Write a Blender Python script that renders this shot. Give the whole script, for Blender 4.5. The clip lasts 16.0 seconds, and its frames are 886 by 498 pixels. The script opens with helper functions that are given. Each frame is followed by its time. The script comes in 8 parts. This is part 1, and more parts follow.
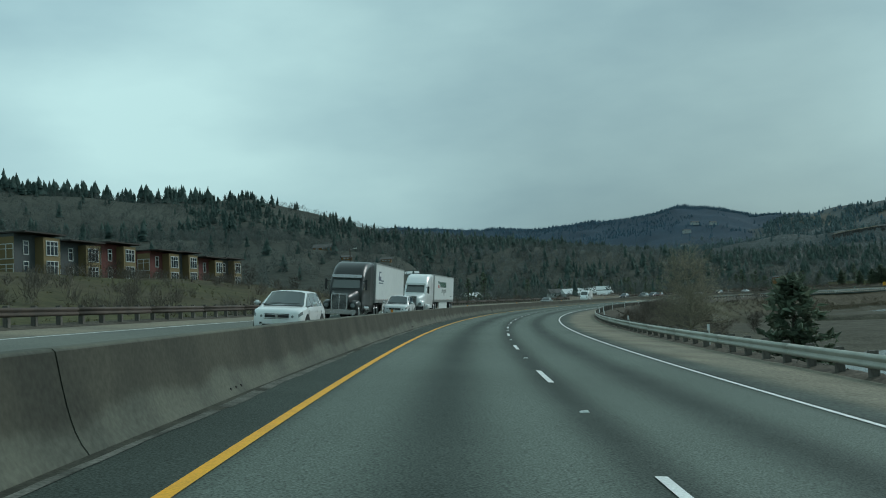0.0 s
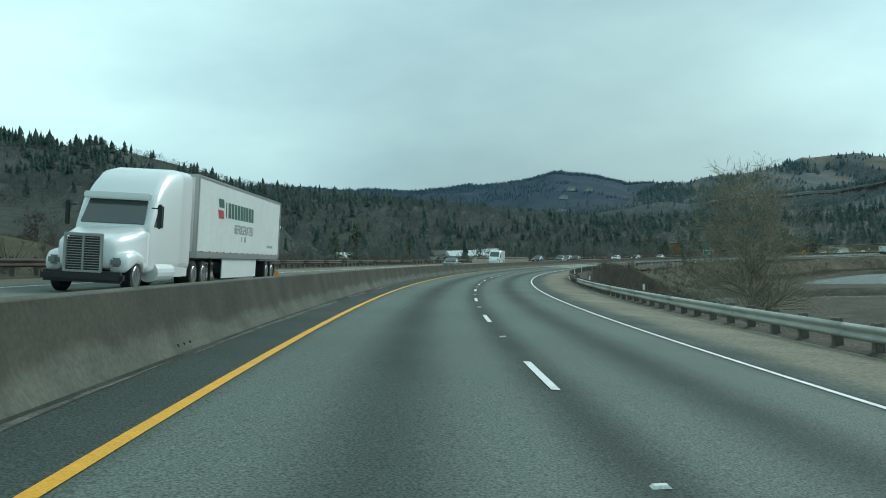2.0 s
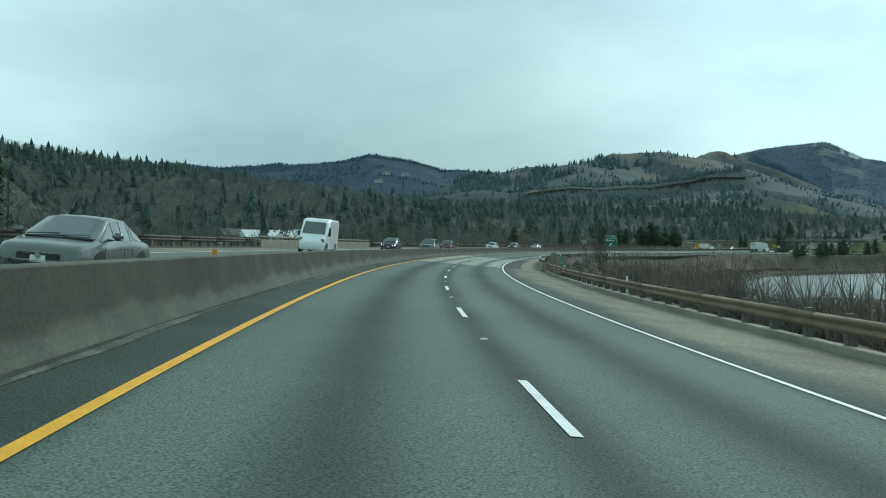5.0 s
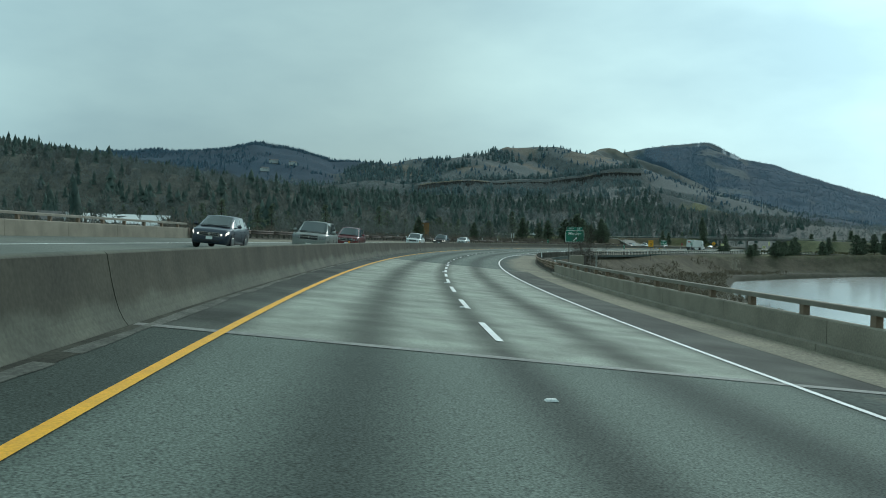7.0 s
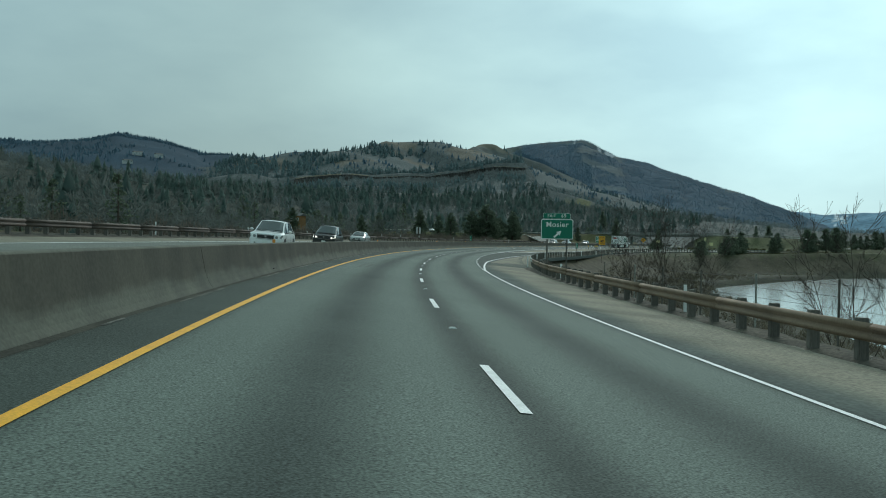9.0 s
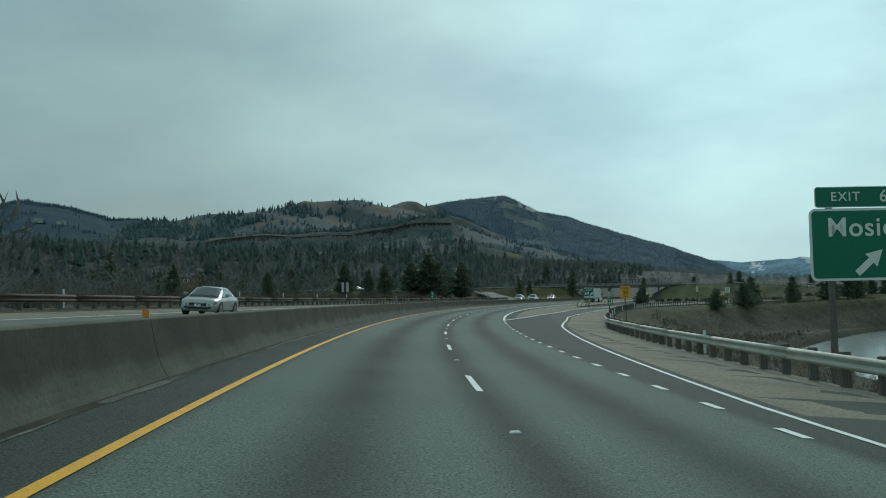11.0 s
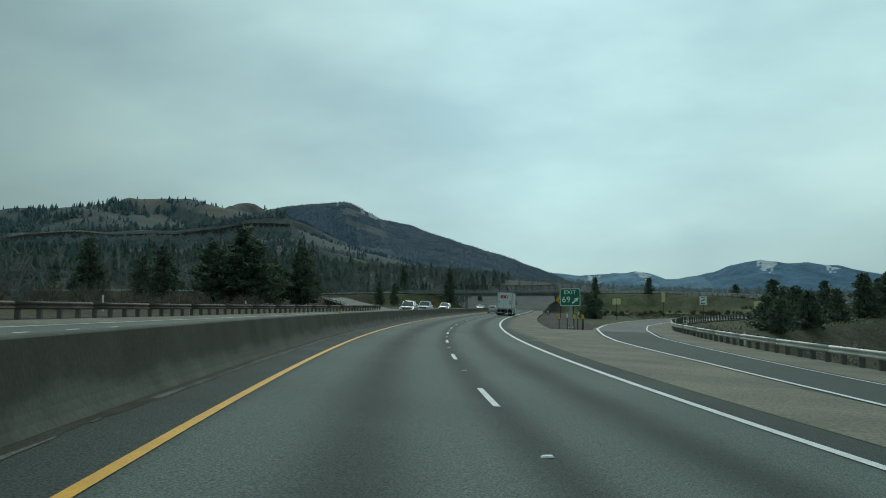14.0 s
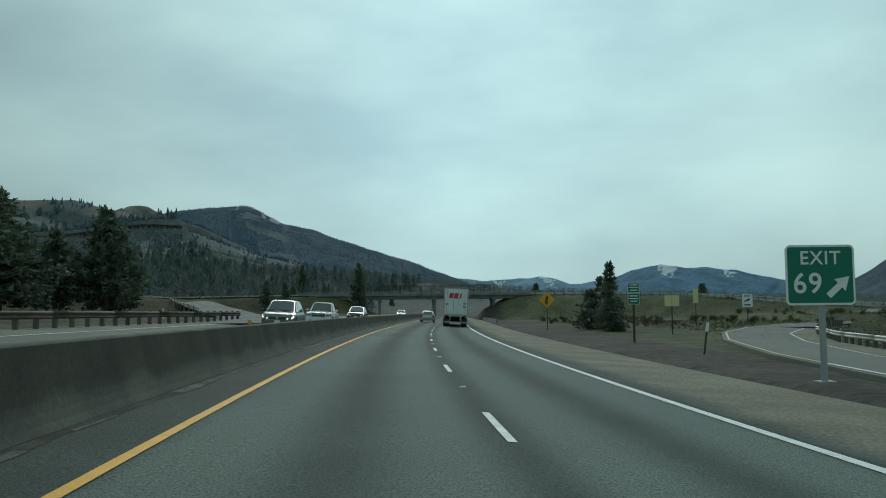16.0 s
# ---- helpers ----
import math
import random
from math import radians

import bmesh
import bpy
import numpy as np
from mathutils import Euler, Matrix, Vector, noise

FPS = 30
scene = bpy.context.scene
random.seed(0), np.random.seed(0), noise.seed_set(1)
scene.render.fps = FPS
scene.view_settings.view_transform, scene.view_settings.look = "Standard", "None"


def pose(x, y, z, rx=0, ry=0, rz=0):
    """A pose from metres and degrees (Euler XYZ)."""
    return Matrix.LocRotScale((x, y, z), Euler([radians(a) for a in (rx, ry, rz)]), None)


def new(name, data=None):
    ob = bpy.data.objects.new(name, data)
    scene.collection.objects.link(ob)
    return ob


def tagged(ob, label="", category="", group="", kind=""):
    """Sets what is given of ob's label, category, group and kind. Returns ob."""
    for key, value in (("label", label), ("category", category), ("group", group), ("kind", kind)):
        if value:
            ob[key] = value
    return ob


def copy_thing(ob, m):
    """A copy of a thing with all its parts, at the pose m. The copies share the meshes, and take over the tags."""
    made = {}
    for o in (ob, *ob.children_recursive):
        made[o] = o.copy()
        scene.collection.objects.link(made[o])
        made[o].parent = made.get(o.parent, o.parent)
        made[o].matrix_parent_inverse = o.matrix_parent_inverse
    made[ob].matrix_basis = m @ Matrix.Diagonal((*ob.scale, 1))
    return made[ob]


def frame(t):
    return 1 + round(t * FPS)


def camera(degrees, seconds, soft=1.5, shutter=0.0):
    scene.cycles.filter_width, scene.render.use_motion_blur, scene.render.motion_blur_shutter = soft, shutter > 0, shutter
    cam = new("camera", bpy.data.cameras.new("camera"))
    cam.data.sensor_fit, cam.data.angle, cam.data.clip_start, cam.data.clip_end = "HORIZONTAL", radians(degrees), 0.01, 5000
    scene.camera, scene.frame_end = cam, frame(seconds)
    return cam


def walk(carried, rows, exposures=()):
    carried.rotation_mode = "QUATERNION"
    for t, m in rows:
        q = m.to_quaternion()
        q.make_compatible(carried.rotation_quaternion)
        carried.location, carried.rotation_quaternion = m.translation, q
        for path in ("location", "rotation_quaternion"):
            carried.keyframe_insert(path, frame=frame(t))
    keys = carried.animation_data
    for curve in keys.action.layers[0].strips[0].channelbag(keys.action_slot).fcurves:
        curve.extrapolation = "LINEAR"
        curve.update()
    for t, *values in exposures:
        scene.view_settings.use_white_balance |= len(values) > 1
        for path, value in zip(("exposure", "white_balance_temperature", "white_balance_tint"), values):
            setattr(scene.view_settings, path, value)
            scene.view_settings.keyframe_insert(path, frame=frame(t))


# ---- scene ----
# The motorway is laid out by distance s along the lane line and offset d to its left.
cam = camera(51.05, 16.0, soft=1.0)
PATH = [
    (0.0, -1.08, 47.5, 1.482, 93.48, 2.69, -1.28), (0.5, -0.43, 64.4, 1.481, 93.01, 1.28, -3.83), (1.0, 0.56, 81.25, 1.478, 91.72, 1.35, -5.07),
    (1.5, 2.0, 98.0, 1.47, 91.09, 2.73, -6.14), (2.0, 3.72, 114.77, 1.476, 90.87, 1.6, -9.08), (2.5, 5.99, 131.45, 1.474, 90.18, 0.67, -12.73),
    (3.0, 8.75, 148.11, 1.471, 90.13, 0.57, -14.18), (3.5, 11.96, 164.74, 1.472, 90.11, 0.05, -16.29), (4.0, 15.73, 181.18, 1.464, 89.69, 0.18, -18.07),
    (4.5, 19.83, 197.5, 1.468, 89.77, -0.04, -19.43), (5.0, 24.42, 213.7, 1.472, 89.86, -0.26, -20.81), (5.5, 29.47, 229.75, 1.476, 89.94, -0.48, -22.17),
    (6.0, 35.0, 245.65, 1.48, 90.03, -0.71, -23.53), (6.5, 40.98, 261.37, 1.484, 90.11, -0.93, -24.88), (7.0, 47.47, 276.82, 1.481, 89.52, -1.12, -27.67),
    (7.5, 54.37, 292.02, 1.478, 89.27, -0.16, -28.76), (8.0, 61.65, 306.99, 1.478, 90.49, -0.4, -30.67), (8.5, 69.33, 321.73, 1.477, 90.71, -1.3, -33.46),
    (9.0, 77.55, 336.15, 1.464, 89.46, -0.95, -35.22), (9.5, 86.14, 350.41, 1.456, 89.62, 0.58, -35.85), (10.0, 95.14, 364.4, 1.447, 92.32, 1.55, -36.8),
    (10.5, 104.32, 378.18, 1.452, 92.72, 1.35, -38.39), (11.0, 113.86, 391.71, 1.458, 93.12, 1.16, -39.97), (11.5, 123.78, 404.97, 1.463, 93.52, 0.96, -41.6),
    (12.0, 134.06, 417.94, 1.465, 93.92, 0.76, -43.26), (12.5, 144.72, 430.61, 1.467, 94.32, 0.56, -44.95), (13.0, 155.69, 442.97, 1.471, 94.03, 0.11, -46.57),
    (13.5, 167.0, 454.83, 1.466, 93.78, -0.05, -48.45), (14.0, 178.59, 466.28, 1.458, 93.57, 0.25, -49.88), (14.5, 190.46, 477.31, 1.447, 94.07, 0.69, -50.81),
    (15.0, 202.51, 487.96, 1.439, 94.36, 0.6, -52.51), (15.5, 214.79, 498.31, 1.436, 94.74, 0.7, -54.29), (16.0, 227.36, 508.4, 1.435, 93.9, 0.7, -55.79),
]
walk(cam, [(t, pose(x, y, z, rx, ry, rz)) for t, x, y, z, rx, ry, rz in PATH],
     [(0.0, 0.30, 6250, 8), (2.0, 0.78, 6250, 8), (5.0, 0.80, 6250, 8), (8.0, 0.46, 6350, 9), (9.5, 0.36, 6400, 9), (10.5, 0.20, 6400, 9), (13.0, 0.04, 6430, 8.5), (16.0, 0.02, 6430, 8.5)])

# ---- light: an overcast sky and a weak, wide sun ----
world = bpy.data.worlds.new("overcast_sky")
scene.world = world
world.use_nodes = True
wn, wl = world.node_tree.nodes, world.node_tree.links
wn.clear()
SUN_EL, SUN_AZ = radians(34), radians(52)


def wnode(kind, **values):
    n = wn.new(kind)
    for key, value in values.items():
        n.inputs[key].default_value = value
    return n


sky = wn.new("ShaderNodeTexSky")
sky.sky_type, sky.sun_disc, sky.sun_elevation, sky.sun_rotation = "NISHITA", False, SUN_EL, SUN_AZ
coord = wn.new("ShaderNodeTexCoord")
stretch = wn.new("ShaderNodeMapping")
stretch.inputs["Scale"].default_value = (1.0, 1.0, 2.6)
cloud = wnode("ShaderNodeTexNoise", Scale=1.9, Detail=7.0, Roughness=0.5)
ramp = wn.new("ShaderNodeValToRGB")
ramp.color_ramp.elements[0].position, ramp.color_ramp.elements[0].color = 0.33, (0.295, 0.470, 0.51, 1)
ramp.color_ramp.elements[1].position, ramp.color_ramp.elements[1].color = 0.70, (0.550, 0.80, 0.775, 1)
split = wn.new("ShaderNodeSeparateXYZ")
rise = wn.new("ShaderNodeMapRange")
rise.inputs["From Min"].default_value, rise.inputs["From Max"].default_value = 0.0, 0.35
rise.inputs["To Min"].default_value, rise.inputs["To Max"].default_value = 0.94, 1.07
gain = wn.new("ShaderNodeVectorMath")
gain.operation = "SCALE"
# the cloud is thinner towards the sun
toward = wn.new("ShaderNodeVectorMath")
toward.operation = "DOT_PRODUCT"
toward.inputs[1].default_value = (math.sin(SUN_AZ) * math.cos(SUN_EL), math.cos(SUN_AZ) * math.cos(SUN_EL), math.sin(SUN_EL))
thin = wn.new("ShaderNodeMapRange")
thin.interpolation_type = "SMOOTHSTEP"
thin.inputs["From Min"].default_value, thin.inputs["From Max"].default_value = 0.62, 0.96
thin.inputs["To Min"].default_value, thin.inputs["To Max"].default_value = 0.76, 1.28
lit = wn.new("ShaderNodeMath")
lit.operation = "MULTIPLY"
# the overcast is heavier over the hills to the north-east than to either side of them: compass bearing, stops
CLOUD_WEIGHT = [(-180, -0.2), (-60, 0.15), (-22, 0.24), (-12, 0.16), (-5, 0.04), (1, -0.08), (7, -0.38), (14, -0.66), (21, -0.92), (26, -0.92), (31, -0.66), (36, -0.48), (42, -0.26), (47, -0.08), (54, 0.20), (60, 0.16), (68, 0.0), (85, -0.1), (180, -0.2)]
bearing = wn.new("ShaderNodeMath")
bearing.operation = "ARCTAN2"
round_sky = wn.new("ShaderNodeMapRange")
round_sky.inputs["From Min"].default_value, round_sky.inputs["From Max"].default_value = -math.pi, math.pi
weight = wn.new("ShaderNodeValToRGB")
weight.color_ramp.interpolation = "B_SPLINE"
for i, (deg, stops) in enumerate(CLOUD_WEIGHT):
    knot = weight.color_ramp.elements[0] if i == 0 else weight.color_ramp.elements[1] if i == 1 else weight.color_ramp.elements.new((deg + 180) / 360)
    knot.position, knot.color = (deg + 180) / 360, (*[2 ** stops / 1.25] * 3, 1)
high_up = wn.new("ShaderNodeMapRange")
high_up.inputs["From Min"].default_value, high_up.inputs["From Max"].default_value = 0.35, 0.75
high_up.inputs["To Min"].default_value, high_up.inputs["To Max"].default_value = 1.25, 1.0
weigh = wn.new("ShaderNodeMath")
weigh.operation = "MULTIPLY"
heavy = wn.new("ShaderNodeMath")
heavy.operation = "MULTIPLY"
dim = wn.new("ShaderNodeVectorMath")
dim.operation = "SCALE"
dim.inputs["Scale"].default_value = 0.08
mix = wn.new("ShaderNodeMix")
mix.data_type = "RGBA"
mix.inputs["Factor"].default_value = 0.93
back = wn.new("ShaderNodeBackground")
wout = wn.new("ShaderNodeOutputWorld")
for a, b in (
    (coord.outputs["Generated"], stretch.inputs["Vector"]), (stretch.outputs[0], cloud.inputs["Vector"]),
    (cloud.outputs[0], ramp.inputs[0]), (coord.outputs["Generated"], split.inputs[0]), (split.outputs[2], rise.inputs["Value"]),
    (ramp.outputs[0], gain.inputs[0]), (coord.outputs["Generated"], toward.inputs[0]), (toward.outputs["Value"], thin.inputs["Value"]),
    (thin.outputs[0], lit.inputs[0]), (rise.outputs[0], lit.inputs[1]), (split.outputs[0], bearing.inputs[0]), (split.outputs[1], bearing.inputs[1]),
    (bearing.outputs[0], round_sky.inputs["Value"]), (round_sky.outputs[0], weight.inputs[0]), (split.outputs[2], high_up.inputs["Value"]),
    (weight.outputs[0], weigh.inputs[0]), (high_up.outputs[0], weigh.inputs[1]), (lit.outputs[0], heavy.inputs[0]), (weigh.outputs[0], heavy.inputs[1]),
    (heavy.outputs[0], gain.inputs["Scale"]), (sky.outputs[0], dim.inputs[0]),
    (dim.outputs[0], mix.inputs["A"]), (gain.outputs[0], mix.inputs["B"]), (mix.outputs["Result"], back.inputs["Color"]),
    (back.outputs[0], wout.inputs["Surface"]),
):
    wl.new(a, b)
back.inputs["Strength"].default_value = 0.93
sun = new("sun", bpy.data.lights.new("sun", "SUN"))
sun.data.energy, sun.data.angle, sun.data.color = 1.0, radians(25), (1.0, 1.0, 0.95)
sun.rotation_euler = (radians(90) - SUN_EL, 0, radians(180) - SUN_AZ)
scene.view_settings.exposure = 0.0

# ---- the line of the road ----
KNOTS = np.arange(-50, 801, 50.0)
BEND = [-0.000408, 0.00027, 0.000975, 0.001616, 0.001711, 0.001759, 0.001742, 0.001687, 0.0017,
        0.001631, 0.001756, 0.001697, 0.0017, 0.001024, 0.000519, 0.00016, -0.000109, -0.000339]
LINE_S = np.arange(-60.0, 1400.0, 1.0)
bend = np.where(LINE_S < 800, np.interp(LINE_S + 0.5, KNOTS, BEND), 0.0)
turned = np.concatenate([[0], -np.cumsum(bend)[:-1]])
turned -= turned[60]
LINE_X = np.concatenate([[0], np.cumsum(-np.sin(turned - bend / 2))[:-1]])
LINE_Y = np.concatenate([[0], np.cumsum(np.cos(turned - bend / 2))[:-1]])
LINE_X -= LINE_X[60]
LINE_Y -= LINE_Y[60]


def bank(s):
    return np.interp(s, [430, 570], [0.0801, 0.0596])


def heading(s):
    return float(np.interp(s, LINE_S, turned))


def road(s, d, h=0.0):
    """The point at s along and d left of the lane line, h above the banked carriageway."""
    p = heading(s)
    return Vector((float(np.interp(s, LINE_S, LINE_X)) - d * math.cos(p), float(np.interp(s, LINE_S, LINE_Y)) - d * math.sin(p), float(bank(s)) * d + h))


def road_pose(s, d, h=0.0, turn=0.0):
    """A pose on the road: +y runs along it, turned by some degrees to the left."""
    return Matrix.Translation(road(s, d, h)) @ Matrix.Rotation(heading(s) + radians(turn), 4, "Z")


def place_of(x, y):
    """(s, d) of many points of the plan at once."""
    s, d = np.empty(len(x)), np.empty(len(x))
    for i in range(0, len(x), 20000):
        cut = slice(i, i + 20000)
        j = np.argmin((x[cut, None] - LINE_X[None, ::4]) ** 2 + (y[cut, None] - LINE_Y[None, ::4]) ** 2, axis=1) * 4
        dx, dy, p = x[cut] - LINE_X[j], y[cut] - LINE_Y[j], turned[j]
        s[cut], d[cut] = LINE_S[j] - dx * np.sin(p) + dy * np.cos(p), -dx * np.cos(p) - dy * np.sin(p)
    return s, d


# ---- materials ----
def material(name, base, rough=0.8, metal=0.0, second=None, scale=2.0, amount=0.5, fine=40.0, bump=0.2, bump_far=0.02, spec=0.35, spread=0.0,
             stretch_z=1.0, attribute="", island=False, leafy=0.0):
    """A surface with stains at one scale and grain at another. spread: how far pieces of one kind differ."""
    m = bpy.data.materials.new(name)
    m.use_nodes = True
    n, l = m.node_tree.nodes, m.node_tree.links
    b = n["Principled BSDF"]
    b.inputs["Roughness"].default_value, b.inputs["Metallic"].default_value = rough, metal
    b.inputs["Specular IOR Level"].default_value = spec
    where = n.new("ShaderNodeTexCoord")
    flow = n.new("ShaderNodeMapping")
    flow.inputs["Scale"].default_value = (1, 1, stretch_z)
    l.new(where.outputs["Object"], flow.inputs[0])
    big = n.new("ShaderNodeTexNoise")
    big.inputs["Scale"].default_value, big.inputs["Detail"].default_value = scale, 5
    small = n.new("ShaderNodeTexNoise")
    small.inputs["Scale"].default_value, small.inputs["Detail"].default_value = fine, 4
    l.new(flow.outputs[0], big.inputs["Vector"]), l.new(flow.outputs[0], small.inputs["Vector"])
    tint = n.new("ShaderNodeMix")
    tint.data_type = "RGBA"
    dark = second or tuple(c * 0.6 for c in base)
    tint.inputs["A"].default_value, tint.inputs["B"].default_value = (*base, 1), (*dark, 1)
    if attribute:
        cover = n.new("ShaderNodeAttribute")
        cover.attribute_name = attribute
        shade = n.new("ShaderNodeVectorMath")
        shade.operation = "SCALE"
        shade.inputs["Scale"].default_value = 0.55
        l.new(cover.outputs["Color"], tint.inputs["A"]), l.new(cover.outputs["Color"], shade.inputs[0]), l.new(shade.outputs[0], tint.inputs["B"])
    reach = n.new("ShaderNodeMapRange")
    reach.inputs["From Min"].default_value, reach.inputs["From Max"].default_value = 0.35, 0.68
    reach.inputs["To Max"].default_value = amount
    l.new(big.outputs[0], reach.inputs["Value"]), l.new(reach.outputs[0], tint.inputs["Factor"])
    grain = n.new("ShaderNodeMapRange")
    grain.inputs["From Min"].default_value, grain.inputs["From Max"].default_value = 0.3, 0.7
    grain.inputs["To Min"].default_value, grain.inputs["To Max"].default_value = 1 - bump, 1 + bump
    l.new(small.outputs[0], grain.inputs["Value"])
    value = grain.outputs[0]
    if spread:
        info = n.new("ShaderNodeNewGeometry" if island else "ShaderNodeObjectInfo")
        vary = n.new("ShaderNodeMapRange")
        vary.inputs["To Min"].default_value, vary.inputs["To Max"].default_value = 1 - spread, 1 + spread
        times = n.new("ShaderNodeMath")
        times.operation = "MULTIPLY"
        l.new(info.outputs["Random Per Island" if island else "Random"], vary.inputs["Value"]), l.new(vary.outputs[0], times.inputs[0]), l.new(value, times.inputs[1])
        value = times.outputs[0]
    worn = n.new("ShaderNodeVectorMath")
    worn.operation = "SCALE"
    l.new(tint.outputs["Result"], worn.inputs[0]), l.new(value, worn.inputs["Scale"]), l.new(worn.outputs[0], b.inputs["Base Color"])
    if bump_far:
        relief = n.new("ShaderNodeBump")
        relief.inputs["Strength"].default_value, relief.inputs["Distance"].default_value = 0.6, bump_far
        l.new(small.outputs[0], relief.inputs["Height"]), l.new(relief.outputs[0], b.inputs["Normal"])
    if leafy:
        # thin twigs and needles let some light through
        thin_ = n.new("ShaderNodeBsdfTranslucent")
        both = n.new("ShaderNodeMixShader")
        both.inputs[0].default_value = leafy
        l.new(worn.outputs[0], thin_.inputs["Color"])
        l.new(b.outputs[0], both.inputs[1]), l.new(thin_.outputs[0], both.inputs[2]), l.new(both.outputs[0], n["Material Output"].inputs["Surface"])
    return m


def plain(name, base, rough=0.5, metal=0.0, spec=0.5, coat=0.0):
    m = bpy.data.materials.new(name)
    m.use_nodes = True
    b = m.node_tree.nodes["Principled BSDF"]
    b.inputs["Base Color"].default_value, b.inputs["Roughness"].default_value, b.inputs["Metallic"].default_value = (*base, 1), rough, metal
    b.inputs["Specular IOR Level"].default_value, b.inputs["Coat Weight"].default_value = spec, coat
    return m


def lamp_glow(name, base, power):
    m = plain(name, base, 0.3)
    b = m.node_tree.nodes["Principled BSDF"]
    b.inputs["Emission Color"].default_value, b.inputs["Emission Strength"].default_value = (*base, 1), power
    return m


ASPHALT = material("asphalt", (0.066, 0.089, 0.080), 0.85, second=(0.048, 0.064, 0.057), scale=0.12, amount=0.7, fine=38, bump=0.55, bump_far=0.006, spec=0.15)


def lane_wear(name, base, like, scale=0.12, blotch=0.75, grain=0.6):
    """A carriageway whose lanes carry soft dark bands, laid by the offset that its mesh holds in 'across'."""
    m = material(name, base, 0.85, second=tuple(c * blotch for c in base), scale=scale, amount=0.7, fine=46, bump=grain, bump_far=0.004, spec=0.1)
    n, l = m.node_tree.nodes, m.node_tree.links
    b = n["Principled BSDF"]
    worn = b.inputs["Base Color"].links[0].from_socket
    off = n.new("ShaderNodeAttribute")
    off.attribute_name = "across"
    last = worn
    for half, soft, colour, amount, mode in like:
        size = n.new("ShaderNodeMath")
        size.operation = "ABSOLUTE"
        l.new(off.outputs["Fac"], size.inputs[0])
        gap = n.new("ShaderNodeMath")
        gap.operation = "SUBTRACT"
        gap.inputs[1].default_value = half
        l.new(size.outputs[0], gap.inputs[0])
        dist = gap.outputs[0]
        if mode == "band":
            dist_n = n.new("ShaderNodeMath")
            dist_n.operation = "ABSOLUTE"
            l.new(dist, dist_n.inputs[0])
            dist = dist_n.outputs[0]
        ramp_ = n.new("ShaderNodeMapRange")
        ramp_.interpolation_type = "SMOOTHSTEP"
        ramp_.inputs["From Min"].default_value, ramp_.inputs["From Max"].default_value = (soft, 0.0) if mode == "band" else (0.0, soft)
        ramp_.inputs["To Max"].default_value = amount
        l.new(dist, ramp_.inputs["Value"])
        patch = n.new("ShaderNodeTexNoise")
        patch.inputs["Scale"].default_value = 0.35
        where = n.new("ShaderNodeTexCoord")
        l.new(where.outputs["Object"], patch.inputs["Vector"])
        vary = n.new("ShaderNodeMapRange")
        vary.inputs["From Min"].default_value, vary.inputs["From Max"].default_value = 0.3, 0.6
        vary.inputs["To Min"].default_value = 0.84
        l.new(patch.outputs[0], vary.inputs["Value"])
        both = n.new("ShaderNodeMath")
        both.operation = "MULTIPLY"
        l.new(ramp_.outputs[0], both.inputs[0]), l.new(vary.outputs[0], both.inputs[1])
        lay = n.new("ShaderNodeMix")
        lay.data_type = "RGBA"
        scaled = n.new("ShaderNodeVectorMath")
        scaled.operation = "MULTIPLY"
        scaled.inputs[1].default_value = colour
        l.new(last, scaled.inputs[0]), l.new(last, lay.inputs["A"]), l.new(scaled.outputs[0], lay.inputs["B"]), l.new(both.outputs[0], lay.inputs["Factor"])
        last = lay.outputs["Result"]
    l.new(last, b.inputs["Base Color"])
    return m


CARRIAGEWAY = lane_wear("worn_carriageway", (0.136, 0.168, 0.146), [(1.84, 0.95, (0.42, 0.44, 0.45), 1.0, "band"), (3.3, 0.5, (0.42, 0.44, 0.44), 1.0, "edge"), (0.0, 0.65, (0.42, 0.43, 0.44), 1.0, "band")])
SHOULDER = material("worn_shoulder", (0.235, 0.218, 0.164), 0.9, second=(0.155, 0.150, 0.117), scale=0.3, amount=0.95, fine=14, bump=0.35, bump_far=0.004, spec=0.12)
SANDED = material("sanded_asphalt_edge", (0.15, 0.15, 0.12), 0.9, scale=0.35, amount=0.75, fine=13, bump=0.35, bump_far=0.004, attribute="cover", spec=0.12)
BRIDGE_TOP = lane_wear("bridge_concrete", (0.34, 0.37, 0.315), [(1.84, 0.75, (0.32, 0.33, 0.33), 1.0, "band"), (0.0, 0.55, (0.30, 0.31, 0.31), 1.0, "band"), (3.2, 0.7, (0.17, 0.18, 0.185), 1.0, "edge")], 0.9, 0.42, 0.35)
JOINT_CONCRETE = material("joint_concrete", (0.24, 0.25, 0.23), 0.8, scale=0.5, amount=0.9, fine=14, bump=0.25, bump_far=0.004)
CONCRETE = material("weathered_concrete", (0.078, 0.077, 0.060), 0.92, second=(0.048, 0.049, 0.040), scale=0.9, amount=0.9, fine=16, bump=0.16, bump_far=0.003, spread=0.06, spec=0.15)


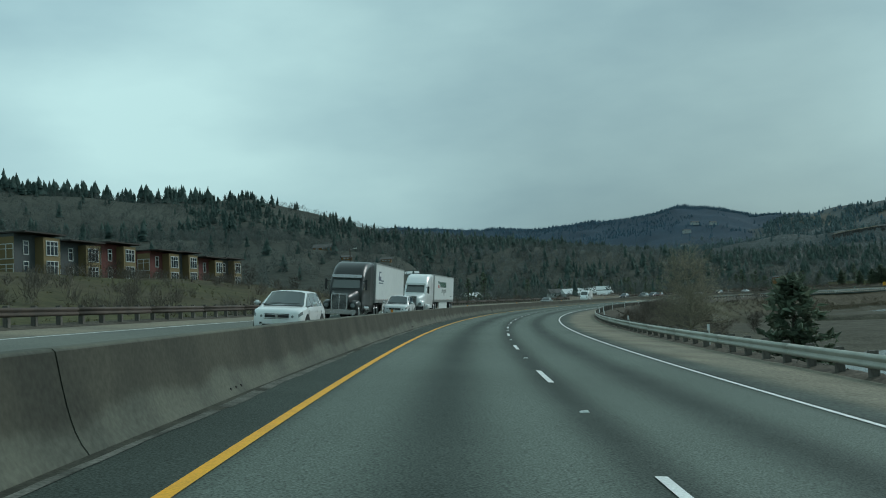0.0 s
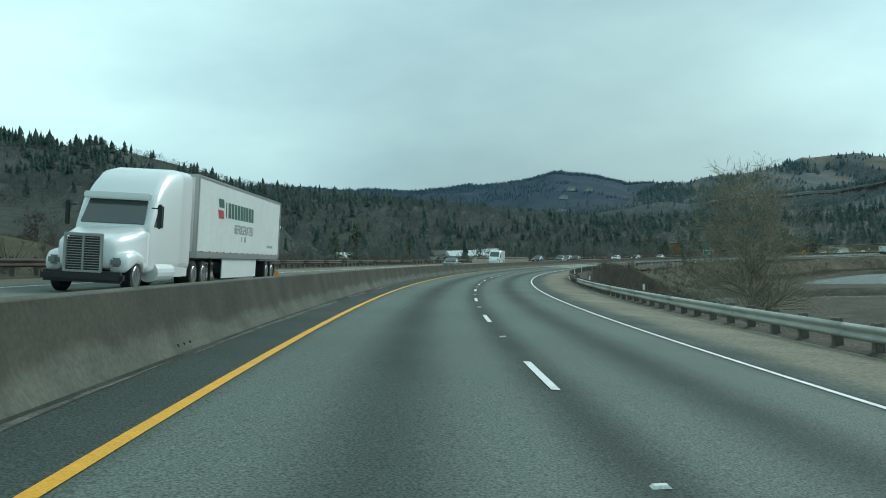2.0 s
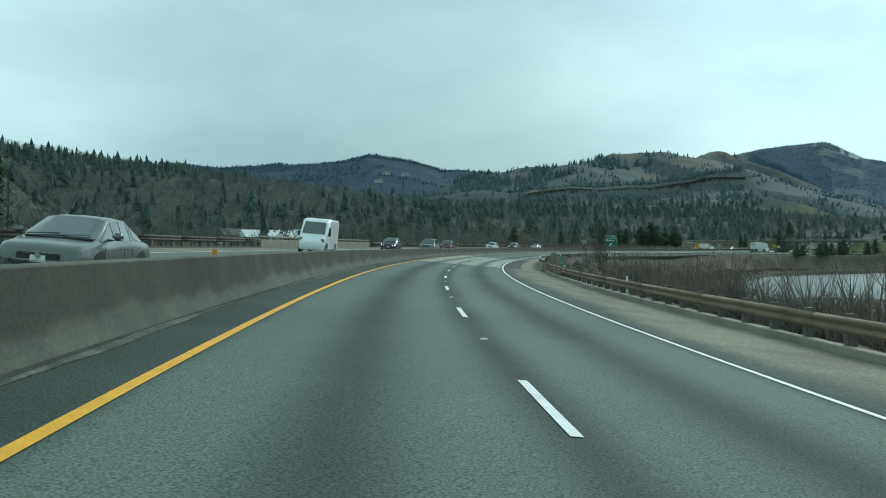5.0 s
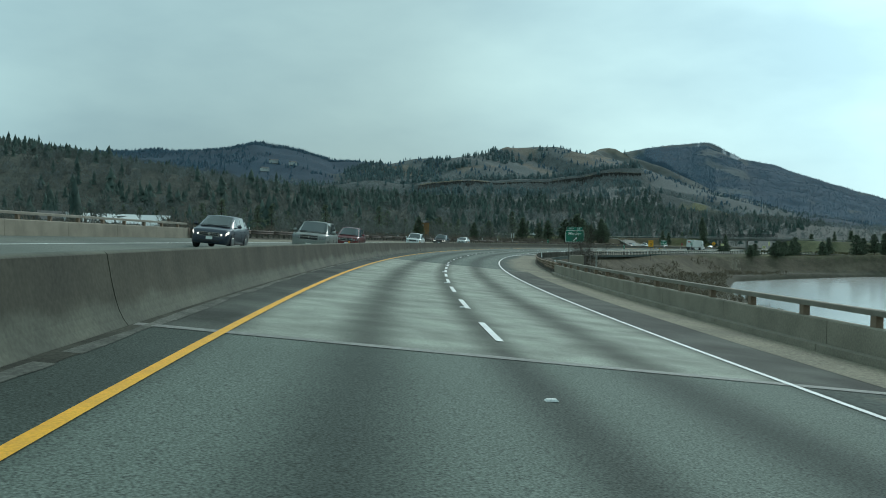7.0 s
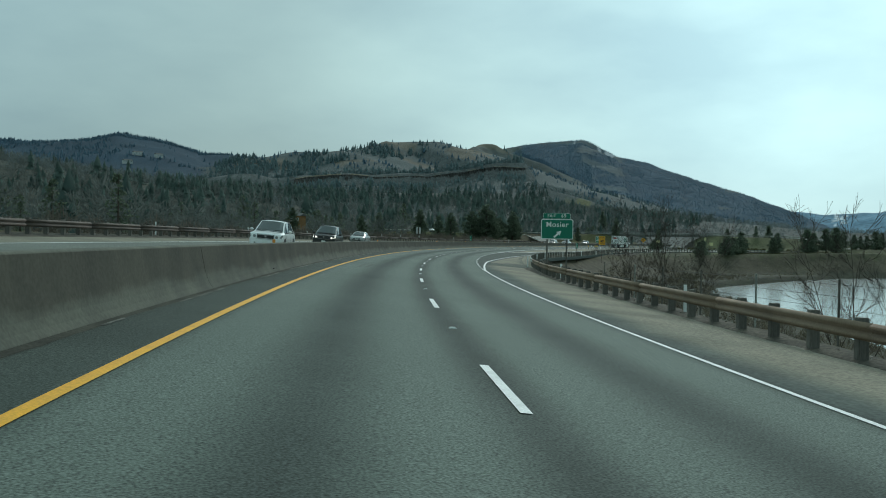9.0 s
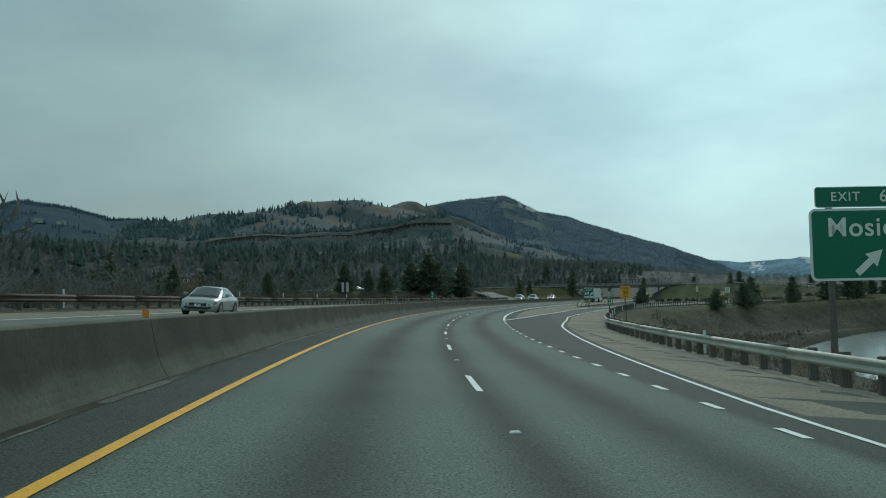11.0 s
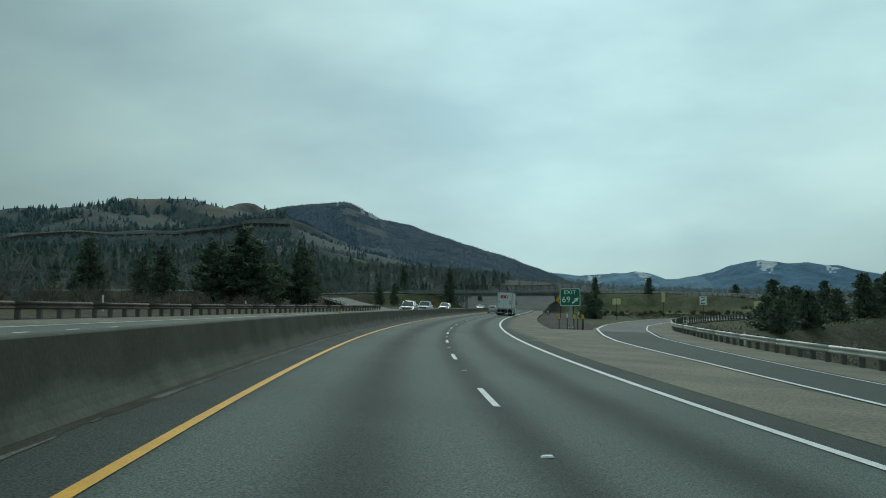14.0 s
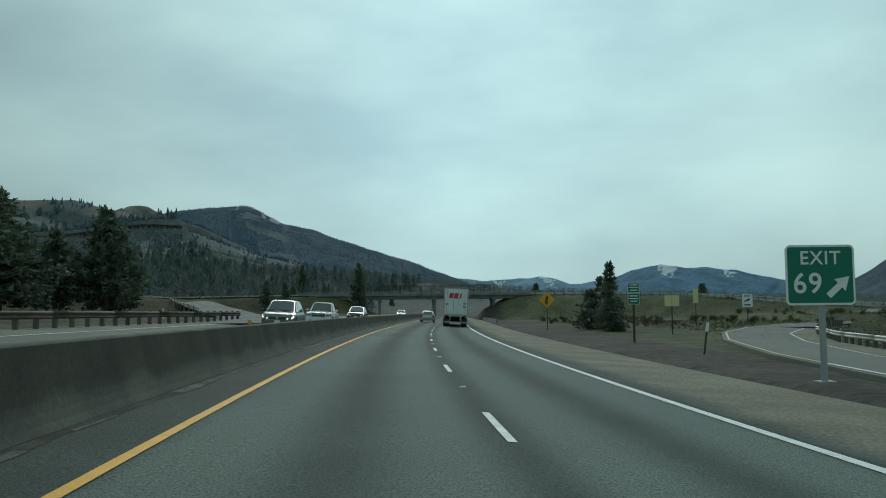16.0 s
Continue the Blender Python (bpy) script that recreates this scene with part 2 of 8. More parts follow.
def washed_toe_lit_cap(m, pale):
    """The foot of the barrier is scrubbed paler by spray, its cap painted as if lit; the mesh holds its height in
    'rise'.
    """
    n, l = m.node_tree.nodes, m.node_tree.links
    b = n["Principled BSDF"]
    worn = b.inputs["Base Color"].links[0].from_socket
    rise_ = n.new("ShaderNodeAttribute")
    rise_.attribute_name = "rise"
    where = n.new("ShaderNodeTexCoord")
    patch = n.new("ShaderNodeTexNoise")
    patch.inputs["Scale"].default_value, patch.inputs["Detail"].default_value = 0.55, 4
    l.new(where.outputs["Object"], patch.inputs["Vector"])
    off = n.new("ShaderNodeMath")
    off.operation = "MULTIPLY_ADD"
    off.inputs[1].default_value = 0.55
    l.new(patch.outputs[0], off.inputs[0]), l.new(rise_.outputs["Fac"], off.inputs[2])
    foot = n.new("ShaderNodeMapRange")
    foot.interpolation_type = "SMOOTHSTEP"
    foot.inputs["From Min"].default_value, foot.inputs["From Max"].default_value = 0.66, 0.46
    foot.inputs["To Max"].default_value = 0.8
    l.new(off.outputs[0], foot.inputs["Value"])
    # the cap is coloured paler to look lit from above
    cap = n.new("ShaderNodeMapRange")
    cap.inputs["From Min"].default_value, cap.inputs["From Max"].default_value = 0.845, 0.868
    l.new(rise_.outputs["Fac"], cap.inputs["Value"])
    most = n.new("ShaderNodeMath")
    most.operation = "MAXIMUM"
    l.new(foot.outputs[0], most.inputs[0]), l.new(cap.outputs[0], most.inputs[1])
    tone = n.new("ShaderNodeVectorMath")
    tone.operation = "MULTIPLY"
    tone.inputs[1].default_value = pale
    l.new(worn, tone.inputs[0])
    lay = n.new("ShaderNodeMix")
    lay.data_type = "RGBA"
    l.new(worn, lay.inputs["A"]), l.new(tone.outputs[0], lay.inputs["B"]), l.new(most.outputs[0], lay.inputs["Factor"]), l.new(lay.outputs["Result"], b.inputs["Base Color"])


washed_toe_lit_cap(CONCRETE, (1.75, 1.85, 1.9))
TAN_CONCRETE = material("tan_concrete", (0.275, 0.248, 0.195), 0.9, second=(0.175, 0.157, 0.122), scale=0.9, amount=0.8, fine=25, bump=0.15, bump_far=0.01, spread=0.06)
YELLOW = material("yellow_paint", (0.80, 0.40, 0.02), 0.7, second=(0.62, 0.31, 0.03), scale=3, amount=0.6, fine=45, bump=0.15, bump_far=0.0)
PALE_YELLOW = material("faded_yellow_paint", (0.62, 0.52, 0.26), 0.7, second=(0.46, 0.40, 0.24), scale=3, amount=0.6, fine=45, bump=0.15, bump_far=0.0)
WHITE = material("white_paint", (0.78, 0.80, 0.78), 0.7, second=(0.52, 0.53, 0.52), scale=3, amount=0.6, fine=45, bump=0.15, bump_far=0.0)
GALVANISED = material("galvanised_steel", (0.46, 0.47, 0.42), 0.6, 0.25, second=(0.31, 0.31, 0.27), scale=1.2, amount=0.6, fine=30, bump=0.1, bump_far=0.0, spread=0.06)
RUST = material("weathering_steel", (0.25, 0.185, 0.130), 0.85, 0.1, second=(0.165, 0.120, 0.085), scale=1.2, amount=0.8, fine=30, bump=0.2, bump_far=0.004, spread=0.06)
TAN_STEEL = material("weathered_tan_steel", (0.24, 0.225, 0.185), 0.75, 0.2, second=(0.16, 0.145, 0.115), scale=1.2, amount=0.8, fine=30, bump=0.15, bump_far=0.0, spread=0.06)
DARK_RUST = material("dark_weathering_steel", (0.085, 0.066, 0.052), 0.8, 0.1, second=(0.05, 0.042, 0.036), scale=1.2, amount=0.8, fine=30, bump=0.2, bump_far=0.004, spread=0.06)
ONCOMING = material("pale_worn_asphalt", (0.150, 0.166, 0.142), 0.85, second=(0.105, 0.120, 0.105), scale=0.12, amount=0.8, fine=30, bump=0.4, bump_far=0.004, spec=0.15)
LITTER = material("dirt_and_leaf_litter", (0.105, 0.094, 0.074), 0.95, second=(0.050, 0.047, 0.038), scale=0.9, amount=0.95, fine=9, bump=0.5, bump_far=0.03, spec=0.1)
TIMBER = material("weathered_timber", (0.155, 0.145, 0.125), 0.95, second=(0.09, 0.085, 0.074), scale=2, amount=0.8, fine=30, bump=0.25, bump_far=0.01, spread=0.2, stretch_z=0.2)
GROUND = material("rough_ground", (0.1, 0.1, 0.05), 0.95, scale=0.25, amount=0.9, fine=2.2, bump=0.4, bump_far=0.04, attribute="cover", spec=0.1)
FAR = material("far_slopes", (0.1, 0.1, 0.05), 0.95, scale=0.008, amount=0.45, fine=0.05, bump=0.22, bump_far=0.0, attribute="cover", spec=0.05)


# ---- building helpers ----
def mesh_object(name, verts, faces, mat, parent=None, smooth=False):
    me = bpy.data.meshes.new(name)
    me.from_pydata([tuple(v) for v in verts], [], faces)
    me.materials.append(mat)
    if smooth:
        me.polygons.foreach_set("use_smooth", [True] * len(me.polygons))
    ob = new(name, me)
    ob.parent = parent
    return ob


def part(name, bm, mat, parent=None, label="", smooth=False):
    """A bmesh as one mesh object under a thing or a part."""
    me = bpy.data.meshes.new(name)
    bm.to_mesh(me)
    bm.free()
    me.materials.append(mat)
    if smooth:
        me.polygons.foreach_set("use_smooth", [True] * len(me.polygons))
    ob = new(name, me)
    ob.parent = parent
    return tagged(ob, label=label)


def empty(name, m, label, category, group="", kind=""):
    ob = new(name)
    ob.matrix_world = m
    return tagged(ob, label, category, group, kind)


def sweep(name, profile, s0, s1, mat, step=3.0, closed=False, smooth=False, parent=None):
    """Draw a profile of (d, h) along the road from s0 to s1."""
    n = max(2, int(math.ceil((s1 - s0) / step)) + 1)
    verts, faces, offsets, k = [], [], [], len(profile)
    for i in range(n):
        s = s0 + (s1 - s0) * i / (n - 1)
        verts += [road(s, d, h) for d, h in profile]
        offsets += [d for d, h in profile]
    for i in range(n - 1):
        for j in range(k if closed else k - 1):
            a, b = i * k + j, i * k + (j + 1) % k
            faces.append((a, b, b + k, a + k))
    if closed:
        faces += [tuple(range(k - 1, -1, -1)), tuple(range((n - 1) * k, n * k))]
    ob = mesh_object(name, verts, faces, mat, parent, smooth)
    if mat is CONCRETE:
        ob.data.attributes.new("rise", "FLOAT", "POINT").data.foreach_set("value", [float(h) for _ in range(n) for d, h in profile])
    if mat in (CARRIAGEWAY, BRIDGE_TOP):
        ob.data.attributes.new("across", "FLOAT", "POINT").data.foreach_set("value", [float(v) for v in offsets])
    return ob


def box(bm, size, at=(0, 0, 0), turn=0.0, bevel=0.0):
    """A block added to bm, its centre at `at`."""
    m = Matrix.Translation(at) @ Matrix.Rotation(turn, 4, "Z") @ Matrix.Diagonal((*size, 1))
    made = bmesh.ops.create_cube(bm, size=1.0, matrix=m)["verts"]
    if bevel:
        bmesh.ops.bevel(bm, geom=list({e for v in made for e in v.link_edges}), offset=bevel, segments=2, affect="EDGES")
    return bm


def rod(bm, a, b, r0, r1=None, sides=8):
    a, b = Vector(a), Vector(b)
    m = Matrix.Translation((a + b) / 2) @ (b - a).to_track_quat("Z", "Y").to_matrix().to_4x4()
    bmesh.ops.create_cone(bm, cap_ends=True, segments=sides, radius1=r0, radius2=r0 if r1 is None else r1, depth=(b - a).length, matrix=m)
    return bm


# ---- the exit ramp: offsets of its inner line, outer line and rail along the road ----
def ramp_inner(s):
    return np.interp(s, [488.5, 494, 506, 535, 547, 569, 580, 600, 620, 640, 660, 680, 700], [-3.7, -4.4, -5.8, -8.4, -9.2, -9.9, -10.7, -12.5, -15.5, -19.8, -25.7, -34.0, -45.0])


def ramp_edge(s):
    return np.interp(s, [404, 430, 450, 480, 500, 515, 543, 558, 580, 600, 620, 640, 660, 680, 700], [-3.68, -4.5, -5.7, -7.5, -9.2, -9.9, -12.2, -13.3, -14.6, -17.0, -20.0, -24.9, -31.3, -40.0, -51.0])


def rail_offset(s):
    return np.interp(s, [-60, 404, 440, 480, 515, 560, 580, 600, 620, 640, 660, 680, 700], [-7.3, -7.3, -8.7, -10.6, -14.2, -16.6, -17.8, -19.4, -22.6, -27.0, -33.6, -42.0, -53.0])


def ramp_level(s, d):
    """Height of the ramp's surface; it leaves the road's banking and lies nearly level."""
    leave, inner = np.clip((s - 540) / 50, 0, 1), np.minimum(ramp_inner(s), -8.05)
    beyond = (1 - leave) * bank(s) * np.minimum(d, inner) + leave * (-0.60 + 0.035 * (np.minimum(d, inner) - inner))
    at_inner = (1 - leave) * bank(s) * inner - leave * 0.60
    u = np.clip((-8.0 - d) / (-8.0 - inner), 0, 1)
    return np.where(d > -8.0, bank(s) * d, np.where(d < inner, beyond, bank(s) * -8.0 * (1 - u) + at_inner * u))


def ramp_point(s, d, h=0.0):
    p = road(s, d)
    p.z = float(ramp_level(s, d)) + h
    return p


# ---- land ----
def smooth01(v):
    v = np.clip(v, 0, 1)
    return v * v * (3 - 2 * v)


def value_noise(x, y, size, seed):
    """Smooth noise from -1 to 1 on a lattice of that size."""
    rng = np.random.RandomState(seed)
    grid = rng.uniform(-1, 1, (64, 64))
    u, v = x / size, y / size
    i, j = np.floor(u).astype(int), np.floor(v).astype(int)
    fu, fv = u - i, v - j
    fu, fv = fu * fu * (3 - 2 * fu), fv * fv * (3 - 2 * fv)
    g = lambda a, b: grid[a % 64, b % 64]
    return (g(i, j) * (1 - fu) + g(i + 1, j) * fu) * (1 - fv) + (g(i, j + 1) * (1 - fu) + g(i + 1, j + 1) * fu) * fv


# Crest lines of the hills: x, y, height; then the widths of the near and the far slope.
CRESTS = {
    "wooded_hill": ([(-900, 900, 185), (-478, 1115, 160), (-412, 1143, 154), (-262, 1189, 144), (-212, 1199, 148), (-190, 1204, 138), (-129, 1214, 119), (-60, 1225, 98), (30, 1500, 84), (60, 2090, 108), (270, 2077, 70)], 720, 500),
    "long_ridge": ([(-400, 2950, 245), (-73, 2935, 247), (244, 2928, 228), (366, 2915, 222), (504, 2893, 228), (689, 2853, 249), (786, 2825, 263), (905, 2790, 256), (986, 2764, 230), (1145, 2702, 218), (1500, 2700, 220)], 1500, 700),
    "grassy_hill": ([(700, 2330, 128), (839, 2286, 160), (950, 2237, 185), (1082, 2169, 196), (1353, 2376, 252), (1444, 2316, 259), (1640, 2440, 262)], 900, 600),
    "knob": ([(1640, 2440, 258), (1780, 2580, 288), (1829, 2625, 303), (1870, 2600, 297), (1905, 2575, 276), (1960, 2530, 250)], 560, 600),
    "cliff_bench": ([(420, 1740, 78), (734, 1681, 98), (829, 1630, 109), (921, 1572, 111), (994, 1517, 123), (1042, 1477, 127), (1062, 1462, 88), (1151, 1382, 50), (1211, 1318, 37), (1295, 1213, 14)], 900, 900),
    "forest_foot": ([(-150, 900, 30), (200, 1150, 48), (520, 1220, 52), (800, 1080, 40), (980, 950, 20)], 480, 700),
    "mountain": ([(2500, 3900, 380), (2906, 3809, 452), (3037, 3693, 482), (3120, 3620, 484), (3164, 3574, 490), (3200, 3540, 470), (3284, 3467, 418), (3482, 3259, 338), (3693, 3005, 228), (3836, 2808, 120), (3961, 2610, 34)], 2200, 900),
    "hazy_range": ([(3700, 3400, 160), (4086, 3007, 166), (4175, 2865, 150), (4277, 2683, 174), (4347, 2549, 136), (4406, 2425, 148)], 900, 500),
    "snow_mountain": ([(4430, 2480, 148), (4485, 2371, 162), (4560, 2168, 230), (4629, 1993, 204), (4692, 1796, 176), (4739, 1627, 142), (4700, 1300, 130)], 900, 500),
    "right_hill": ([(3660, 1190, 60), (3675, 1100, 118), (3684, 1032, 165), (3700, 700, 230)], 700, 500),
}


def crest_height(x, y, name):
    pts, near, far = CRESTS[name]
    best = np.full(len(x), 1e9)
    height, side = np.zeros(len(x)), np.zeros(len(x))
    for (x0, y0, z0), (x1, y1, z1) in zip(pts[:-1], pts[1:]):
        ax, ay = x1 - x0, y1 - y0
        u = np.clip(((x - x0) * ax + (y - y0) * ay) / (ax * ax + ay * ay), 0, 1)
        px, py = x0 + u * ax, y0 + u * ay
        dist = np.hypot(x - px, y - py)
        hit = dist < best
        best[hit], height[hit] = dist[hit], (z0 + u * (z1 - z0))[hit]
        side[hit] = (np.hypot(x - 150, y - 400) - np.hypot(px - 150, py - 400))[hit]
    f = np.clip(1 - best / np.where(side > 0, far, near), 0, 1)
    if name == "wooded_hill":
        # its foot comes down to the town, west of the river mouth only
        foot = np.clip(1 - best / 820, 0, 1) ** 0.9 * smooth01((30 - x) / 50) * (1 - smooth01((y - 600) / 300))
        return height * np.maximum(f ** 1.1, foot), best
    if name == "cliff_bench":
        f = np.where(side > 0, f ** 0.35, 0.82 * f + 0.18 * smooth01(1 - best / 30))
    return height * f ** 1.1, best


# The overpass road: x, y, height of its top.
APPROACH = [(425, 538, 1.4), (442, 560, 2.6), (456, 584, 4.5), (458, 607, 5.4), (446, 629, 5.6), (412, 673, 5.9), (380, 722, 5.6), (345, 760, 5.0), (300, 800, 4.5)]


# A side road on a low bank behind the oncoming lanes.
FRONTAGE = [(225, 800, 5.6), (255, 738, 5.4), (280, 688, 5.1), (300, 651, 4.9), (318, 630, 4.2), (331, 632, 3.9)]


def mound(x, y):
    best, top = np.full(len(x), 1e9), np.full(len(x), -99.0)
    for (x0, y0, z0), (x1, y1, z1) in list(zip(APPROACH[:-1], APPROACH[1:])) + list(zip(FRONTAGE[:-1], FRONTAGE[1:])):
        if (x0, y0) == (446, 629):
            continue
        ax, ay = x1 - x0, y1 - y0
        u = np.clip(((x - x0) * ax + (y - y0) * ay) / (ax * ax + ay * ay), 0, 1)
        dist = np.hypot(x - x0 - u * ax, y - y0 - u * ay)
        z = z0 + u * (z1 - z0) - np.maximum(0, dist - 5.5) * 0.5
        top = np.maximum(top, z)
    return top


def land(x, y):
    """Height and cover of the ground."""
    s, d = place_of(x, y)
    far = np.hypot(x - 150, y - 400)
    rough = value_noise(x, y, 9, 1) * 0.35 + value_noise(x, y, 31, 2) * 0.6
    plane = bank(s) * np.clip(d, -np.interp(s, [470, 520], [9, 26]), 19)
    # to the right: a bank down to the flats, a lake in them, and a shelf beyond the exit
    shelf = np.interp(s, [440, 480, 520, 560, 600, 640, 700, 760], [8.7, 9.5, 13, 17, 22, 46, 100, 200])
    flats = -6.6 + rough * 0.4
    lake = smooth01((np.interp(s, [380, 440, 500, 560, 600], [-35, -38, -37, -36, -42]) - d) / 6)
    lake *= smooth01((s - np.interp(-d, [36, 60, 90], [372, 384, 352])) / 8) * (1 - smooth01((s - np.interp(-d, [40, 50, 65, 85], [556, 588, 632, 675])) / 12))
    lake = np.maximum(lake, smooth01((-32 - d) / 4) * smooth01((d + 50) / 6) * smooth01((s - 60) / 20) * (1 - smooth01((s - 208) / 12)))
    lake = np.maximum(lake, smooth01((-150 - d) / 40) * smooth01((s - 60) / 80) * (1 - smooth01((s - 700) / 60)))
    gorge = smooth01((s - 297) / 10) * (1 - smooth01((s - 331) / 10))
    flats = flats - 3.6 * np.maximum(lake, gorge)
    right = np.maximum(flats, plane - 0.25 - np.maximum(0, -d - shelf) * 0.5)
    out_ = np.maximum(0, ramp_level(np.clip(s, 0, 700), rail_offset(s)) * 0 + rail_offset(s) - 1.2 - d)
    edge_z = ramp_level(s, np.maximum(d, rail_offset(s)))
    rampy = np.where(s < 704, edge_z - 0.22 - 0.2 * out_, -0.7)
    gore_z = np.where(d > ramp_inner(s) + 0.8, np.maximum(plane - 0.05, edge_z - 0.05), np.maximum(rampy, -1.75))
    gore_z = np.where(s > 704, np.maximum(plane - 0.05, -0.7), gore_z)
    right = np.where(-d < shelf, np.where(-d < 8.7, plane - 0.25, np.where(s > 540, gore_z, np.maximum(plane - 0.22, -1.75)) + np.where(d < rail_offset(s) - 8, np.clip((-d - 30) * 0.03, 0, 1.2) + rough * 0.15, 0)), right)
    # to the left: a grassy bank up to the flats of the town
    town = 1.2 + 6.7 * smooth01((d - np.interp(s, [205, 262], [24, 62])) / 44) * (1 - smooth01((s - 290) / 45)) + 0.008 * np.clip(d - 20, 0, 400) + rough * 0.4
    town = town - 7.5 * gorge * smooth01((d - 15) / 4)
    left = np.where(d < 18.2, plane - 0.25, town)
    near = np.where(d < 0, right, left)
    near = np.where((s > 297) & (s < 341) & (d < 19) & (d > -9), -10.0, near)
    near = np.where((s > 560) & ((d < -9) | (d > 18.5)), np.maximum(near, mound(x, y)), near)
    wide = smooth01((far - 330) / 400)
    basin = np.where(d < 0, np.where(s < 560, -10.2, -1.0), 4.0)
    h = near * (1 - wide) + basin * wide
    h = np.where((d < 30) & (d > -30), near, h)
    fade = smooth01((np.hypot(x - 150, y - 400) - 260) / 300)
    fade = np.maximum(fade, np.where((d > 60) & (s < 690) & (s > 250), smooth01((d - 70) / 90) * smooth01((s - 270) / 80) * (1 - smooth01((s - 540) / 140)) * smooth01((45 - x) / 50), 0))
    cover = np.tile(np.array([0.085, 0.075, 0.045]), (len(x), 1))
    green = smooth01(value_noise(x, y, 23, 5) + 0.35)[:, None]
    cover = cover * (1 - 0.6 * green) + np.array([0.085, 0.095, 0.034]) * 0.6 * green
    muddy = (d < -9) & (s < 500)
    cover[muddy] = cover[muddy] * 0.3 + np.array([0.105, 0.098, 0.066]) * 0.7
    gravel = (d < -8) & (d > -shelf) & (s > 480)
    cover[gravel] = np.array([0.085, 0.078, 0.066])
    grassy = (s > 600) & (d < -14)
    cover[grassy] = np.array([0.094, 0.100, 0.054]) * (0.70 + 0.6 * green[grassy])
    shore = (d < -9) & (h < -2.2) & (s > 440) & (far < 500)
    cover[shore] = np.array([0.125, 0.110, 0.078]) * (0.8 + 0.4 * green[shore])
    mud = (d < -9) & (h < -6.2) & (far < 500)
    cover[mud] = np.array([0.080, 0.079, 0.058])
    for name in CRESTS:
        z, dist = crest_height(x, y, name)
        z = z * fade
        z = np.where(z > 0.3, z, -99.0)
        above = z > h
        # cover colours of the far crests hold painted haze: bluer and paler
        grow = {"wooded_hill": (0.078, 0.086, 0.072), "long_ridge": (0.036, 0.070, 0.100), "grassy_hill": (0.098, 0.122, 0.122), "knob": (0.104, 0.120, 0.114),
                "cliff_bench": (0.108, 0.124, 0.122), "forest_foot": (0.102, 0.110, 0.102), "mountain": (0.092, 0.122, 0.150), "hazy_range": (0.150, 0.262, 0.350),
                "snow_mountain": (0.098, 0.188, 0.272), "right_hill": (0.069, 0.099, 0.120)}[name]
        lumps = value_noise(x, y, 90, 11) * 0.5 + value_noise(x, y, 37, 12) * 0.3
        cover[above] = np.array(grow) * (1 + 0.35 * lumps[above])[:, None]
        if name in ("grassy_hill", "knob"):
            meadow = above & (dist < 210) & (lumps + value_noise(x, y, 61, 14) * 0.7 > 0.16)
            cover[meadow] = np.array([0.134, 0.1291, 0.106]) * (0.85 + 0.3 * green[meadow])
        if name == "cliff_bench":
            meadow = above & (x > 1040) & (y < 1420) & (lumps + value_noise(x, y, 45, 15) * 0.7 > 0.15)
            cover[meadow] = np.array([0.20, 0.20, 0.115]) * (0.8 + 0.4 * green[meadow])
        if name == "mountain":
            round_ = np.arctan2(x - 150, y - 400) * 2900
            patchy = value_noise(round_ + z * 0.3, z * 2.0, 170, 17) + 0.6 * value_noise(round_ + z * 0.3, z * 2.2, 70, 18) + 0.4 * value_noise(round_, z * 2.2, 28, 21) + 0.35 * smooth01((round_ - 2250) / 250)
            deep = smooth01((patchy + 0.52) / 0.5)[:, None]
            # the mountain's haze is painted into these tones as blue
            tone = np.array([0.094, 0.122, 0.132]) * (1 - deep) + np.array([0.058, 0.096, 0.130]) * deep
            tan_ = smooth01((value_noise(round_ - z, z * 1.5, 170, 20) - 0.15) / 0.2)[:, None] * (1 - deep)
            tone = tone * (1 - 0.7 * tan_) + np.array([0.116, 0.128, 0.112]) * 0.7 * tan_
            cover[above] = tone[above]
            snowy = above & (np.hypot(x - 3190, y - 3540) < 130) & (value_noise(x - y, y * 0.2, 24, 19) > 0.3)
            cover[snowy] = np.array([0.36, 0.39, 0.42])
        if name in ("snow_mountain", "hazy_range"):
            snowy = np.zeros(len(x), bool)
            for sx, sy, wide in ((4566, 2140, 112), (4680, 1882, 46), (4062, 2797, 48), (4212, 2600, 45), (4290, 2670, 30)):
                turn_, out_to = np.arctan2(x - 150, y - 400) - math.atan2(sx - 150, sy - 400), np.hypot(sx - 150, sy - 400)
                snowy |= above & (np.hypot(turn_ * out_to, (far - out_to + 40) / 5) + 30 * value_noise(turn_ * 4400, far * 0.25, 11, 25) + 12 * value_noise(turn_ * 4400, far * 0.5, 5, 26) < wide * 0.30)
            cover[snowy] = np.array([0.52, 0.58, 0.62])
        h = np.maximum(h, z)
    hilly = smooth01((far - 600) / 400)
    h = h + hilly * (value_noise(x, y, 130, 31) * 7 + value_noise(x, y, 47, 32) * 3.5) * np.clip(h / 60, 0, 1)
    h = h + smooth01((far - 2500) / 500) * (value_noise(x, y, 75, 33) * 4 + value_noise(x, y, 190, 34) * 9) * np.clip(h / 200, 0, 1)
    return h, cover


def height_at(x, y):
    return float(land(np.array([float(x)]), np.array([float(y)]))[0][0])


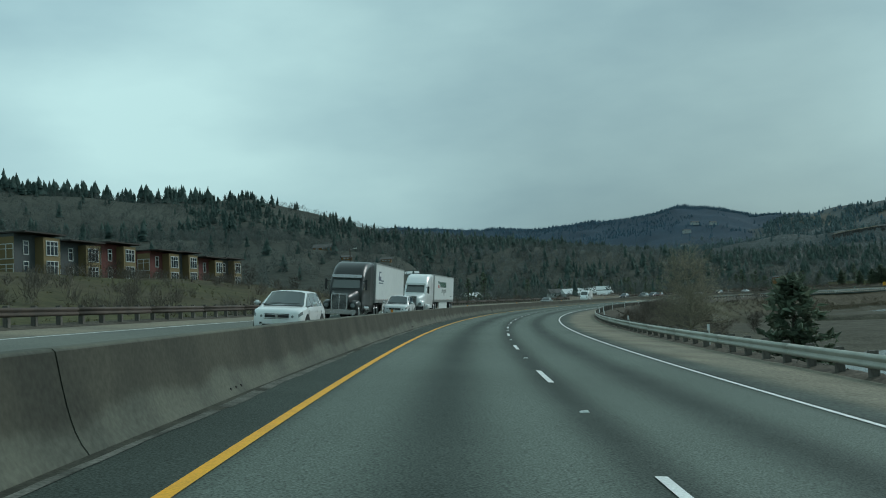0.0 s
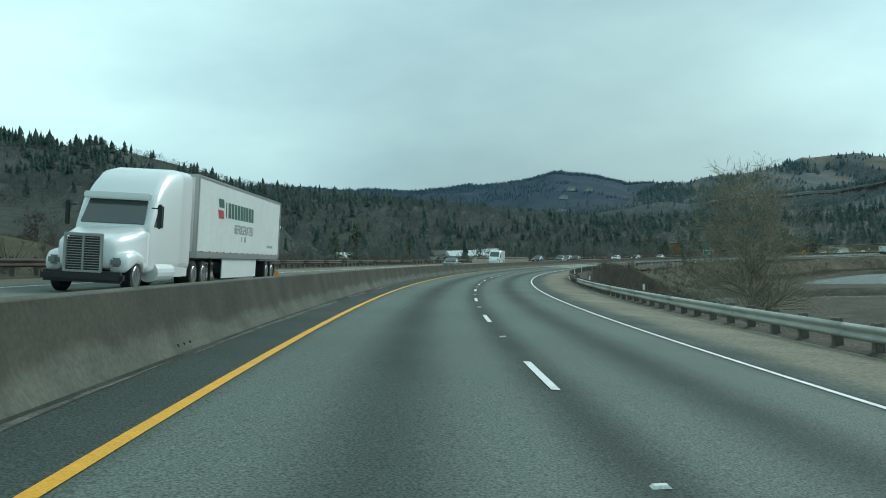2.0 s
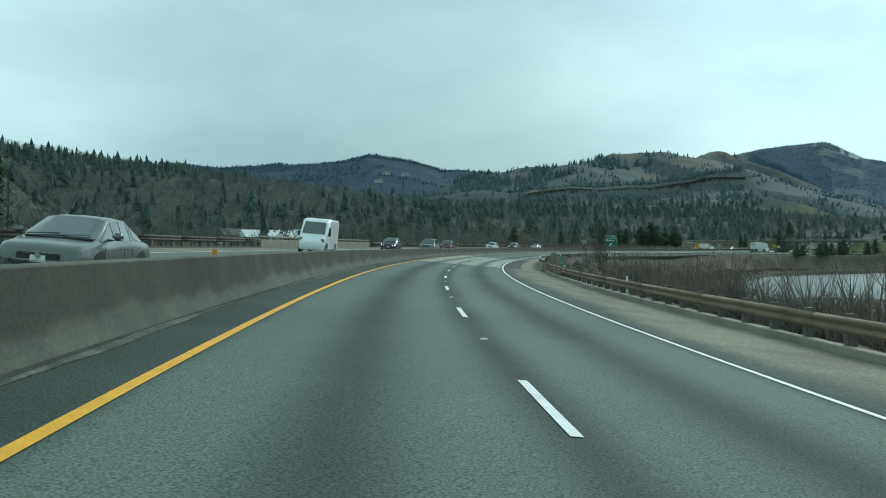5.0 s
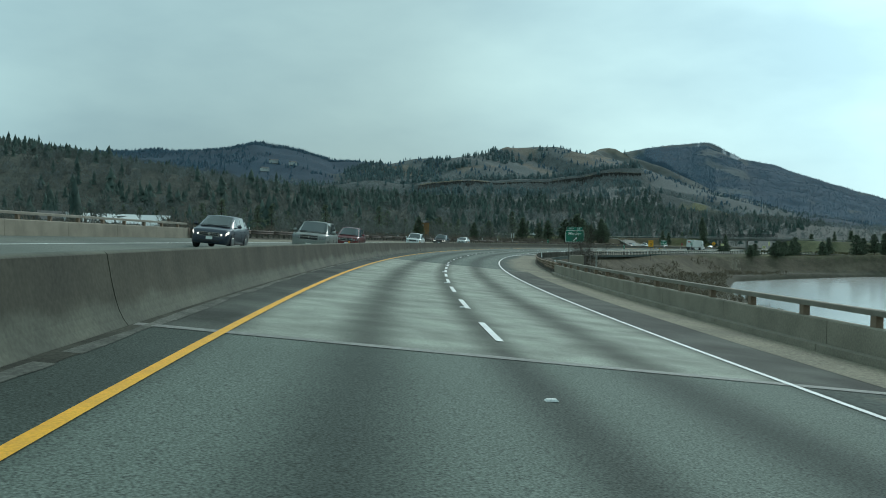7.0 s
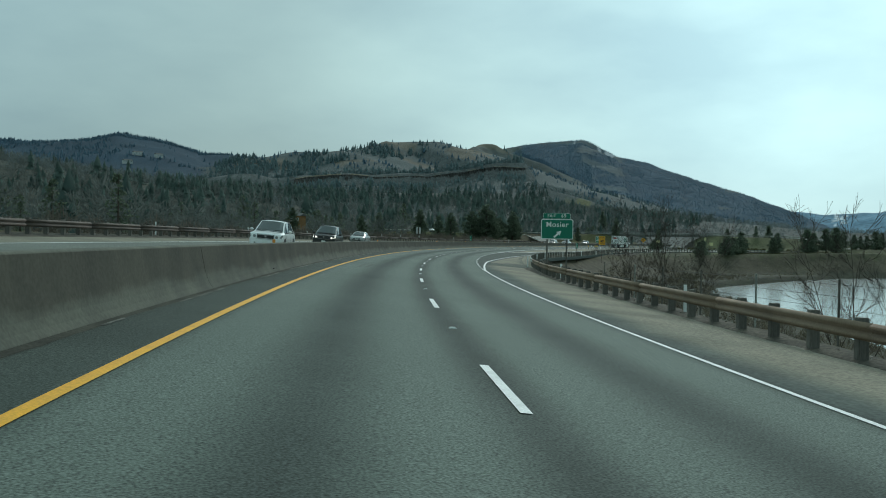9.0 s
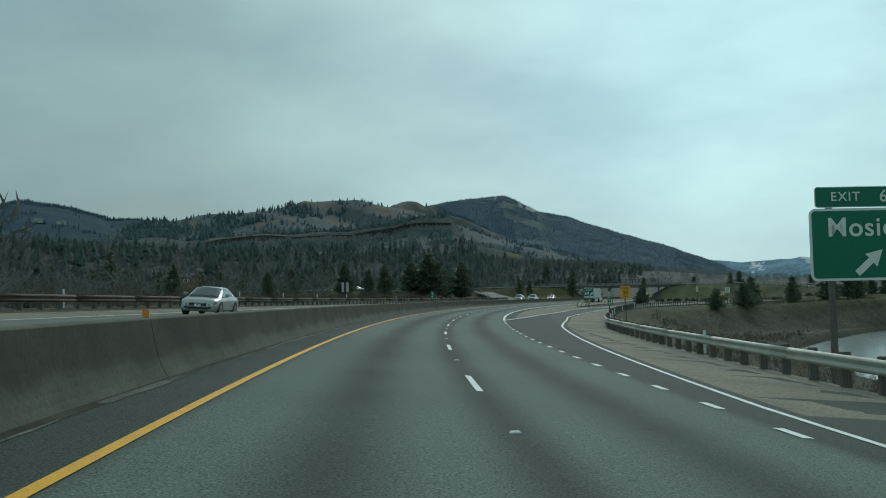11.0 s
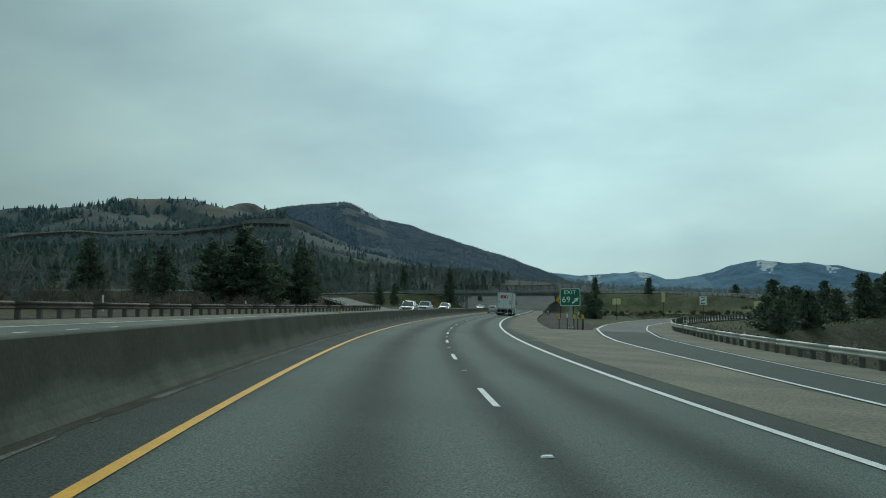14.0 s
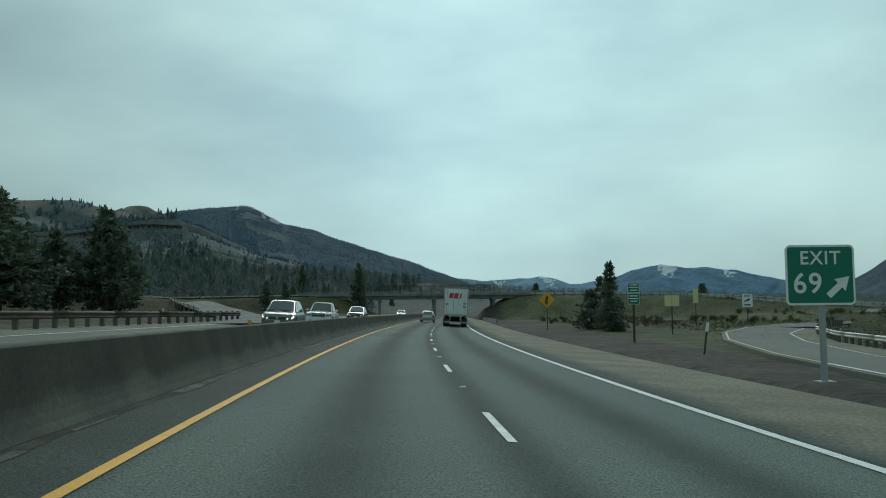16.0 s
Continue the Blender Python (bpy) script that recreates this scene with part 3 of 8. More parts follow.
def polar_sheet(name, radii, angles, mat, parent=None):
    rr, aa = np.meshgrid(radii, angles, indexing="ij")
    x, y = (150 - np.sin(aa) * rr).ravel(), (400 + np.cos(aa) * rr).ravel()
    z, cover = land(x, y)
    me = bpy.data.meshes.new(name)
    nr, na = len(radii), len(angles)
    i, j = np.meshgrid(np.arange(nr - 1), np.arange(na), indexing="ij")
    a, b = (i * na + j).ravel(), (i * na + (j + 1) % na).ravel()
    quads = np.stack([a, a + na, b + na, b], 1)
    me.from_pydata(np.stack([x, y, z], 1).tolist(), [], quads.tolist())
    layer = me.attributes.new("cover", "FLOAT_COLOR", "POINT")
    layer.data.foreach_set("color", np.concatenate([cover, np.ones((len(x), 1))], 1).astype(np.float32).ravel())
    me.materials.append(mat)
    me.polygons.foreach_set("use_smooth", [True] * len(me.polygons))
    return new(name, me)


seen = np.radians(np.concatenate([np.arange(75, -125, -0.3), np.arange(-125, -285, -4.0)]))
near_r = np.concatenate([np.arange(0.5, 420, 3.2), np.geomspace(420, 2450, 120)])
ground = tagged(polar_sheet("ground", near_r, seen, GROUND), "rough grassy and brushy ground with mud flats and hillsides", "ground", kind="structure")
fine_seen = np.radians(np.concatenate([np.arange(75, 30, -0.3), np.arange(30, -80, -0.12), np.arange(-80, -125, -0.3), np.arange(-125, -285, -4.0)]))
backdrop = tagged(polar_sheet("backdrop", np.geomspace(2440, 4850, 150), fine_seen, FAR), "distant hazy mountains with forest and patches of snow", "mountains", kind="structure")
WATER = material("grey_river", (0.16, 0.20, 0.20), 0.16, second=(0.13, 0.165, 0.165), scale=0.05, amount=0.5, fine=0.8, bump=0.05, bump_far=0.012, spec=1.0)
water = mesh_object("water", [(-400, -500, -8.0), (4700, -500, -8.0), (4700, 1500, -8.0), (-400, 1500, -8.0)], [(0, 1, 2, 3)], WATER)
tagged(water, "calm pale grey river water", "river", kind="structure")

# ---- carriageways, bridge and markings ----
tagged(sweep("road", [(-8.0, -0.2), (-8.0, -0.004), (4.9, -0.004), (4.9, -0.2)], -40, 294.5, CARRIAGEWAY), "dark grey asphalt motorway carriageway", "road", kind="structure")
tagged(sweep("road", [(-8.0, -0.2), (-8.0, -0.004), (4.9, -0.004), (4.9, -0.2)], 342.7, 1150, CARRIAGEWAY), "dark grey asphalt motorway carriageway", "road", kind="structure")
tagged(sweep("bridge_deck", [(-7.0, -0.9), (-7.0, -0.004), (4.9, -0.004), (4.9, -0.9)], 294.5, 342.7, BRIDGE_TOP, closed=True), "worn pale concrete bridge deck", "bridge deck", kind="structure")
tagged(sweep("road", [(5.4, -0.9), (5.4, -0.004), (17.6, -0.004), (17.6, -0.9)], -40, 1150, ONCOMING, closed=True), "oncoming asphalt carriageway", "road", kind="structure")


def sandy_edge(s0, s1, outer):
    """A shoulder whose sand thins out unevenly towards the white line."""
    line = np.arange(s0, s1 + 0.01, 0.5)
    offsets = np.array([-3.85, -4.05, -4.3, -4.55, -4.8, -5.05, -5.35, -5.7, -6.2, outer])
    k = len(offsets)
    ss, dd = np.repeat(line, k), np.tile(offsets, len(line))
    verts = [road(s, d, -0.001) for s, d in zip(ss, dd)]
    edge = -4.55 + 0.28 * value_noise(line, line * 0, 21.0, 66) + 0.14 * value_noise(line, line * 0, 4.0, 67)
    sandy = smooth01((np.repeat(edge, k) + 0.45 - dd) / 1.0 + 0.12 * value_noise(ss, dd * 4, 1.6, 68))
    sandy *= 0.92 + 0.16 * value_noise(ss * 0.25, dd, 0.8, 69)
    cover = np.array([0.082, 0.104, 0.092]) * (1 - sandy[:, None]) + np.array([0.240, 0.224, 0.170]) * sandy[:, None]
    ob = mesh_object("pavement", verts, [(i * k + j, i * k + j + 1, (i + 1) * k + j + 1, (i + 1) * k + j) for i in range(len(line) - 1) for j in range(k - 1)], SANDED)
    layer = ob.data.attributes.new("cover", "FLOAT_COLOR", "POINT")
    layer.data.foreach_set("color", np.concatenate([cover, np.ones((len(cover), 1))], 1).astype(np.float32).ravel())
    return tagged(ob, "sandy worn road shoulder thinning out towards the lane", "shoulder", kind="structure")


sandy_edge(-40, 294.2, -7.25)
tagged(sweep("pavement", [(-6.95, 0.0), (-5.3, 0.0)], 294.5, 342.7, SHOULDER), "sandy worn bridge shoulder", "shoulder", kind="structure")
sandy_edge(342.9, 420.3, -7.25)
tagged(sweep("pavement", [(14.3, 0.0), (16.6, 0.0)], -40, 294, SHOULDER), "sandy shoulder of the oncoming carriageway", "shoulder", kind="structure")
tagged(sweep("pavement", [(14.3, 0.0), (16.6, 0.0)], 343.5, 900, SHOULDER), "sandy shoulder of the oncoming carriageway", "shoulder", kind="structure")

for s0, s1 in ((-40, 293.5), (344.5, 760)):
    tagged(sweep("verge", [(16.55, 0.004), (16.9, 0.04), (17.5, 0.09), (18.2, 0.05), (19.2, -0.25), (20.5, -0.6)], s0, s1, LITTER), "dark weedy dirt under the rail of the oncoming lanes", "verge", kind="structure")


def verge(s0, s1, start, label):
    """Uneven dirt under a guard rail, falling away to the bank."""
    line_, rows_ = np.arange(s0, s1 + 0.01, 0.5), ((start, -0.01), (start - 0.2, 0.03), (start - 0.5, 0.07), (start - 0.9, 0.06), (start - 1.3, -0.02), (start - 1.9, -0.28), (start - 2.8, -0.80))
    verts_, k = [], len(rows_)
    for s in line_:
        for j, (d, h) in enumerate(rows_):
            p = road(s, d, h)
            p.z += float(bank(s)) * (max(d, -9.0) - d) + (0.0 if j == 0 else 0.07 * noise.noise((s * 0.9, d * 2.1, 3.0)) + 0.05 * noise.noise((s * 0.3, d, 9.0)))
            if j == 0:
                p += Vector((0.10 * noise.noise((s * 0.7, 1.0, 5.0)) + 0.06 * noise.noise((s * 2.3, 1.0, 6.0)), 0, 0))
            verts_.append(p)
    faces_ = [(i * k + j, i * k + j + 1, (i + 1) * k + j + 1, (i + 1) * k + j) for i in range(len(line_) - 1) for j in range(k - 1)]
    return tagged(mesh_object("verge", verts_, faces_, LITTER, None, True), label, "verge", kind="structure")


verge(-40, 204.5, -7.1, "dark dirt and leaf litter under the guard rail")
verge(204.5, 293.5, -7.46, "dark dirt and leaf litter behind the kerb")
verge(344.5, 421, -7.1, "dark dirt and leaf litter under the rusty guard rail")
# loose stones and broken bits lying in the dirt
rng = np.random.RandomState(140)
stone_v, stone_f = [], []
for i in range(1500):
    s = rng.uniform(20, 292) if i % 3 else rng.uniform(346, 420)
    d = -7.5 - abs(rng.normal(0, 0.5))
    p = road(s, d, 0.06 - max(0, -d - 8.2) * 0.45)
    r = rng.uniform(0.015, 0.06)
    corner = rng.normal(0, 1, (6, 3)) * 0.35 + np.array([(1, 0, 0), (0, 1, 0), (-1, 0, 0), (0, -1, 0), (0, 0, 0.8), (0, 0, -0.8)])
    stone_v += [(p.x + c[0] * r, p.y + c[1] * r, p.z + c[2] * r * 0.7) for c in corner]
    stone_f += [tuple(6 * i + q for q in f) for f in ((0, 1, 4), (1, 2, 4), (2, 3, 4), (3, 0, 4), (1, 0, 5), (2, 1, 5), (3, 2, 5), (0, 3, 5))]
STONE = material("grey_rubble", (0.24, 0.225, 0.19), 0.95, second=(0.10, 0.09, 0.075), scale=1.5, amount=0.9, fine=30, bump=0.3, bump_far=0.0, spread=0.4, island=True, spec=0.1)
tagged(mesh_object("rubble", stone_v, stone_f, STONE), "small grey stones and broken bits in the roadside dirt", "rubble", kind="stuff")


def line_along(name, d, width, spans, mat, label, h=0.006):
    """Painted marks, each span of (s0, s1) a piece of its own."""
    for s0, s1 in spans:
        tagged(sweep(name, [(d - width / 2, h), (d + width / 2, h)], s0, s1, mat), label, "road marking", kind="structure")


line_along("edge_line", 3.63, 0.125, [(-40, 1150)], YELLOW, "yellow painted edge line")
line_along("edge_line", -3.68, 0.11, [(-40, 404)], WHITE, "white painted edge line")
line_along("edge_line", -3.62, 0.19, [(488.5, 1150)], WHITE, "broad white painted edge line")
line_along("edge_line", 14.0, 0.13, [(-40, 1150)], WHITE, "white painted edge line")
line_along("edge_line", 6.7, 0.13, [(-40, 1150)], YELLOW, "yellow painted edge line")
DASH0, CYCLE = 65.825, 12.192
DASHES = [DASH0 + CYCLE * n for n in range(-7, 62)]
line_along("lane_dash", 0.0, 0.11, [(s - 1.52, s + 1.52) for s in DASHES if not 294 < s < 344], WHITE, "white painted lane dash")
line_along("lane_dash", -0.12, 0.12, [(s - 1.6, s + 1.6) for s in (298.2, 304.9, 311.6, 317.6, 323.3, 328.9, 334.3, 340.4)], WHITE, "white painted lane dash on the bridge deck")
line_along("lane_dash", 10.35, 0.12, [(s - 1.52, s + 1.52) for s in DASHES], WHITE, "white painted lane dash on the oncoming side")
line_along("exit_dash", -3.62, 0.15, [(s, s + 0.9) for s in np.arange(405, 488, 3.05)], WHITE, "short white painted exit dash")
line_along("exit_dash", 12.3, 0.13, [(s - 0.52, s + 0.52) for s in np.arange(479.7, 552, 3.81)], WHITE, "short white painted dash on the oncoming side")
MARKER = material("white_road_marker", (0.72, 0.74, 0.72), 0.4, scale=6, amount=0.3, bump_far=0.0)
bm = bmesh.new()
made = bmesh.ops.create_cube(bm, size=1.0, matrix=Matrix.Diagonal((0.13, 0.1, 0.02, 1)) @ Matrix.Translation((0, 0, 0.5)))["verts"]
for v in made:
    if v.co.z > 0.01:
        v.co.x, v.co.y = v.co.x * 0.7, v.co.y * 0.6
marker_mesh = bpy.data.meshes.new("road_marker")
bm.to_mesh(marker_mesh), bm.free()
marker_mesh.materials.append(MARKER)
for s in DASHES:
    ob = new("road_marker", marker_mesh)
    ob.matrix_world = road_pose(s + CYCLE / 2, 0.0, 0.0)
    tagged(ob, "small white raised road marker on the lane line", "road marker", "road markers")

# tyre tracks left by hard braking
SKID = material("rubber_streak", (0.048, 0.049, 0.048), 0.8, scale=1.5, amount=0.5, bump_far=0.0)
for d0, d1 in ((2.81, 2.80), (2.74, 2.73), (2.47, 2.49), (2.40, 2.42)):
    verts, n = [], 12
    for i in range(n + 1):
        u = i / n
        verts += [road(390.5 + 6.2 * u, d0 + (d1 - d0) * u + o, 0.003) for o in (-0.018, 0.018)]
    tagged(mesh_object("skid_mark", verts, [(2 * i, 2 * i + 1, 2 * i + 3, 2 * i + 2) for i in range(n)], SKID), "dark rubber skid streak on the asphalt", "skid mark", kind="structure")

for s in (294.5, 342.7):
    tagged(sweep("expansion_joint", [(-7.0, 0.004), (4.7, 0.004)], s - 0.14, s + 0.14, JOINT_CONCRETE), "pale concrete strip across the deck", "bridge joint", kind="structure")
DEBRIS = material("road_grit", (0.160, 0.166, 0.146), 0.95, spec=0.1, second=(0.070, 0.076, 0.066), scale=1.6, amount=0.95, fine=22, bump=0.35, bump_far=0.0)
SILT = material("gutter_silt", (0.075, 0.078, 0.062), 0.95, spec=0.1, second=(0.04, 0.042, 0.035), scale=1.1, amount=0.9, fine=22, bump=0.3, bump_far=0.0)
rng = np.random.RandomState(44)
line = np.arange(-30.0, 760.0, 0.35)
wander = value_noise(line, line * 0, 9.0, 61) * 0.07 + value_noise(line, line * 0, 1.7, 62) * 0.05 + rng.uniform(-0.012, 0.012, len(line))
outer = 4.49 + wander
inner = 4.60 + value_noise(line, line * 0, 2.6, 63) * 0.07 + rng.uniform(-0.01, 0.01, len(line))
verts = [road(s, d, h) for s, o, i in zip(line, outer, inner) for d, h in ((4.75, 0.004), (min(float(o), float(i)) + 0.03, 0.0))]
tagged(mesh_object("gutter_silt", verts, [(2 * i, 2 * i + 1, 2 * i + 3, 2 * i + 2) for i in range(len(line) - 1)], SILT), "brown silt washed against the foot of the median barrier", "silt", kind="stuff")
thick_ = value_noise(line, line * 0, 5.0, 64) + value_noise(line, line * 0, 1.3, 65) * 0.7
verts = [road(s, d, h) for s, o, i in zip(line, outer, inner) for d, h in ((float(i), 0.006), (float(o), 0.003))]
tagged(mesh_object("gutter_grit", verts, [(2 * i, 2 * i + 1, 2 * i + 3, 2 * i + 2) for i in range(len(line) - 1) if thick_[i] > -0.75 and outer[i] < inner[i] - 0.02 and outer[i + 1] < inner[i + 1] - 0.02], DEBRIS), "pale patchy grit along the foot of the median barrier", "grit", kind="stuff")

# ---- median barrier: cast pieces end to end ----
barrier = empty("median_barrier", Matrix(), "weathered grey-brown concrete median barrier", "barrier", kind="structure")
PROFILE = [(4.70, -0.1), (4.705, 0.01), (4.765, 0.09), (4.815, 0.19), (4.85, 0.29), (4.885, 0.42), (4.92, 0.58), (4.97, 0.85), (5.0, 0.875), (5.13, 0.875), (5.16, 0.85), (5.25, 0.33), (5.40, 0.08), (5.40, -0.1)]
JOINTS = [55.2 + 30.4 * k for k in range(-3, 8)] + [294.2, 342.9] + [368.7 + 30.4 * k for k in range(18)]
for s, e in zip(JOINTS[:-1], JOINTS[1:]):
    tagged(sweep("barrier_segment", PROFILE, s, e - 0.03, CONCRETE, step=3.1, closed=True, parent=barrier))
JOINT_FILL = plain("black_joint_filler", (0.012, 0.012, 0.011), 0.9)
for s in JOINTS[1:-1]:
    tagged(sweep("joint_filler", [(d + (0.012 if d < 5.07 else -0.012), h - (0.02 if h > 0.8 else 0.0)) for d, h in PROFILE], s - 0.031, s + 0.001, JOINT_FILL, closed=True, parent=barrier), "dark filler in the open joint")
# drain slots cut in threes through the foot of the barrier
for s in (60.5, 94.1, 127.5, 378.9, 492.1, 574.6):
    for k in (-0.30, 0.0, 0.30):
        bm = bmesh.new()
        box(bm, (0.05, 0.04, 0.09), (0, 0, 0.065), bevel=0.008)
        ob = part("drain_slot", bm, JOINT_FILL, barrier)
        ob.matrix_basis = road_pose(s + k, 4.775)

# amber reflectors that stand on the barrier
AMBER = plain("amber_plastic", (0.75, 0.28, 0.03), 0.4)
for s in [*np.arange(88, 440, 48.8), 483.6, 513.7, 558.0, 602.4, 647.0]:
    bm = bmesh.new()
    box(bm, (0.10, 0.05, 0.12), (0, 0, 0.06), bevel=0.01)
    ob = part("barrier_reflector", bm, AMBER)
    ob.matrix_world = road_pose(s, 5.07, 0.875)
    tagged(ob, "small amber reflector standing on the concrete barrier", "reflector", "barrier reflectors")

# ---- guard rails ----
def swept_shape(name, centre, profile, s0, s1, mat, parent, step=2.0, base=0.0):
    """Like sweep, about an offset that changes along the way."""
    n, k = max(2, int((s1 - s0) / step) + 1), len(profile)
    verts = []
    for i in range(n):
        s = s0 + (s1 - s0) * i / (n - 1)
        verts += [ramp_point(s, float(centre(s)) + d, h + base) if centre is rail_offset else road(s, float(centre(s)) + d, h + base) for d, h in profile]
    faces = [(i * k + j, i * k + (j + 1) % k, (i + 1) * k + (j + 1) % k, (i + 1) * k + j) for i in range(n - 1) for j in range(k)]
    faces += [tuple(range(k - 1, -1, -1)), tuple(range((n - 1) * k, n * k))]
    return mesh_object(name, verts, faces, mat, parent, True)


W_FRONT = [(0.0, 0.40), (0.075, 0.45), (0.075, 0.50), (0.0, 0.555), (0.0, 0.575), (0.075, 0.63), (0.075, 0.68), (0.0, 0.73)]
W_BEAM = W_FRONT + [(d - 0.012, h) for d, h in reversed(W_FRONT)]
bm = bmesh.new()
box(bm, (0.19, 0.20, 1.36), (0, 0, 0.115), bevel=0.014)
post_mesh = bpy.data.meshes.new("post")
bm.to_mesh(post_mesh), bm.free()
post_mesh.materials.append(TIMBER)


T_FRONT = [(0.0, 0.27), (0.075, 0.32), (0.075, 0.36), (0.0, 0.42), (0.0, 0.44), (0.075, 0.50), (0.075, 0.54), (0.0, 0.60), (0.0, 0.62), (0.075, 0.68), (0.075, 0.72), (0.0, 0.78)]
T_BEAM = T_FRONT + [(d - 0.012, h) for d, h in reversed(T_FRONT)]


def guard_rail(label, s0, s1, centre, side, mat, gap=1.905, piece=7.62, shape=W_BEAM, sunk=0.0):
    """A beam on timber posts; side is +1 where the road lies to the beam's left."""
    thing = empty("guard_rail", Matrix.Translation(road((s0 + s1) / 2, float(centre((s0 + s1) / 2)))), label, "guard rail", "guard rails", "structure")
    inv = thing.matrix_world.inverted()
    s = s0
    while s < s1 - 0.5:
        e = min(s1, s + piece)
        ob = swept_shape("beam", centre, [(side * d, h) for d, h in (shape if side > 0 else shape[::-1])], s, e - 0.01, mat, thing, base=-sunk)
        ob.matrix_parent_inverse = inv
        s = e
    for s in np.arange(s0 + 0.6, s1, gap):
        ob = new("post", post_mesh)
        ob.parent, ob.matrix_parent_inverse = thing, inv
        ob.matrix_basis = road_pose(s, float(centre(s)) - side * 0.12, -sunk)
        if centre is rail_offset:
            ob.matrix_basis = Matrix.Translation((0, 0, ramp_point(s, float(centre(s))).z - road(s, float(centre(s))).z)) @ ob.matrix_basis
    return thing


guard_rail("pale galvanised guard rail on dark timber posts", 20, 189, rail_offset, 1, GALVANISED, sunk=0.15)
guard_rail("rust-brown steel guard rail on dark timber posts", 189, 276, rail_offset, 1, RUST)
guard_rail("tall three-ridged rusty guard rail joining the bridge", 276, 294, rail_offset, 1, RUST, 0.95, 3.81, T_BEAM)
guard_rail("rust-brown steel guard rail on dark timber posts beyond the bridge", 357, 424, rail_offset, 1, RUST)
guard_rail("tall three-ridged rusty guard rail leaving the bridge", 343.0, 357, rail_offset, 1, RUST, 0.95, 3.81, T_BEAM)
guard_rail("pale galvanised guard rail curving along the exit ramp", 424, 696, rail_offset, 1, GALVANISED)
opp = lambda s: np.interp(s, [-60, 480, 560, 700], [17.0, 17.0, 16.4, 15.6])
guard_rail("dark rusty steel guard rail beside the oncoming lanes", 30, 294, opp, -1, DARK_RUST, 1.905)
guard_rail("dark rusty steel guard rail beside the oncoming lanes", 343.6, 655, opp, -1, DARK_RUST, 1.905)

FLEX = plain("white_flexible_plastic", (0.72, 0.74, 0.72), 0.5)


def delineator(m, h=1.1, lean=0.0, label="white plastic delineator post at the roadside"):
    thing = empty("delineator", m @ Matrix.Rotation(radians(lean), 4, "Y"), label, "delineator", "delineators")
    bm = bmesh.new()
    box(bm, (0.10, 0.02, h), (0, 0, h / 2), bevel=0.006)
    part("post", bm, FLEX, thing)
    bm = bmesh.new()
    box(bm, (0.085, 0.006, 0.16), (0, -0.014, h - 0.14))
    part("reflector", bm, plain("reflector_sheet", (0.8, 0.82, 0.8), 0.25), thing, "white reflector")
    return thing


first = delineator(road_pose(60, -7.75, 0.02), 0.86)
for s in np.arange(84.4, 292, 24.4):
    copy_thing(first, road_pose(s, -7.75, 0.02))
for s in np.arange(352, 430, 24.4):
    copy_thing(first, road_pose(s, -7.75, 0.02))
for s in np.arange(450, 690, 24.0):
    copy_thing(first, Matrix.Translation(ramp_point(s, float(rail_offset(s)) - 0.45)) @ Matrix.Rotation(heading(s), 4, "Z"))
for s in np.arange(360, 470, 24.4):
    copy_thing(first, road_pose(s, 17.4, 0.1))
for s, up in ((491.5, 0.3), (505.6, 0.3), (519.4, 0.3), (533.7, 0.3), (563.1, 0.2), (593.2, 0.1), (617.5, -0.05), (642.0, 0.0), (666.5, 0.0)):
    copy_thing(first, road_pose(s, 18.3, up))

tagged(sweep("kerb", [(-7.15, 0.0), (-7.17, 0.15), (-7.21, 0.17), (-7.45, 0.17), (-7.45, -0.2)], 204.5, 292, TAN_CONCRETE, closed=True), "low pale concrete kerb under the guard rail", "kerb", kind="structure")

# ---- the bridge over the river mouth ----
def parapet(d, side, label):
    thing = empty("bridge_parapet", Matrix.Translation(road(319, d)), label, "parapet", "bridge parapets", "structure")
    inv = thing.matrix_world.inverted()
    for i in range(8):
        s0, s1 = 294.6 + 6.1 * i, 294.6 + 6.1 * (i + 1) - 0.03
        prof = [(d - 0.16, -0.9), (d - 0.16, 0.62), (d - 0.13, 0.65), (d + 0.13, 0.65), (d + 0.16, 0.62), (d + 0.16, 0.16), (d + 0.16 + 0.22 * max(side, 0), 0.14), (d + 0.16 + 0.22 * max(side, 0), -0.9)]
        ob = sweep("wall_panel", prof[::-1], s0, s1, TAN_CONCRETE, closed=True, parent=thing)
        ob.matrix_parent_inverse = inv
    ob = sweep("rail", [(d - 0.09, 0.86), (d - 0.09, 0.96), (d - 0.06, 0.98), (d + 0.06, 0.98), (d + 0.09, 0.96), (d + 0.09, 0.86)][::-1], 294.6, 343.4, TAN_STEEL, closed=True, parent=thing)
    ob.matrix_parent_inverse = inv
    tagged(ob, label="weathered grey steel rail")
    for s in np.arange(296, 343.4, 3.05):
        bm = bmesh.new()
        box(bm, (0.14, 0.22, 0.24), (0, 0, 0.755), bevel=0.01)
        ob = part("rail_post", bm, RUST, thing)
        ob.matrix_parent_inverse, ob.matrix_basis = inv, road_pose(s, d)
    for s in (293.4, 344.6):
        bm = bmesh.new()
        box(bm, (0.5, 2.0, 1.3), (0, 0, 0.0), bevel=0.03)
        ob = part("end_block", bm, TAN_CONCRETE, thing)
        ob.matrix_parent_inverse, ob.matrix_basis = inv, road_pose(s, d - 0.25 * side)


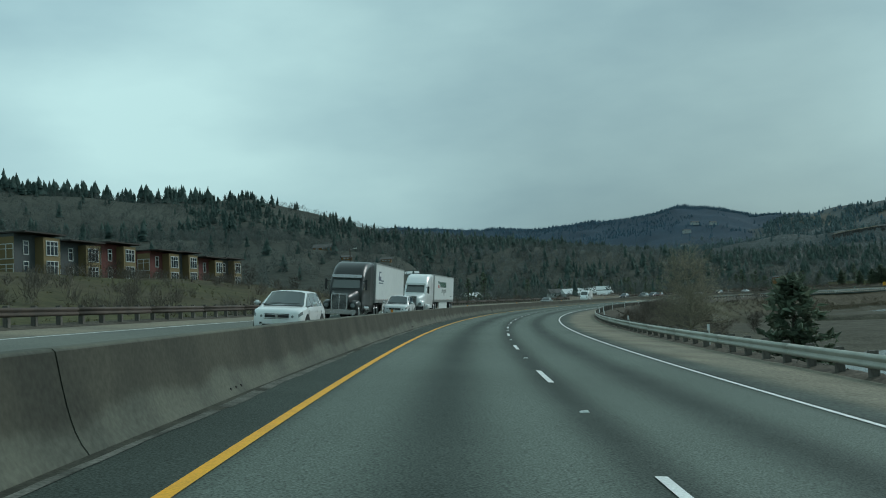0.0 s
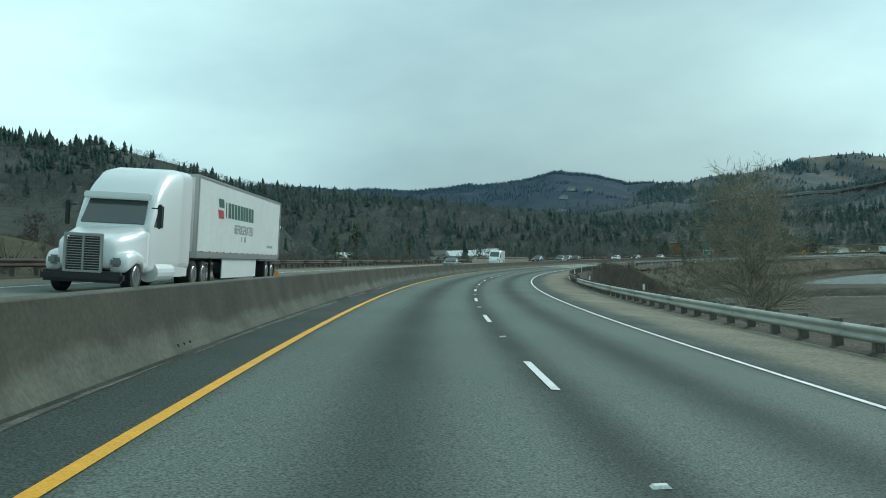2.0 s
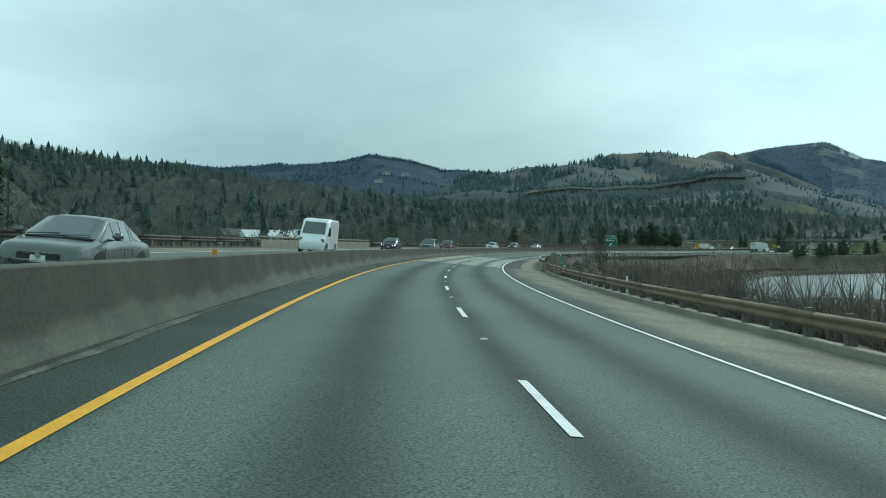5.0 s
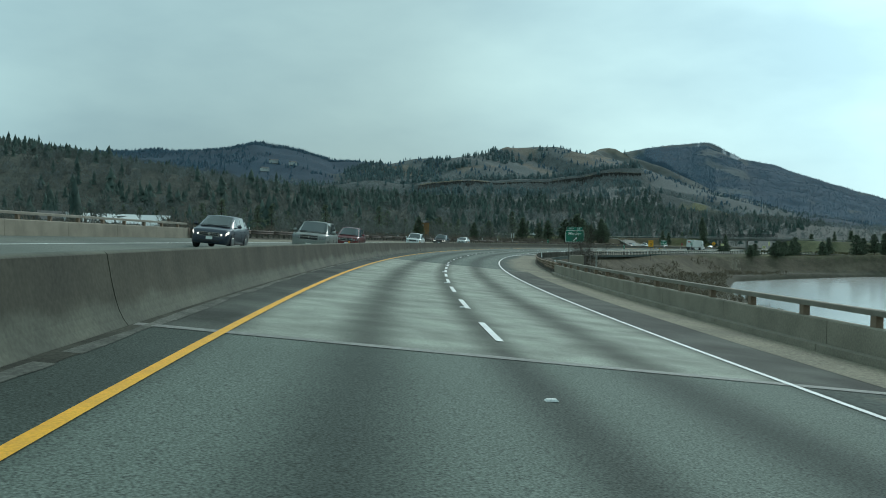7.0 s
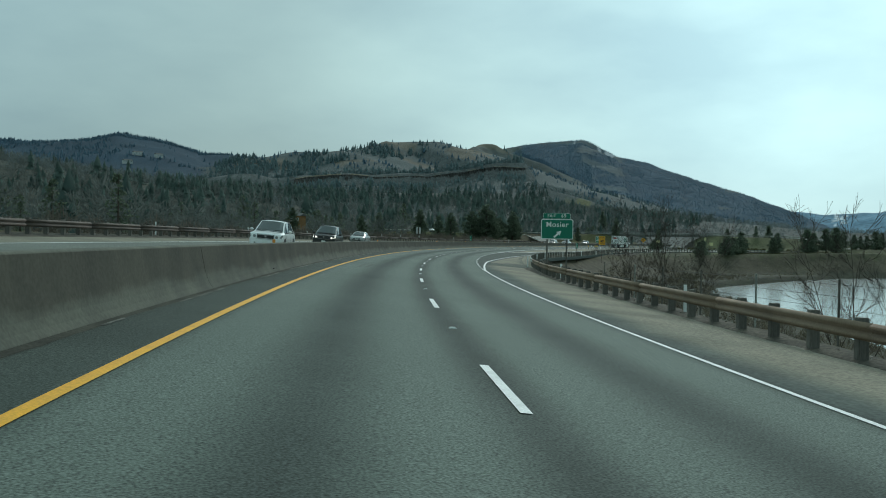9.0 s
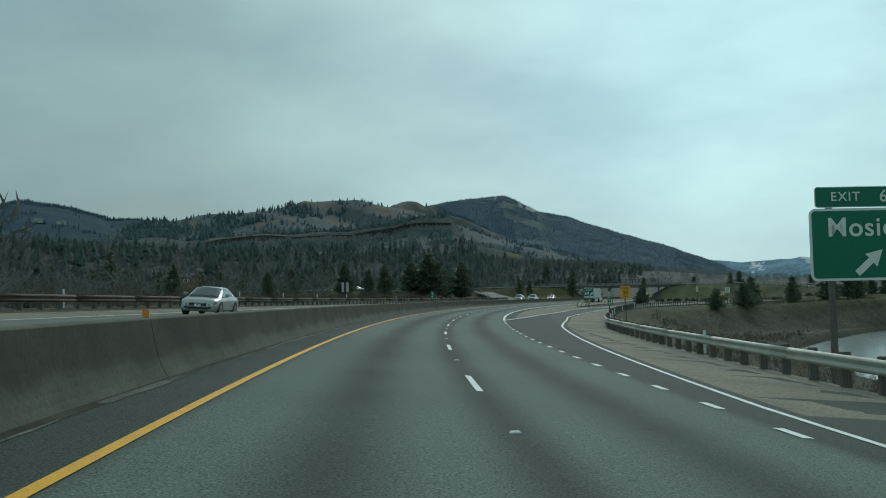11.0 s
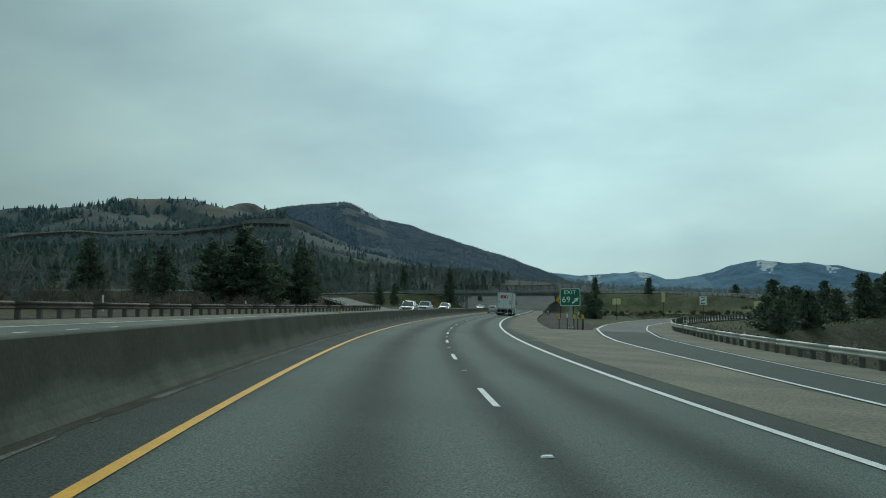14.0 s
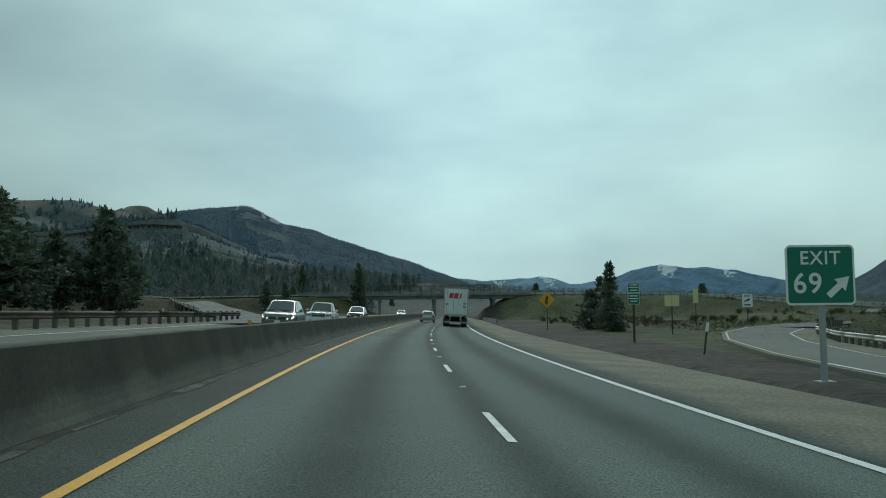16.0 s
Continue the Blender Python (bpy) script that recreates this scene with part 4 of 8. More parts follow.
parapet(-7.2, 1, "tan concrete bridge parapet with a steel rail on posts")
parapet(17.3, -1, "tan concrete bridge parapet beside the oncoming lanes")
PLATE_GREEN = plain("green_plate", (0.01, 0.22, 0.13), 0.45)
for block_s, block_d in ((294.0, -8.6), (344.3, -8.5)):
    block = empty("bridge_end_block", road_pose(block_s, block_d, 0.0), "squat tan concrete block with a green plate beside the bridge" if block_s < 300 else "squat tan concrete block at the far bridge end", "block")
    bm = bmesh.new()
    box(bm, (0.85, 1.0, 8.0), (0.0, -0.3, -2.6), bevel=0.03)
    part("block", bm, TAN_CONCRETE, block)
    if block_s > 300:
        continue
    bm = bmesh.new()
    box(bm, (0.21, 0.02, 0.66), (-0.05, -0.82, 1.0), bevel=0.006)
    plate_ = part("plate", bm, PLATE_GREEN, block, "green plate with worn pale marks")
    for z in (0.80, 0.91, 1.02, 1.13):
        bm = bmesh.new()
        box(bm, (0.09, 0.008, 0.06), (-0.05, -0.834, z))
        part("text_bar", bm, WHITE, plate_)
for s in (294.0, 344.0):
    tagged(sweep("abutment", [(-7.6, -10.5), (-7.6, -0.25), (17.9, -0.95), (17.9, -10.5)], s - 1.2, s + 1.2, TAN_CONCRETE, closed=True), "tan concrete bridge abutment", "abutment", kind="structure")
for s in (311, 327):
    tagged(sweep("bridge_pier", [(-6.0, -10.2), (-6.0, -0.9), (15.5, -0.95), (15.5, -11.2)], s - 0.6, s + 0.6, TAN_CONCRETE, closed=True), "concrete bridge pier standing in the river", "pier", kind="structure")

RAMP_ASPHALT = material("ramp_asphalt", (0.150, 0.158, 0.138), 0.88, second=(0.110, 0.116, 0.102), scale=0.15, amount=0.8, fine=38, bump=0.45, bump_far=0.006)
tagged(sweep("concrete_wall", [(-9.6, -0.5), (-9.5, 0.62), (-9.3, 0.62), (-9.2, -0.5)], 742, 812, JOINT_CONCRETE, closed=True), "low pale concrete wall under the overpass", "wall", kind="structure")

# ---- exit ramp ----
def between(name, left, right, s0, s1, mat, h, label, category, step=2.0, skirt=0.0):
    """A sheet between two offsets that change along the way, with sides that reach down by skirt."""
    n = max(2, int((s1 - s0) / step) + 1)
    verts = []
    for i in range(n):
        s = s0 + (s1 - s0) * i / (n - 1)
        a_, b_ = float(left(s)), float(right(s))
        verts += [ramp_point(s, a_, h - skirt)] + [ramp_point(s, a_ + (b_ - a_) * u, h) for u in (0, 0.33, 0.67, 1)] + [ramp_point(s, b_, h - skirt)]
    return tagged(mesh_object(name, verts, [(6 * i + j, 6 * i + j + 1, 6 * i + j + 7, 6 * i + j + 6) for i in range(n - 1) for j in range(5)], mat), label, category, kind="structure")


between("exit_ramp", lambda s: min(-7.9, float(ramp_inner(s)) + 0.4 if s > 540 else -7.9), lambda s: rail_offset(s) - 0.3, 415, 592, ASPHALT, -0.012, "dark asphalt exit ramp peeling off the motorway", "ramp", skirt=0.5)
between("exit_ramp", lambda s: float(ramp_inner(s)) + 0.4, lambda s: rail_offset(s) - 0.3, 592, 700, RAMP_ASPHALT, -0.012, "pale asphalt exit ramp curling away from the motorway", "ramp", skirt=0.5)
between("pavement", lambda s: ramp_edge(s) - 0.35, lambda s: rail_offset(s) - 0.2, 420, 700, SHOULDER, -0.004, "sandy worn ramp shoulder", "shoulder")
between("gore", lambda s: -4.6, lambda s: max(float(ramp_inner(s)) + 0.2, -8.0), 500, 560, SHOULDER, 0.002, "sandy triangle between motorway and ramp", "gore")
between("gore", lambda s: -7.9, lambda s: min(-8.0, float(ramp_inner(s)) + 0.25), 536, 594, SHOULDER, 0.0, "sandy apron between motorway and ramp", "gore", skirt=0.4)
sandy_edge(560, 1150, -7.95)
between("edge_line", lambda s: ramp_edge(s) + 0.065, lambda s: ramp_edge(s) - 0.065, 404, 700, WHITE, 0.006, "white painted edge line of the exit ramp", "road marking")
between("edge_line", lambda s: ramp_inner(s) + 0.1, lambda s: ramp_inner(s) - 0.1, 488.5, 612, WHITE, 0.008, "white painted inner edge line of the exit ramp", "road marking")
between("edge_line", lambda s: ramp_inner(s) + 0.08, lambda s: ramp_inner(s) - 0.08, 612, 700, PALE_YELLOW, 0.008, "faded yellow painted inner edge line of the exit ramp", "road marking")


def strip(name, pts, width, mat, label, category, lift=0.0):
    """A road drawn through points of the plan, with heights."""
    verts, n = [], len(pts)
    for i, p in enumerate(pts):
        a, b = Vector(pts[max(0, i - 1)]), Vector(pts[min(n - 1, i + 1)])
        side = Vector((-(b - a).y, (b - a).x, 0)).normalized() * width / 2
        verts += [Vector(p) + side + Vector((0, 0, lift)), Vector(p) - side + Vector((0, 0, lift))]
    return tagged(mesh_object(name, verts, [(2 * i, 2 * i + 1, 2 * i + 3, 2 * i + 2) for i in range(n - 1)], mat), label, category, kind="structure")


def curve_points(pts, n):
    """n points on a smooth line through pts."""
    out, m = [], len(pts)
    for i in range(n):
        u = i / (n - 1) * (m - 1)
        k = min(int(u), m - 2)
        f = u - k
        p0, p1, p2, p3 = (Vector(pts[min(max(j, 0), m - 1)]) for j in (k - 1, k, k + 1, k + 2))
        out.append(0.5 * (2 * p1 + (p2 - p0) * f + (2 * p0 - 5 * p1 + 4 * p2 - p3) * f * f + (3 * p1 - p0 - 3 * p2 + p3) * f ** 3))
    return out


ramp_road = curve_points([ramp_point(684, -38.5), ramp_point(699, -47.5), (392, 538.5, -0.45), (408, 538, 0.35), (425, 538, 1.4)], 40)
strip("exit_ramp", ramp_road, 8.0, RAMP_ASPHALT, "asphalt exit ramp climbing to the overpass", "ramp", 0.0)
over_road = curve_points(APPROACH, 60)
strip("overpass_road", over_road, 8.4, ASPHALT, "asphalt road crossing the motorway on the overpass", "road", 0.12)
on_ramp = curve_points([road(640, 13.0, 0.0), road(662, 17.0, 0.05), (304, 588, 0.95), (318, 610, 2.4), (331, 632, 3.9), (338, 660, 4.6), (342, 700, 4.9), (345, 760, 5.0)], 50)
strip("entry_ramp", on_ramp, 6.0, RAMP_ASPHALT, "asphalt entry ramp coming down to the oncoming lanes", "ramp", 0.1)
# ---- overpass ----
DARK_STEEL = plain("dark_fence_steel", (0.05, 0.052, 0.05), 0.6, 0.5)
OVER_A, OVER_B = Vector((446, 629, 6.05)), Vector((412, 673, 6.15))
along = (OVER_B - OVER_A).normalized()
across = Vector((along.y, -along.x, 0)).normalized()
overpass = empty("overpass", Matrix.Translation(OVER_A), "grey concrete road overpass on slender piers", "bridge", kind="structure")
over_inv = overpass.matrix_world.inverted()
SPAN = (OVER_B - OVER_A).length


def over_block(name, u0, u1, v0, v1, z0, z1, mat, label=""):
    """A block of the overpass: u along it from 0 to 1, v across, z over its deck."""
    bm = bmesh.new()
    pts = [OVER_A + along * SPAN * u + across * v + Vector((0, 0, z)) for z in (z0, z1) for u, v in ((u0, v0), (u1, v0), (u1, v1), (u0, v1))]
    vs = [bm.verts.new(p) for p in pts]
    for f in ((0, 3, 2, 1), (4, 5, 6, 7), (0, 1, 5, 4), (1, 2, 6, 5), (2, 3, 7, 6), (3, 0, 4, 7)):
        bm.faces.new([vs[i] for i in f])
    bmesh.ops.recalc_face_normals(bm, faces=bm.faces)
    ob = part(name, bm, mat, overpass, label)
    ob.matrix_parent_inverse = over_inv
    return ob


OVER_CONC = material("overpass_concrete", (0.24, 0.245, 0.23), 0.85, second=(0.15, 0.155, 0.145), scale=0.5, amount=0.8, fine=10, bump=0.15, bump_far=0.01)
over_block("deck", -0.02, 1.02, -4.6, 4.6, -0.28, 0.0, OVER_CONC)
for v in (-3.6, -1.2, 1.2, 3.6):
    for u0, u1 in ((-0.01, 0.27), (0.275, 0.545), (0.55, 0.825), (0.83, 1.01)):
        over_block("girder", u0, u1, v - 0.2, v + 0.2, -1.15, -0.28, OVER_CONC)
for v in (-4.55, 4.35):
    over_block("parapet", -0.10, 1.10, v, v + 0.2, 0.0, 0.38, OVER_CONC)
    over_block("rail", -0.10, 1.10, v + 0.04, v + 0.16, 0.78, 0.90, OVER_CONC)
    for i in range(25):
        u = -0.1 + 1.2 * i / 24
        over_block("baluster", u - 0.003, u + 0.003, v + 0.04, v + 0.16, 0.38, 0.78, OVER_CONC)
for u in (0.18, 0.46, 0.72):
    over_block("cap_beam", u - 0.008, u + 0.008, -4.2, 4.2, -1.6, -1.15, OVER_CONC)
    for v in (-2.6, 2.6):
        over_block("pier", u - 0.006, u + 0.006, v - 0.35, v + 0.35, -7.2, -1.6, OVER_CONC)
for v in (-4.5, 4.5):
    for i in range(12):
        u = 0.18 + 0.54 * i / 11
        over_block("fence_post", u - 0.0012, u + 0.0012, v - 0.05, v + 0.05, 0.0, 2.5, DARK_STEEL)
    over_block("fence_rail", 0.18, 0.72, v - 0.04, v + 0.04, 2.42, 2.50, DARK_STEEL)
    for i in range(10):
        z = 0.95 + 0.15 * i
        over_block("fence_wire", 0.18, 0.72, v - 0.012, v + 0.012, z, z + 0.03, DARK_STEEL)
for end_u, lab in ((-0.03, "near"), (1.03, "far")):
    over_block("abutment_wall", end_u - 0.02, end_u + 0.02, -4.6, 4.6, -4.5, -0.28, OVER_CONC)


def path_rail(label, pts, mat, gap=3.2, height=0.75):
    """A guard rail along any line of the plan."""
    thing = empty("guard_rail", Matrix.Translation(pts[0]), label, "guard rail", "guard rails", "structure")
    inv = thing.matrix_world.inverted()
    verts, k = [], 4
    for i, p in enumerate(pts):
        a, b = Vector(pts[max(0, i - 1)]), Vector(pts[min(len(pts) - 1, i + 1)])
        side = Vector((-(b - a).y, (b - a).x, 0)).normalized()
        verts += [Vector(p) + side * d + Vector((0, 0, h)) for d, h in ((0.04, height - 0.32), (0.04, height), (-0.04, height), (-0.04, height - 0.32))]
    faces = [(i * k + j, i * k + (j + 1) % k, (i + 1) * k + (j + 1) % k, (i + 1) * k + j) for i in range(len(pts) - 1) for j in range(k)]
    ob = mesh_object("beam", verts, faces + [(3, 2, 1, 0), tuple(range(len(verts) - 4, len(verts)))], mat, thing)
    ob.matrix_parent_inverse = inv
    travelled, last = 0.0, Vector(pts[0])
    for p in pts:
        p = Vector(p)
        travelled += (p - last).length
        last = p
        if travelled > gap:
            travelled = 0.0
            ob = new("post", post_mesh)
            ob.parent, ob.matrix_parent_inverse, ob.matrix_basis = thing, inv, Matrix.Translation(p + Vector((0, 0, 0.02)))
    return thing


def shifted(pts, off, dz=0.0):
    out = []
    for i, p in enumerate(pts):
        a, b = Vector(pts[max(0, i - 1)]), Vector(pts[min(len(pts) - 1, i + 1)])
        out.append(Vector(p) + Vector((-(b - a).y, (b - a).x, 0)).normalized() * off + Vector((0, 0, dz)))
    return out


near_part = curve_points(APPROACH[:5], 90)
for off in (4.6, -4.6):
    path_rail("grey guard rail along the overpass approach", shifted(near_part, off), GALVANISED, 2.0)
path_rail("grey guard rail along the overpass approach beyond the bridge", shifted(curve_points(APPROACH[5:], 60), -4.6), GALVANISED, 2.0)
path_rail("galvanised guard rail on the outside of the climbing ramp", shifted(ramp_road[18:], -4.6), GALVANISED, 2.5)
side_road = curve_points(FRONTAGE, 70)
strip("side_road", side_road, 6.4, RAMP_ASPHALT, "pale asphalt side road on a low bank", "road", 0.1)
path_rail("pale guard rail along the side road", shifted(side_road[:58], -3.5), GALVANISED, 2.0)
path_rail("pale guard rail beside the entry ramp", shifted(on_ramp[18:44], 3.6), GALVANISED, 2.5)

# ---- signs ----
SIGN_GREEN = material("green_sign_sheet", (0.006, 0.17, 0.105), 0.45, second=(0.005, 0.14, 0.085), scale=1.0, amount=0.4, fine=60, bump=0.03, bump_far=0.0)
SIGN_WHITE = plain("white_sign_sheet", (0.74, 0.78, 0.74), 0.45)
SIGN_YELLOW = material("yellow_sign_sheet", (0.80, 0.38, 0.02), 0.45, second=(0.70, 0.32, 0.02), scale=1.0, amount=0.4, fine=60, bump=0.03, bump_far=0.0)
SIGN_CREAM = plain("cream_sign_sheet", (0.62, 0.58, 0.30), 0.5)
SIGN_BLACK = plain("black_sign_sheet", (0.02, 0.02, 0.02), 0.5)
SIGN_BACK = plain("bare_aluminium", (0.45, 0.46, 0.45), 0.4, 0.7)
BROWN_POST = plain("brown_wood_post", (0.07, 0.05, 0.04), 0.9)


def plate(w, h, r, y0, y1, corners=5):
    """A rounded plate in the x-z plane between two depths."""
    bm = bmesh.new()
    ring = []
    for cx, cz, a0 in ((w / 2 - r, h / 2 - r, 0), (-w / 2 + r, h / 2 - r, 90), (-w / 2 + r, -h / 2 + r, 180), (w / 2 - r, -h / 2 + r, 270)):
        ring += [(cx + r * math.cos(radians(a0 + 90 * i / corners)), cz + r * math.sin(radians(a0 + 90 * i / corners))) for i in range(corners + 1)]
    front = [bm.verts.new((x, y0, z)) for x, z in ring]
    rear = [bm.verts.new((x, y1, z)) for x, z in ring]
    bm.faces.new(front), bm.faces.new(rear[::-1])
    for i in range(len(ring)):
        bm.faces.new((front[i], rear[i], rear[(i + 1) % len(ring)], front[(i + 1) % len(ring)]))
    bmesh.ops.recalc_face_normals(bm, faces=bm.faces)
    return bm


def lettering(body, size, mat, parent, x, z, y=-0.03, spread=1.0):
    cu = bpy.data.curves.new("lettering", "FONT")
    cu.body, cu.size, cu.align_x, cu.align_y, cu.extrude, cu.space_character = body, size, "CENTER", "CENTER", 0.003, spread
    cu.offset = size * 0.012
    holder = new("lettering", cu)
    bpy.context.view_layer.update()
    me = bpy.data.meshes.new_from_object(holder.evaluated_get(bpy.context.evaluated_depsgraph_get()))
    bpy.data.objects.remove(holder)
    me.materials.clear()
    me.materials.append(mat)
    ob = new("lettering", me)
    ob.parent, ob.matrix_basis = parent, Matrix.Translation((x, y, z)) @ Matrix.Rotation(radians(90), 4, "X")
    return ob


def bars(rows, mat, parent, y=-0.03):
    """Plain bars for writing that cannot be read: x, z, width, height."""
    for x, z, w, h in rows:
        bm = bmesh.new()
        box(bm, (w, 0.006, h), (x, y, z))
        part("text_bar", bm, mat, parent)


def arrow(bm, x, z, length, width, angle):
    """A flat arrow."""
    c, s = math.cos(angle), math.sin(angle)
    w = width / 2
    pts = [(-length / 2, -w), (length * 0.05, -w), (length * 0.05, -w * 2.6), (length / 2, 0), (length * 0.05, w * 2.6), (length * 0.05, w), (-length / 2, w)]
    vs = [[bm.verts.new((x + u * c - v * s, y, z + u * s + v * c)) for u, v in pts] for y in (-0.034, -0.026)]
    bm.faces.new(vs[0]), bm.faces.new(vs[1][::-1])
    for i in range(len(pts)):
        j = (i + 1) % len(pts)
        bm.faces.new((vs[0][i], vs[1][i], vs[1][j], vs[0][j]))
    bmesh.ops.recalc_face_normals(bm, faces=bm.faces)


def sign(name, m, label, panels, posts, foot, category="sign"):
    """A sign on posts. panels: x, z, width, height, radius, face, border; posts: x, width, depth, material; foot: height of the ground."""
    thing = empty(name, m, label, category)
    made = []
    top = max(z + h / 2 for x, z, w, h, r, face, edge in panels)
    for x, z, w, h, r, face, edge in panels:
        outer = part("panel", plate(w, h, r, -0.012, 0.012), edge or face, thing)
        outer.location = (x, 0, z)
        if edge:
            b = min(w, h) * 0.035
            inner = part("panel_face", plate(w - 2 * b, h - 2 * b, max(0.01, r - b), -0.016, -0.010), face, outer)
        back_ = part("panel_back", plate(w * 0.98, h * 0.98, r, 0.013, 0.02), SIGN_BACK, outer)
        made.append((x, z))
    for x, w, d, mat in posts:
        bm = bmesh.new()
        box(bm, (w, d, top - 0.05 - foot), (x, 0.03 + d / 2, (top - 0.05 + foot) / 2), bevel=0.008)
        part("post", bm, mat, thing)
    return thing


def flat(s, d, z, turn=0.0):
    """Upright pose facing the traffic, at a height of its own."""
    p = road(s, d)
    return Matrix.Translation((p.x, p.y, z)) @ Matrix.Rotation(heading(s) + radians(turn), 4, "Z")


STEEL_POST = plain("grey_steel_post", (0.36, 0.37, 0.36), 0.5, 0.4)
m = sign("exit_sign", flat(603.3, -10.3, 0.0), "green sign reading EXIT 69 with arrow on a steel post",
         [(0, 2.33, 1.93, 1.65, 0.14, SIGN_GREEN, SIGN_WHITE)], [(0.05, 0.15, 0.12, STEEL_POST)], -0.8)
lettering("EXIT", 0.52, SIGN_WHITE, m, 0.0, 2.78, spread=1.1)
lettering("69", 0.78, SIGN_WHITE, m, -0.37, 2.08, spread=1.1)
bm = bmesh.new()
arrow(bm, 0.50, 2.02, 0.80, 0.17, radians(42))
part("arrow", bm, SIGN_WHITE, m)
bm = bmesh.new()
box(bm, (0.5, 0.5, 0.12), (0.05, 0.09, -0.62), bevel=0.02)
part("footing", bm, STEEL_POST, m)

m = sign("exit_sign", flat(440, -11.2, 0.0), "large green sign reading EXIT 69 Mosier with a slanting arrow",
         [(0, 2.72, 3.1, 1.95, 0.18, SIGN_GREEN, SIGN_WHITE), (-0.05, 4.0, 2.65, 0.56, 0.08, SIGN_GREEN, SIGN_WHITE)],
         [(-0.95, 0.15, 0.15, TIMBER), (0.95, 0.15, 0.15, TIMBER)], -3.2)
lettering("Mosier", 0.72, SIGN_WHITE, m, 0.0, 3.16, spread=1.08)
lettering("EXIT", 0.34, SIGN_WHITE, m, -0.55, 4.0, spread=1.2)
lettering("69", 0.46, SIGN_WHITE, m, 0.62, 4.0, spread=1.1)
bm = bmesh.new()
arrow(bm, 0.05, 2.25, 0.95, 0.18, radians(42))
part("arrow", bm, SIGN_WHITE, m)

m = sign("speed_sign", flat(542.5, -17.7, 0.0), "yellow advisory sign reading EXIT 30 MPH", [(0, 1.95, 1.3, 1.68, 0.05, SIGN_YELLOW, None)],
         [(0, 0.1, 0.1, BROWN_POST)], -3.5)
lettering("EXIT", 0.36, SIGN_BLACK, m, 0, 2.50, spread=1.1)
lettering("30", 0.62, SIGN_BLACK, m, 0, 1.85, spread=1.1)
lettering("MPH", 0.27, SIGN_BLACK, m, 0, 1.38, spread=1.1)
bars([(0, 2.26, 1.25, 0.025)], SIGN_BLACK, m)
for s, d, top, foot, lab in ((517, -14.4, 1.42, -2.6, "green mile marker reading MILE 70 on a thin post"), (519.5, 5.07, 2.42, 1.28, "green mile marker reading MILE 70 standing on the median barrier")):
    m = sign("mile_marker", flat(s, d, 0.0), lab, [(0, top - 0.48, 0.36, 0.96, 0.03, SIGN_GREEN, None)], [(0, 0.08, 0.06, BROWN_POST)], foot)
    lettering("MILE", 0.13, SIGN_WHITE, m, 0, top - 0.11)
    lettering("7", 0.36, SIGN_WHITE, m, 0, top - 0.38)
    lettering("0", 0.36, SIGN_WHITE, m, 0, top - 0.73)
m = sign("direction_sign", flat(635.8, -12.6, 0.0), "narrow green sign with small white writing on a brown post", [(0, 2.80, 0.72, 0.6, 0.03, SIGN_GREEN, SIGN_WHITE), (0, 2.12, 0.72, 0.68, 0.03, SIGN_GREEN, SIGN_WHITE)],
         [(0, 0.12, 0.12, BROWN_POST)], -1.2)
bars([(0, 2.98, 0.5, 0.06), (0, 2.83, 0.55, 0.06), (0, 2.66, 0.45, 0.06), (0, 2.3, 0.5, 0.06), (0, 2.14, 0.55, 0.06), (0, 1.98, 0.4, 0.06)], SIGN_WHITE, m)
m = empty("warning_sign", flat(677.3, -11.9, 0.0), "yellow diamond merge warning sign on a thin post", "sign")
dia = part("panel", plate(1.22, 1.22, 0.08, -0.012, 0.012), SIGN_YELLOW, m)
dia.matrix_basis = Matrix.Translation((0, 0, 2.62)) @ Matrix.Rotation(radians(45), 4, "Y")
bm = bmesh.new()
arrow(bm, 0.0, 2.65, 1.0, 0.13, radians(90))
part("arrow", bm, SIGN_BLACK, m)
bm = bmesh.new()
box(bm, (0.11, 0.008, 0.5), (-0.16, -0.03, 2.42), bevel=0.0)
part("merge_bar", bm, SIGN_BLACK, m)
bm = bmesh.new()
box(bm, (0.09, 0.09, 3.6), (0, 0.06, 1.0), bevel=0.008)
part("post", bm, BROWN_POST, m)
m = sign("route_sign", flat(655, -19.8, 0.0), "pale yellow sign with two panels on a thin post", [(-0.31, 2.15, 0.58, 0.9, 0.03, SIGN_CREAM, None), (0.31, 2.15, 0.58, 0.9, 0.03, SIGN_CREAM, None)], [(0, 0.09, 0.09, BROWN_POST)], -1.5)
m = sign("keep_right_sign", flat(696.5, -39.2, 0.0), "white sign reading KEEP over a black arrow", [(0, 2.45, 1.3, 1.65, 0.04, SIGN_WHITE, None)], [(0, 0.09, 0.09, BROWN_POST)], -1.5)
lettering("KEEP", 0.36, SIGN_BLACK, m, 0, 3.02)
bm = bmesh.new()
arrow(bm, 0.0, 2.5, 0.9, 0.14, radians(25))
part("arrow", bm, SIGN_BLACK, m)
bars([(0, 1.9, 0.8, 0.16)], SIGN_BLACK, m)
m = sign("route_sign", flat(690, -31.0, 0.0), "tall narrow pale yellow sign on a thin post", [(0, 3.0, 0.62, 1.7, 0.03, SIGN_CREAM, None)], [(0, 0.09, 0.09, BROWN_POST)], -1.5)
m = sign("route_sign", flat(640, -37.0, 0.0, -20), "pale yellow sign panel beside the exit ramp", [(0, 1.6, 1.2, 0.9, 0.03, SIGN_CREAM, None)], [(0, 0.09, 0.09, BROWN_POST)], -2.0)
